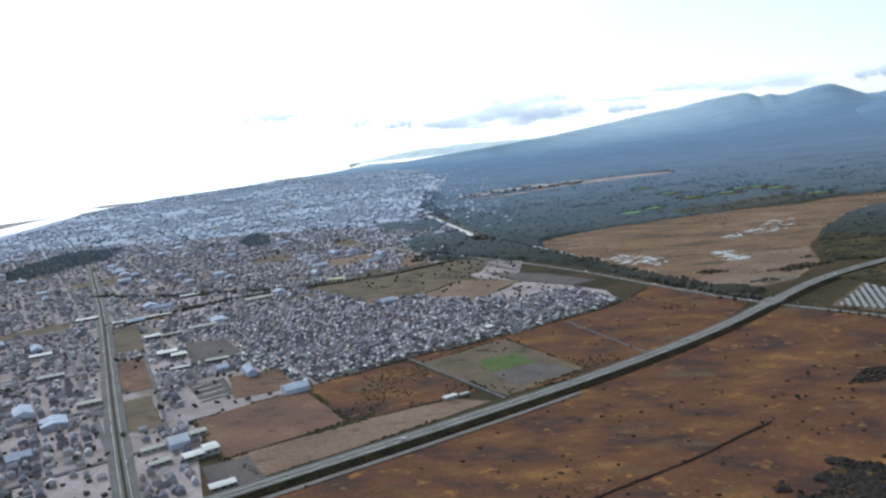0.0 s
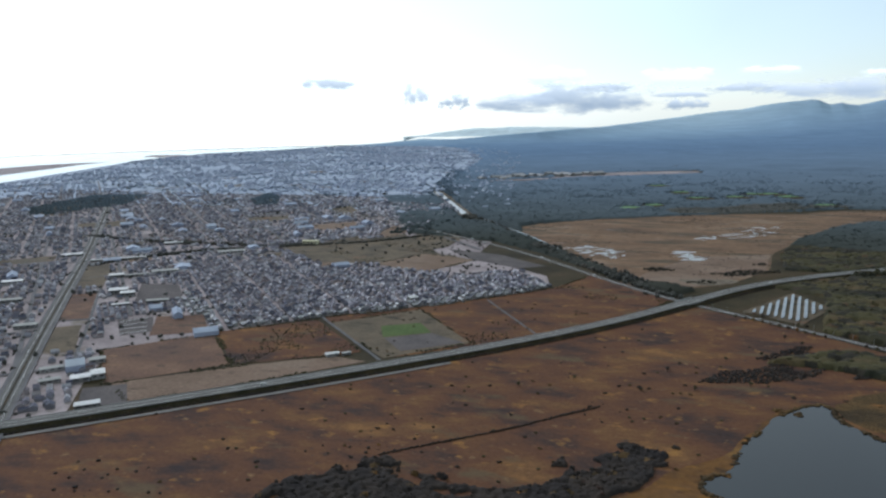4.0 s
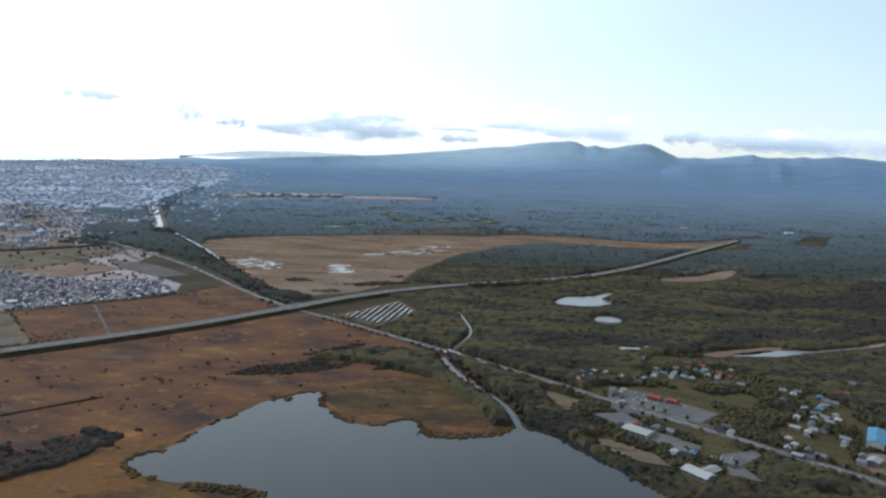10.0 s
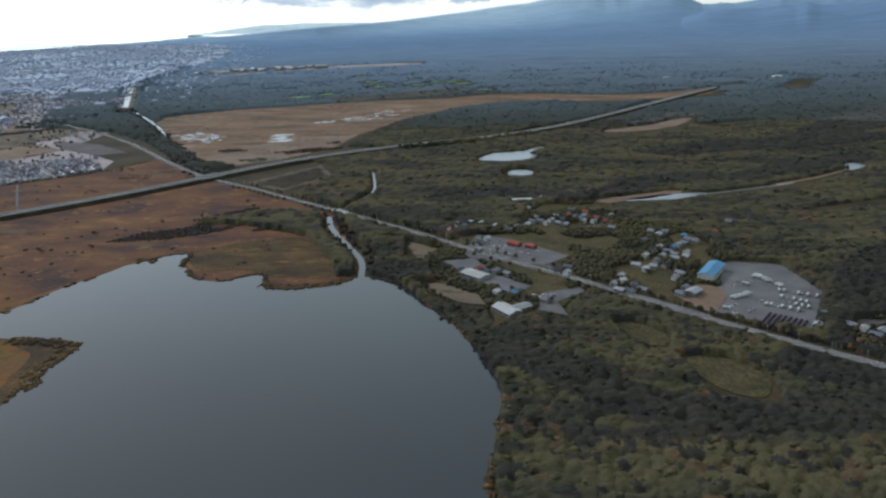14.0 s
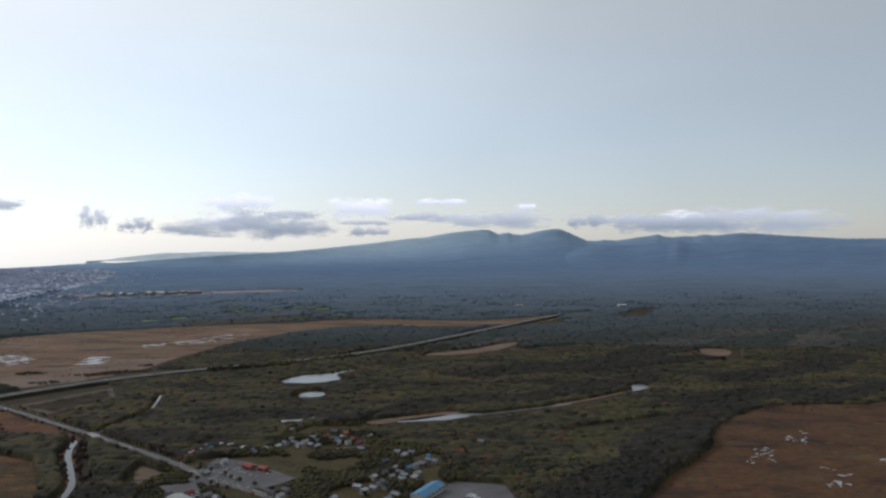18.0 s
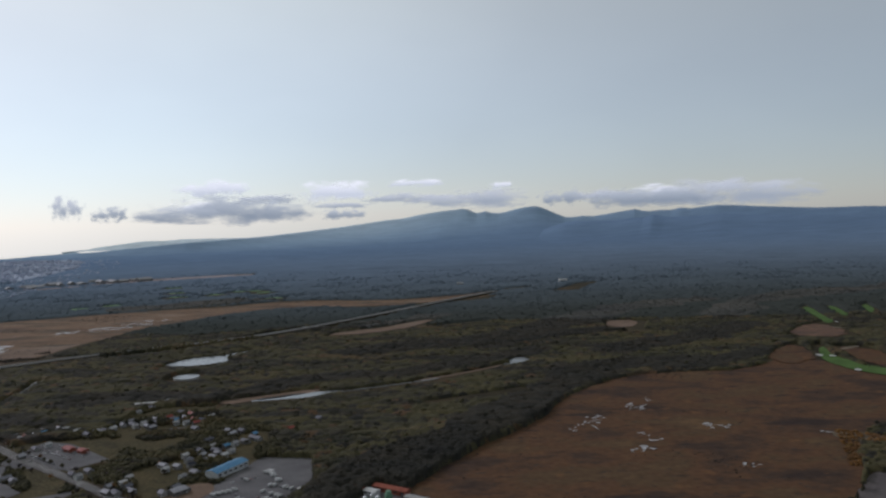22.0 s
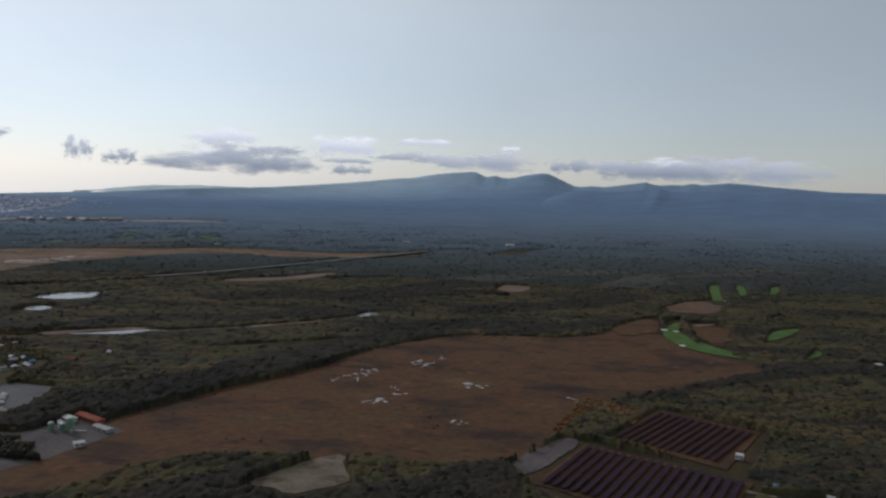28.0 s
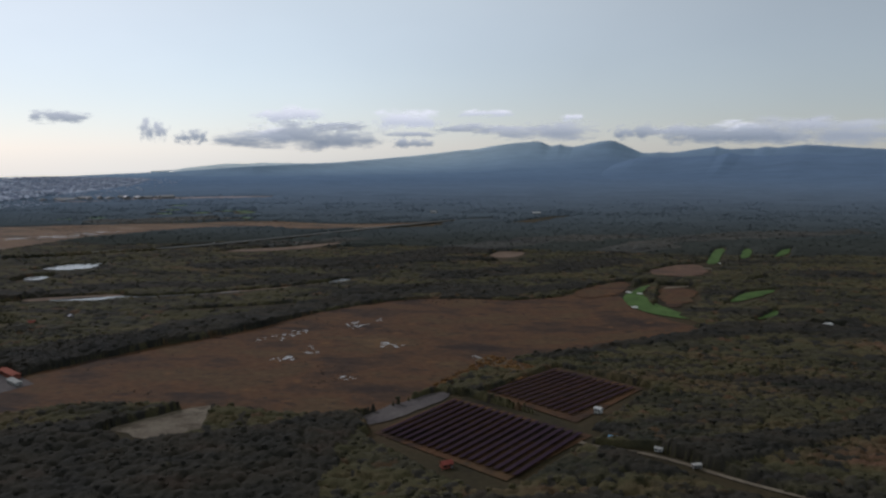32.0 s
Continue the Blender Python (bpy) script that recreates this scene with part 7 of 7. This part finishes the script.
# trees standing singly along the main road, in the village and on the marsh
VTREES = [tree_kind(4, M_LEAF, "olive broad-leaved tree beside the village houses"), tree_kind(5, M_LEAF_DARK, "dark tree beside the main road"), tree_kind(6, M_MARSH_NEAR, "yellow autumn tree beside the village houses")]
vs, vrng = [], np.random.RandomState(31)
hc2, hd2, _ = along(HIGHROAD, 7.0)
for k in range(len(hc2)):
    if -300 < hc2[k, 0] < 200:
        for side in (-6.5, 6.5):
            if vrng.uniform() < 0.55:
                vs.append((hc2[k, 0] - hd2[k, 1] * side * vrng.uniform(0.9, 1.3), hc2[k, 1] + hd2[k, 0] * side * vrng.uniform(0.9, 1.3)))
for x, y in VILLAGE_AT + VILLAGE_AT2:
    if vrng.uniform() < 0.6:
        a = vrng.uniform(0, 6.28)
        vs.append((x + 3.6 * math.cos(a), y + 3.6 * math.sin(a)))
vs = [s for s in vs if not near(HIGHROAD, np.array([s[0]]), np.array([s[1]]), 4.2)[0] and not inside(LAKE, np.array([s[0]]), np.array([s[1]]))[0] and not near(EXPRESSWAY, np.array([s[0]]), np.array([s[1]]), 10)[0]]
for i, s in enumerate(vs):
    m = pose(s[0], s[1], 0.05, 0, 0, vrng.uniform(0, 360))
    if i < 3:
        VTREES[i].matrix_basis = m
    else:
        copy_thing(VTREES[(0, 1, 0, 2, 1, 0, 0)[i % 7]], m)


def bush_kind(seed, leaf, label):
    r = np.random.RandomState(seed)
    ob = thing("bush", label, "bush", "marsh bushes")
    v, f = crown_form(6, [(0.7, 0.05), (1.0, 0.4), (0.65, 0.8)])
    n, k = 7, len(v)
    vv = np.repeat(np.array(v)[None], n, 0) * (1 + 0.3 * r.uniform(-1, 1, (n, k, 1))) * r.uniform(0.35, 0.75, (n, 1, 1))
    vv[..., :2] += r.uniform(-0.7, 0.7, (n, 1, 2))
    part_mesh("crown", mesh_np("crown", vv.reshape(-1, 3), (np.array(f)[None] + (np.arange(n) * k)[:, None, None]).reshape(-1, 3), [leaf]), ob)
    bm = bmesh.new()
    bmesh.ops.create_cone(bm, cap_ends=False, segments=5, radius1=0.12, radius2=0.05, depth=0.5, matrix=Matrix.Translation((0, 0, 0.25)))
    part("stem", bm, M_BARK, ob)
    return ob


BUSHES = [bush_kind(1, M_LEAF_DARK, "low dark alder bush on the reed marsh"), bush_kind(2, M_REED_DARK, "low brown bush on the reed marsh"), bush_kind(3, M_LEAF, "low olive bush on the reed marsh")]
made = 0
while made < 130:
    x, y = vrng.uniform(-560, -200), vrng.uniform(230, 620)
    q = (np.array([x]), np.array([y]))
    if not (inside(MARSH, *q)[0] or inside(FIELDS[0][1], *q)[0]) or inside(LAKE, *q)[0] or inside(THICKET, *q)[0] or near(EXPRESSWAY, *q, 14)[0] or near(HIGHROAD, *q, 6)[0] or noise.noise(Vector((x * 0.02, y * 0.02, 3.3))) < 0.05:
        continue
    m = pose(x, y, 0.04, 0, 0, vrng.uniform(0, 360))
    if made < 3:
        BUSHES[made].matrix_basis = m
    else:
        copy_thing(BUSHES[made % 3], m)
    made += 1


# ---- solar farms ----
def solar_row(length, width, tilt, cells, label, group):
    ob = thing("solar_array", label, "solar array", group)
    rot = Matrix.Rotation(radians(tilt), 4, "X")
    n = max(2, int(length / 6))
    for i in range(n):
        bm = box(0, 0, 0, length / n - 0.12, width, 0.06)
        bmesh.ops.transform(bm, matrix=Matrix.Translation((-length / 2 + (i + 0.5) * length / n, 0, 0.75)) @ rot, verts=bm.verts)
        part("panel", bm, cells, ob)
    for i in range(max(2, n // 2)):
        x = -length / 2 + (i + 0.5) * length / max(2, n // 2)
        part("post", box(x, 0, 0, 0.12, 0.12, 0.8), M_STEEL, ob)
    return ob


def solar_farm(p0, p1, p3, rows, width, tilt, cells, label, group, z, trim=0.96):
    """Rows run along p0-p3 and are stacked from p0 to p1."""
    p0, p1, p3 = Vector(p0), Vector(p1), Vector(p3)
    along_row = p3 - p0
    length = along_row.length * trim
    ang = math.degrees(math.atan2(along_row.y, along_row.x))
    base = None
    for i in range(rows):
        c = p0 + (p1 - p0) * ((i + 0.5) / rows) + along_row * 0.5
        m = pose(c.x, c.y, z, 0, 0, ang)
        if base is None:
            base = solar_row(length, width, tilt, cells, label, group)
            base.matrix_basis = m
        else:
            copy_thing(base, m)


solar_farm((393, 372), (458, 332), (365, 320), 17, 2.9, 14, M_PANEL, "long dark solar row on gravel", "solar rows beside the moor", 0.6)
solar_farm((444, 435), (488, 404), (408, 386), 12, 2.4, 14, M_PANEL, "long dark solar row on grass", "solar rows behind the hedge", 0.6)
solar_farm((51, 339), (67, 329), (62, 357), 8, 1.35, 14, M_PANEL, "short dark blue solar row beside the yard", "solar rows in the yard", 0.25)
solar_farm((-26, 416), (-13, 408), (-15, 436), 5, 2.0, 14, M_PANEL, "short dark solar row in the village", "solar rows in the village", 0.25)
# rows of unequal length, stepped back to the edges of a four-cornered field
row_dir, corners_c = Vector((math.cos(radians(82)), math.sin(radians(82)))), [Vector(q) for q in ((-289, 625), (-249, 695), (-231, 654), (-256, 602))]
row_side = Vector((row_dir.y, -row_dir.x))
side_of = [q.dot(row_side) for q in corners_c]
for i in range(10):
    off = min(side_of) + (max(side_of) - min(side_of)) * (i + 0.6) / 10.2
    cuts = []
    for a_, b_ in zip(corners_c, corners_c[1:] + corners_c[:1]):
        da, db = a_.dot(row_side) - off, b_.dot(row_side) - off
        if da * db < 0:
            cuts.append((a_ + (b_ - a_) * (da / (da - db))).dot(row_dir))
    if len(cuts) == 2:
        mid, ln = sum(cuts) / 2, max(8.0, abs(cuts[0] - cuts[1]) * 0.94)
        c_ = row_side * off + row_dir * mid
        r = solar_row(ln, 2.5, -16, M_PANEL_PALE, "pale solar row lit by the sky beside the main road", "solar rows by the crossing")
        r.matrix_basis = pose(c_.x, c_.y, 0.6, 0, 0, 82)


# ---- vehicles ----
def wheels(ob, xs, y, r):
    for x in xs:
        for s in (-1, 1):
            bm = bmesh.new()
            bmesh.ops.create_cone(bm, cap_ends=True, segments=12, radius1=r, radius2=r, depth=0.12, matrix=Matrix.Translation((x, s * y, r)) @ Matrix.Rotation(math.pi / 2, 4, "X"))
            part("wheel", bm, M_TYRE, ob)


def car(label):
    ob = thing("car", label, "car", "cars")
    part("body", box(0, 0, 0.12, 1.8, 0.72, 0.3, 0.05), M_CARPAINT, ob)
    part("cabin", box(-0.1, 0, 0.42, 1.0, 0.66, 0.22, 0.03, 0.8), M_GLASS, ob)
    part("roof", box(-0.1, 0, 0.63, 0.72, 0.5, 0.04), M_CARPAINT, ob)
    wheels(ob, (-0.55, 0.55), 0.34, 0.14)
    return ob


def truck(label, length=3.6):
    ob = thing("truck", label, "truck", "trucks")
    part("cargo_box", box(-0.4, 0, 0.4, length - 1.0, 1.0, 1.05, 0.04), M_WHITE, ob)
    part("cab", box(length / 2 - 0.45, 0, 0.3, 0.8, 0.96, 0.9, 0.06), M_WHITE, ob)
    part("windscreen", box(length / 2 - 0.05, 0, 0.75, 0.05, 0.8, 0.32), M_GLASS, ob)
    part("chassis", box(0, 0, 0.22, length, 0.6, 0.14), M_TYRE, ob)
    wheels(ob, (-length * 0.32, -length * 0.18, length * 0.32), 0.46, 0.2)
    return ob


CAR, TRUCK = car("parked or driving passenger car"), truck("white box truck with a plain body")
CAR.matrix_basis, TRUCK.matrix_basis = pose(-75, 455, 0.62, 0, 0, 52), pose(72, 409, 0.24, 0, 0, 55)
for i in range(34):
    row, k = divmod(i, 12)
    x, y = -83 + 2.2 * k + 5.5 * row, 452 - 1.7 * k + 8 * row
    if rng.uniform() < 0.8 and i:
        copy_thing(CAR, pose(x, y, 0.62, 0, 0, 52 + rng.uniform(-4, 4)))
lot_rng = np.random.RandomState(8)
for poly, n, ang in (([(-88, 408), (-70, 392), (-58, 402), (-76, 424)], 26, 48), ([(-60, 470), (-40, 452), (-50, 444), (-72, 458)], 16, -38), ([(-104, 446), (-92, 434), (-84, 440), (-96, 452)], 8, -40), ([(-46, 512), (-30, 500), (-24, 506), (-40, 520)], 8, 50)):
    for k in range(n):
        for _ in range(20):
            x, y = lot_rng.uniform(-110, -20), lot_rng.uniform(385, 525)
            if inside(poly, np.array([x]), np.array([y]))[0]:
                break
        else:
            continue
        copy_thing(CAR, pose(x, y, 0.15 if ang > 0 else 0.62, 0, 0, ang + lot_rng.uniform(-5, 5)))
for k in range(8):
    copy_thing(CAR, pose(-51 + 1.6 * k, 374 - 1.6 * (k % 3), 0.62, 0, 0, 50))
for x0, y0, x1, y1, n, turn in ((61, 396, 71, 410, 6, -30), (72, 407, 79, 394, 6, 20), (76, 388, 92, 380, 9, 62), (72, 381, 84, 371, 6, 62), (73, 372, 83, 365, 5, 62), (64, 368, 77, 361, 9, 62), (50, 375, 59, 382, 5, -20), (43, 361, 49, 367, 3, -20)):
    for k in range(n):
        t = k / (n - 1)
        if lot_rng.uniform() < 0.9:
            copy_thing(TRUCK if lot_rng.uniform() < 0.7 else CAR, pose(x0 + (x1 - x0) * t + lot_rng.uniform(-0.3, 0.3), y0 + (y1 - y0) * t + lot_rng.uniform(-0.5, 0.5), 0.24, 0, 0, turn + lot_rng.uniform(-5, 5)))
for x, y in ((61, 376), (63, 373), (53, 358), (56, 361), (55, 394), (58, 400), (48, 350), (46, 356)):
    copy_thing(CAR, pose(x, y, 0.24, 0, 0, 30 + lot_rng.uniform(-30, 30)))
for path, z, n, off in ((EXPRESSWAY, DECK_Z + 0.12, 16, 2.3), (HIGHROAD, 0.46, 26, 1.2), (AVENUE, 0.88, 16, 3.0)):
    c, d, u = along(path, 1.0)
    for k in range(n):
        i = int(rng.uniform(0.12, 0.9) * (len(c) - 1))
        s = -1 if k % 2 else 1
        kind = TRUCK if k % 5 == 0 else CAR
        copy_thing(kind, pose(c[i, 0] - d[i, 1] * off * s, c[i, 1] + d[i, 0] * off * s, z, 0, 0, math.degrees(math.atan2(d[i, 1], d[i, 0])) + (180 if s > 0 else 0)))

# ---- street lamps along the expressway and the main road ----
LAMP = thing("street_lamp", "grey steel street lamp beside the road", "street lamp", "street lamps", pose(-372, 590, DECK_Z, 0, 0, 0))
bm = bmesh.new()
bmesh.ops.create_cone(bm, cap_ends=True, segments=6, radius1=0.08, radius2=0.05, depth=4.0, matrix=Matrix.Translation((0, 0, 2.0)))
part("pole", bm, M_STEEL, LAMP)
part("arm", box(0.5, 0, 3.95, 1.0, 0.06, 0.06), M_STEEL, LAMP)
part("lamp_head", box(1.0, 0, 3.88, 0.4, 0.16, 0.08), M_CONCRETE, LAMP)
c, d, u = along(HIGHROAD, 14.0)
for i in range(len(c)):
    if -420 < c[i, 0] < 130:
        copy_thing(LAMP, pose(c[i, 0] - d[i, 1] * 3.0, c[i, 1] + d[i, 0] * 3.0, 0.1, 0, 0, math.degrees(math.atan2(d[i, 1], d[i, 0])) - 90))

# ---- clouds over the mountains ----
def cloud_material(name, top, base):
    m = bpy.data.materials.new(name)
    m.use_nodes = True
    n, l = m.node_tree.nodes, m.node_tree.links
    n.remove(n["Principled BSDF"])
    tc = n.new("ShaderNodeTexCoord")
    ln = n.new("ShaderNodeVectorMath")
    ln.operation = "LENGTH"
    l.new(tc.outputs["Object"], ln.inputs[0])
    nz_ = n.new("ShaderNodeTexNoise")
    nz_.inputs["Scale"].default_value, nz_.inputs["Detail"].default_value, nz_.inputs["Roughness"].default_value = 1.1, 5.0, 0.55
    info = n.new("ShaderNodeObjectInfo")
    off = n.new("ShaderNodeVectorMath")
    off.operation = "ADD"
    sc = n.new("ShaderNodeVectorMath")
    sc.operation = "SCALE"
    sc.inputs["Scale"].default_value = 0.01
    l.new(info.outputs["Location"], sc.inputs[0])
    st = n.new("ShaderNodeMapping")
    st.inputs["Scale"].default_value = (1.6, 1, 1.5)
    l.new(tc.outputs["Object"], st.inputs[0])
    l.new(st.outputs[0], off.inputs[0])
    l.new(sc.outputs[0], off.inputs[1])
    l.new(off.outputs[0], nz_.inputs["Vector"])
    a = n.new("ShaderNodeMath")
    a.operation = "MULTIPLY_ADD"
    a.inputs[1].default_value, a.inputs[2].default_value = 1.7, 0.0
    l.new(nz_.outputs["Fac"], a.inputs[0])
    b = n.new("ShaderNodeMath")
    b.operation = "SUBTRACT"
    l.new(a.outputs[0], b.inputs[0])
    l.new(ln.outputs["Value"], b.inputs[1])
    c = n.new("ShaderNodeMapRange")
    c.interpolation_type = "SMOOTHSTEP"
    c.inputs["From Min"].default_value, c.inputs["From Max"].default_value = -0.08, 0.5
    c.inputs["To Max"].default_value = 0.94
    l.new(b.outputs[0], c.inputs["Value"])
    sep = n.new("ShaderNodeSeparateXYZ")
    l.new(tc.outputs["Object"], sep.inputs[0])
    hgt = n.new("ShaderNodeMapRange")
    hgt.inputs["From Min"].default_value, hgt.inputs["From Max"].default_value = -0.3, 0.6
    l.new(sep.outputs["Z"], hgt.inputs["Value"])
    mix = n.new("ShaderNodeMix")
    mix.data_type = "RGBA"
    l.new(hgt.outputs[0], mix.inputs["Factor"])
    mix.inputs["A"].default_value, mix.inputs["B"].default_value = (*base, 1), (*top, 1)
    em = n.new("ShaderNodeEmission")
    l.new(mix.outputs["Result"], em.inputs["Color"])
    tr = n.new("ShaderNodeBsdfTransparent")
    ms = n.new("ShaderNodeMixShader")
    l.new(c.outputs[0], ms.inputs[0])
    l.new(tr.outputs[0], ms.inputs[1])
    l.new(em.outputs[0], ms.inputs[2])
    l.new(ms.outputs[0], n["Material Output"].inputs["Surface"])
    return m


# the clouds glow; their sunlit and shaded tones are put into the emission colour
M_CLOUD_W = cloud_material("sunlit_cloud", (1.25, 1.29, 1.2), (0.86, 0.93, 0.9))
M_CLOUD_M = cloud_material("thin_grey_cloud", (0.78, 0.84, 0.81), (0.50, 0.57, 0.57))
M_CLOUD_D = cloud_material("shaded_cloud", (0.66, 0.73, 0.71), (0.37, 0.44, 0.46))
# (bearing, height over the horizon, breadth, depth in degrees, tone); tone 0 sunlit, 1 shaded, 2 thin grey
CLOUDS = [(-13.2, 0.62, 11.4, 1.7, 1), (-14.4, 2.3, 4.8, 1.15, 0), (-21.3, 0.68, 2.6, 1.05, 1), (-24.0, 1.12, 2.2, 1.5, 2), (-5.4, 1.95, 5.0, 1.15, 0), (-5.0, 0.9, 3.6, 0.45, 2), (-5.1, 0.3, 3.2, 0.85, 1),
          (0.4, 2.45, 4.0, 0.6, 0), (-0.6, 1.3, 5.0, 0.6, 2), (5.0, 1.15, 8.4, 1.25, 2), (6.8, 2.05, 1.8, 0.5, 0), (11.1, 0.98, 3.2, 1.1, 1), (17.6, 0.95, 8.0, 1.5, 1), (23.5, 1.1, 9.0, 1.6, 2), (-30.0, 2.0, 3.8, 0.9, 2), (14.0, 1.05, 4.0, 0.7, 2), (-10.5, 1.5, 4.5, 0.6, 2)]
cloud_rng = np.random.RandomState(12)
for az_, el_, w, h, tone in CLOUDS:
    # a cloud is a row of overlapping puffs with a level base; white crowns stand on the shaded ones
    n_ = 2 if w < 4 else 3
    for k in range(n_ + (1 if tone == 1 and w > 4 else 0)):
        crown = k >= n_
        u_ = cloud_rng.uniform(-0.4, 0.4) if crown else (k + 0.5) / n_ - 0.5 + cloud_rng.uniform(-0.06, 0.06)
        edge = 1 - 1.4 * u_ * u_
        pw, ph = w * cloud_rng.uniform(0.42, 0.58) * edge, h * cloud_rng.uniform(0.7, 1.0) * edge
        if crown:
            pw, ph = pw * 0.7, ph * 0.55
        a, el, R = radians(az_ + u_ * w * 0.8), el_ - h * 0.42 + ph * 0.5 + (h * 0.42 if crown else 0), 4300 + 14 * k + 60 * (tone != 1)
        bm = bmesh.new()
        bmesh.ops.create_grid(bm, x_segments=14, y_segments=8, size=1.0)
        for v in bm.verts:
            x, z = v.co.x, v.co.y
            v.co = Vector((x, -0.35 * math.sqrt(max(0, 1 - min(1, x * x + z * z))) + 0.06 * noise.noise(Vector((x * 3, z * 3, a * 40))), z))
        me = bpy.data.meshes.new("cloud")
        bm.to_mesh(me)
        bm.free()
        me.materials.append(M_CLOUD_W if crown else (M_CLOUD_W, M_CLOUD_D, M_CLOUD_M)[tone])
        ob = new("backdrop_cloud", me)
        ob.matrix_basis = Matrix.LocRotScale((R * math.sin(a), R * math.cos(a), 144 + R * math.tan(radians(el))), Euler((0, 0, -a)), (R * math.tan(radians(pw / 2)) * 1.7, 120, R * math.tan(radians(ph / 2)) * 1.7))
        tagged(ob, ("white sunlit cloud low over the horizon", "grey shaded cloud low over the horizon", "thin grey cloud low over the horizon")[0 if crown else tone], "cloud", kind="structure")
        ob.visible_shadow = False
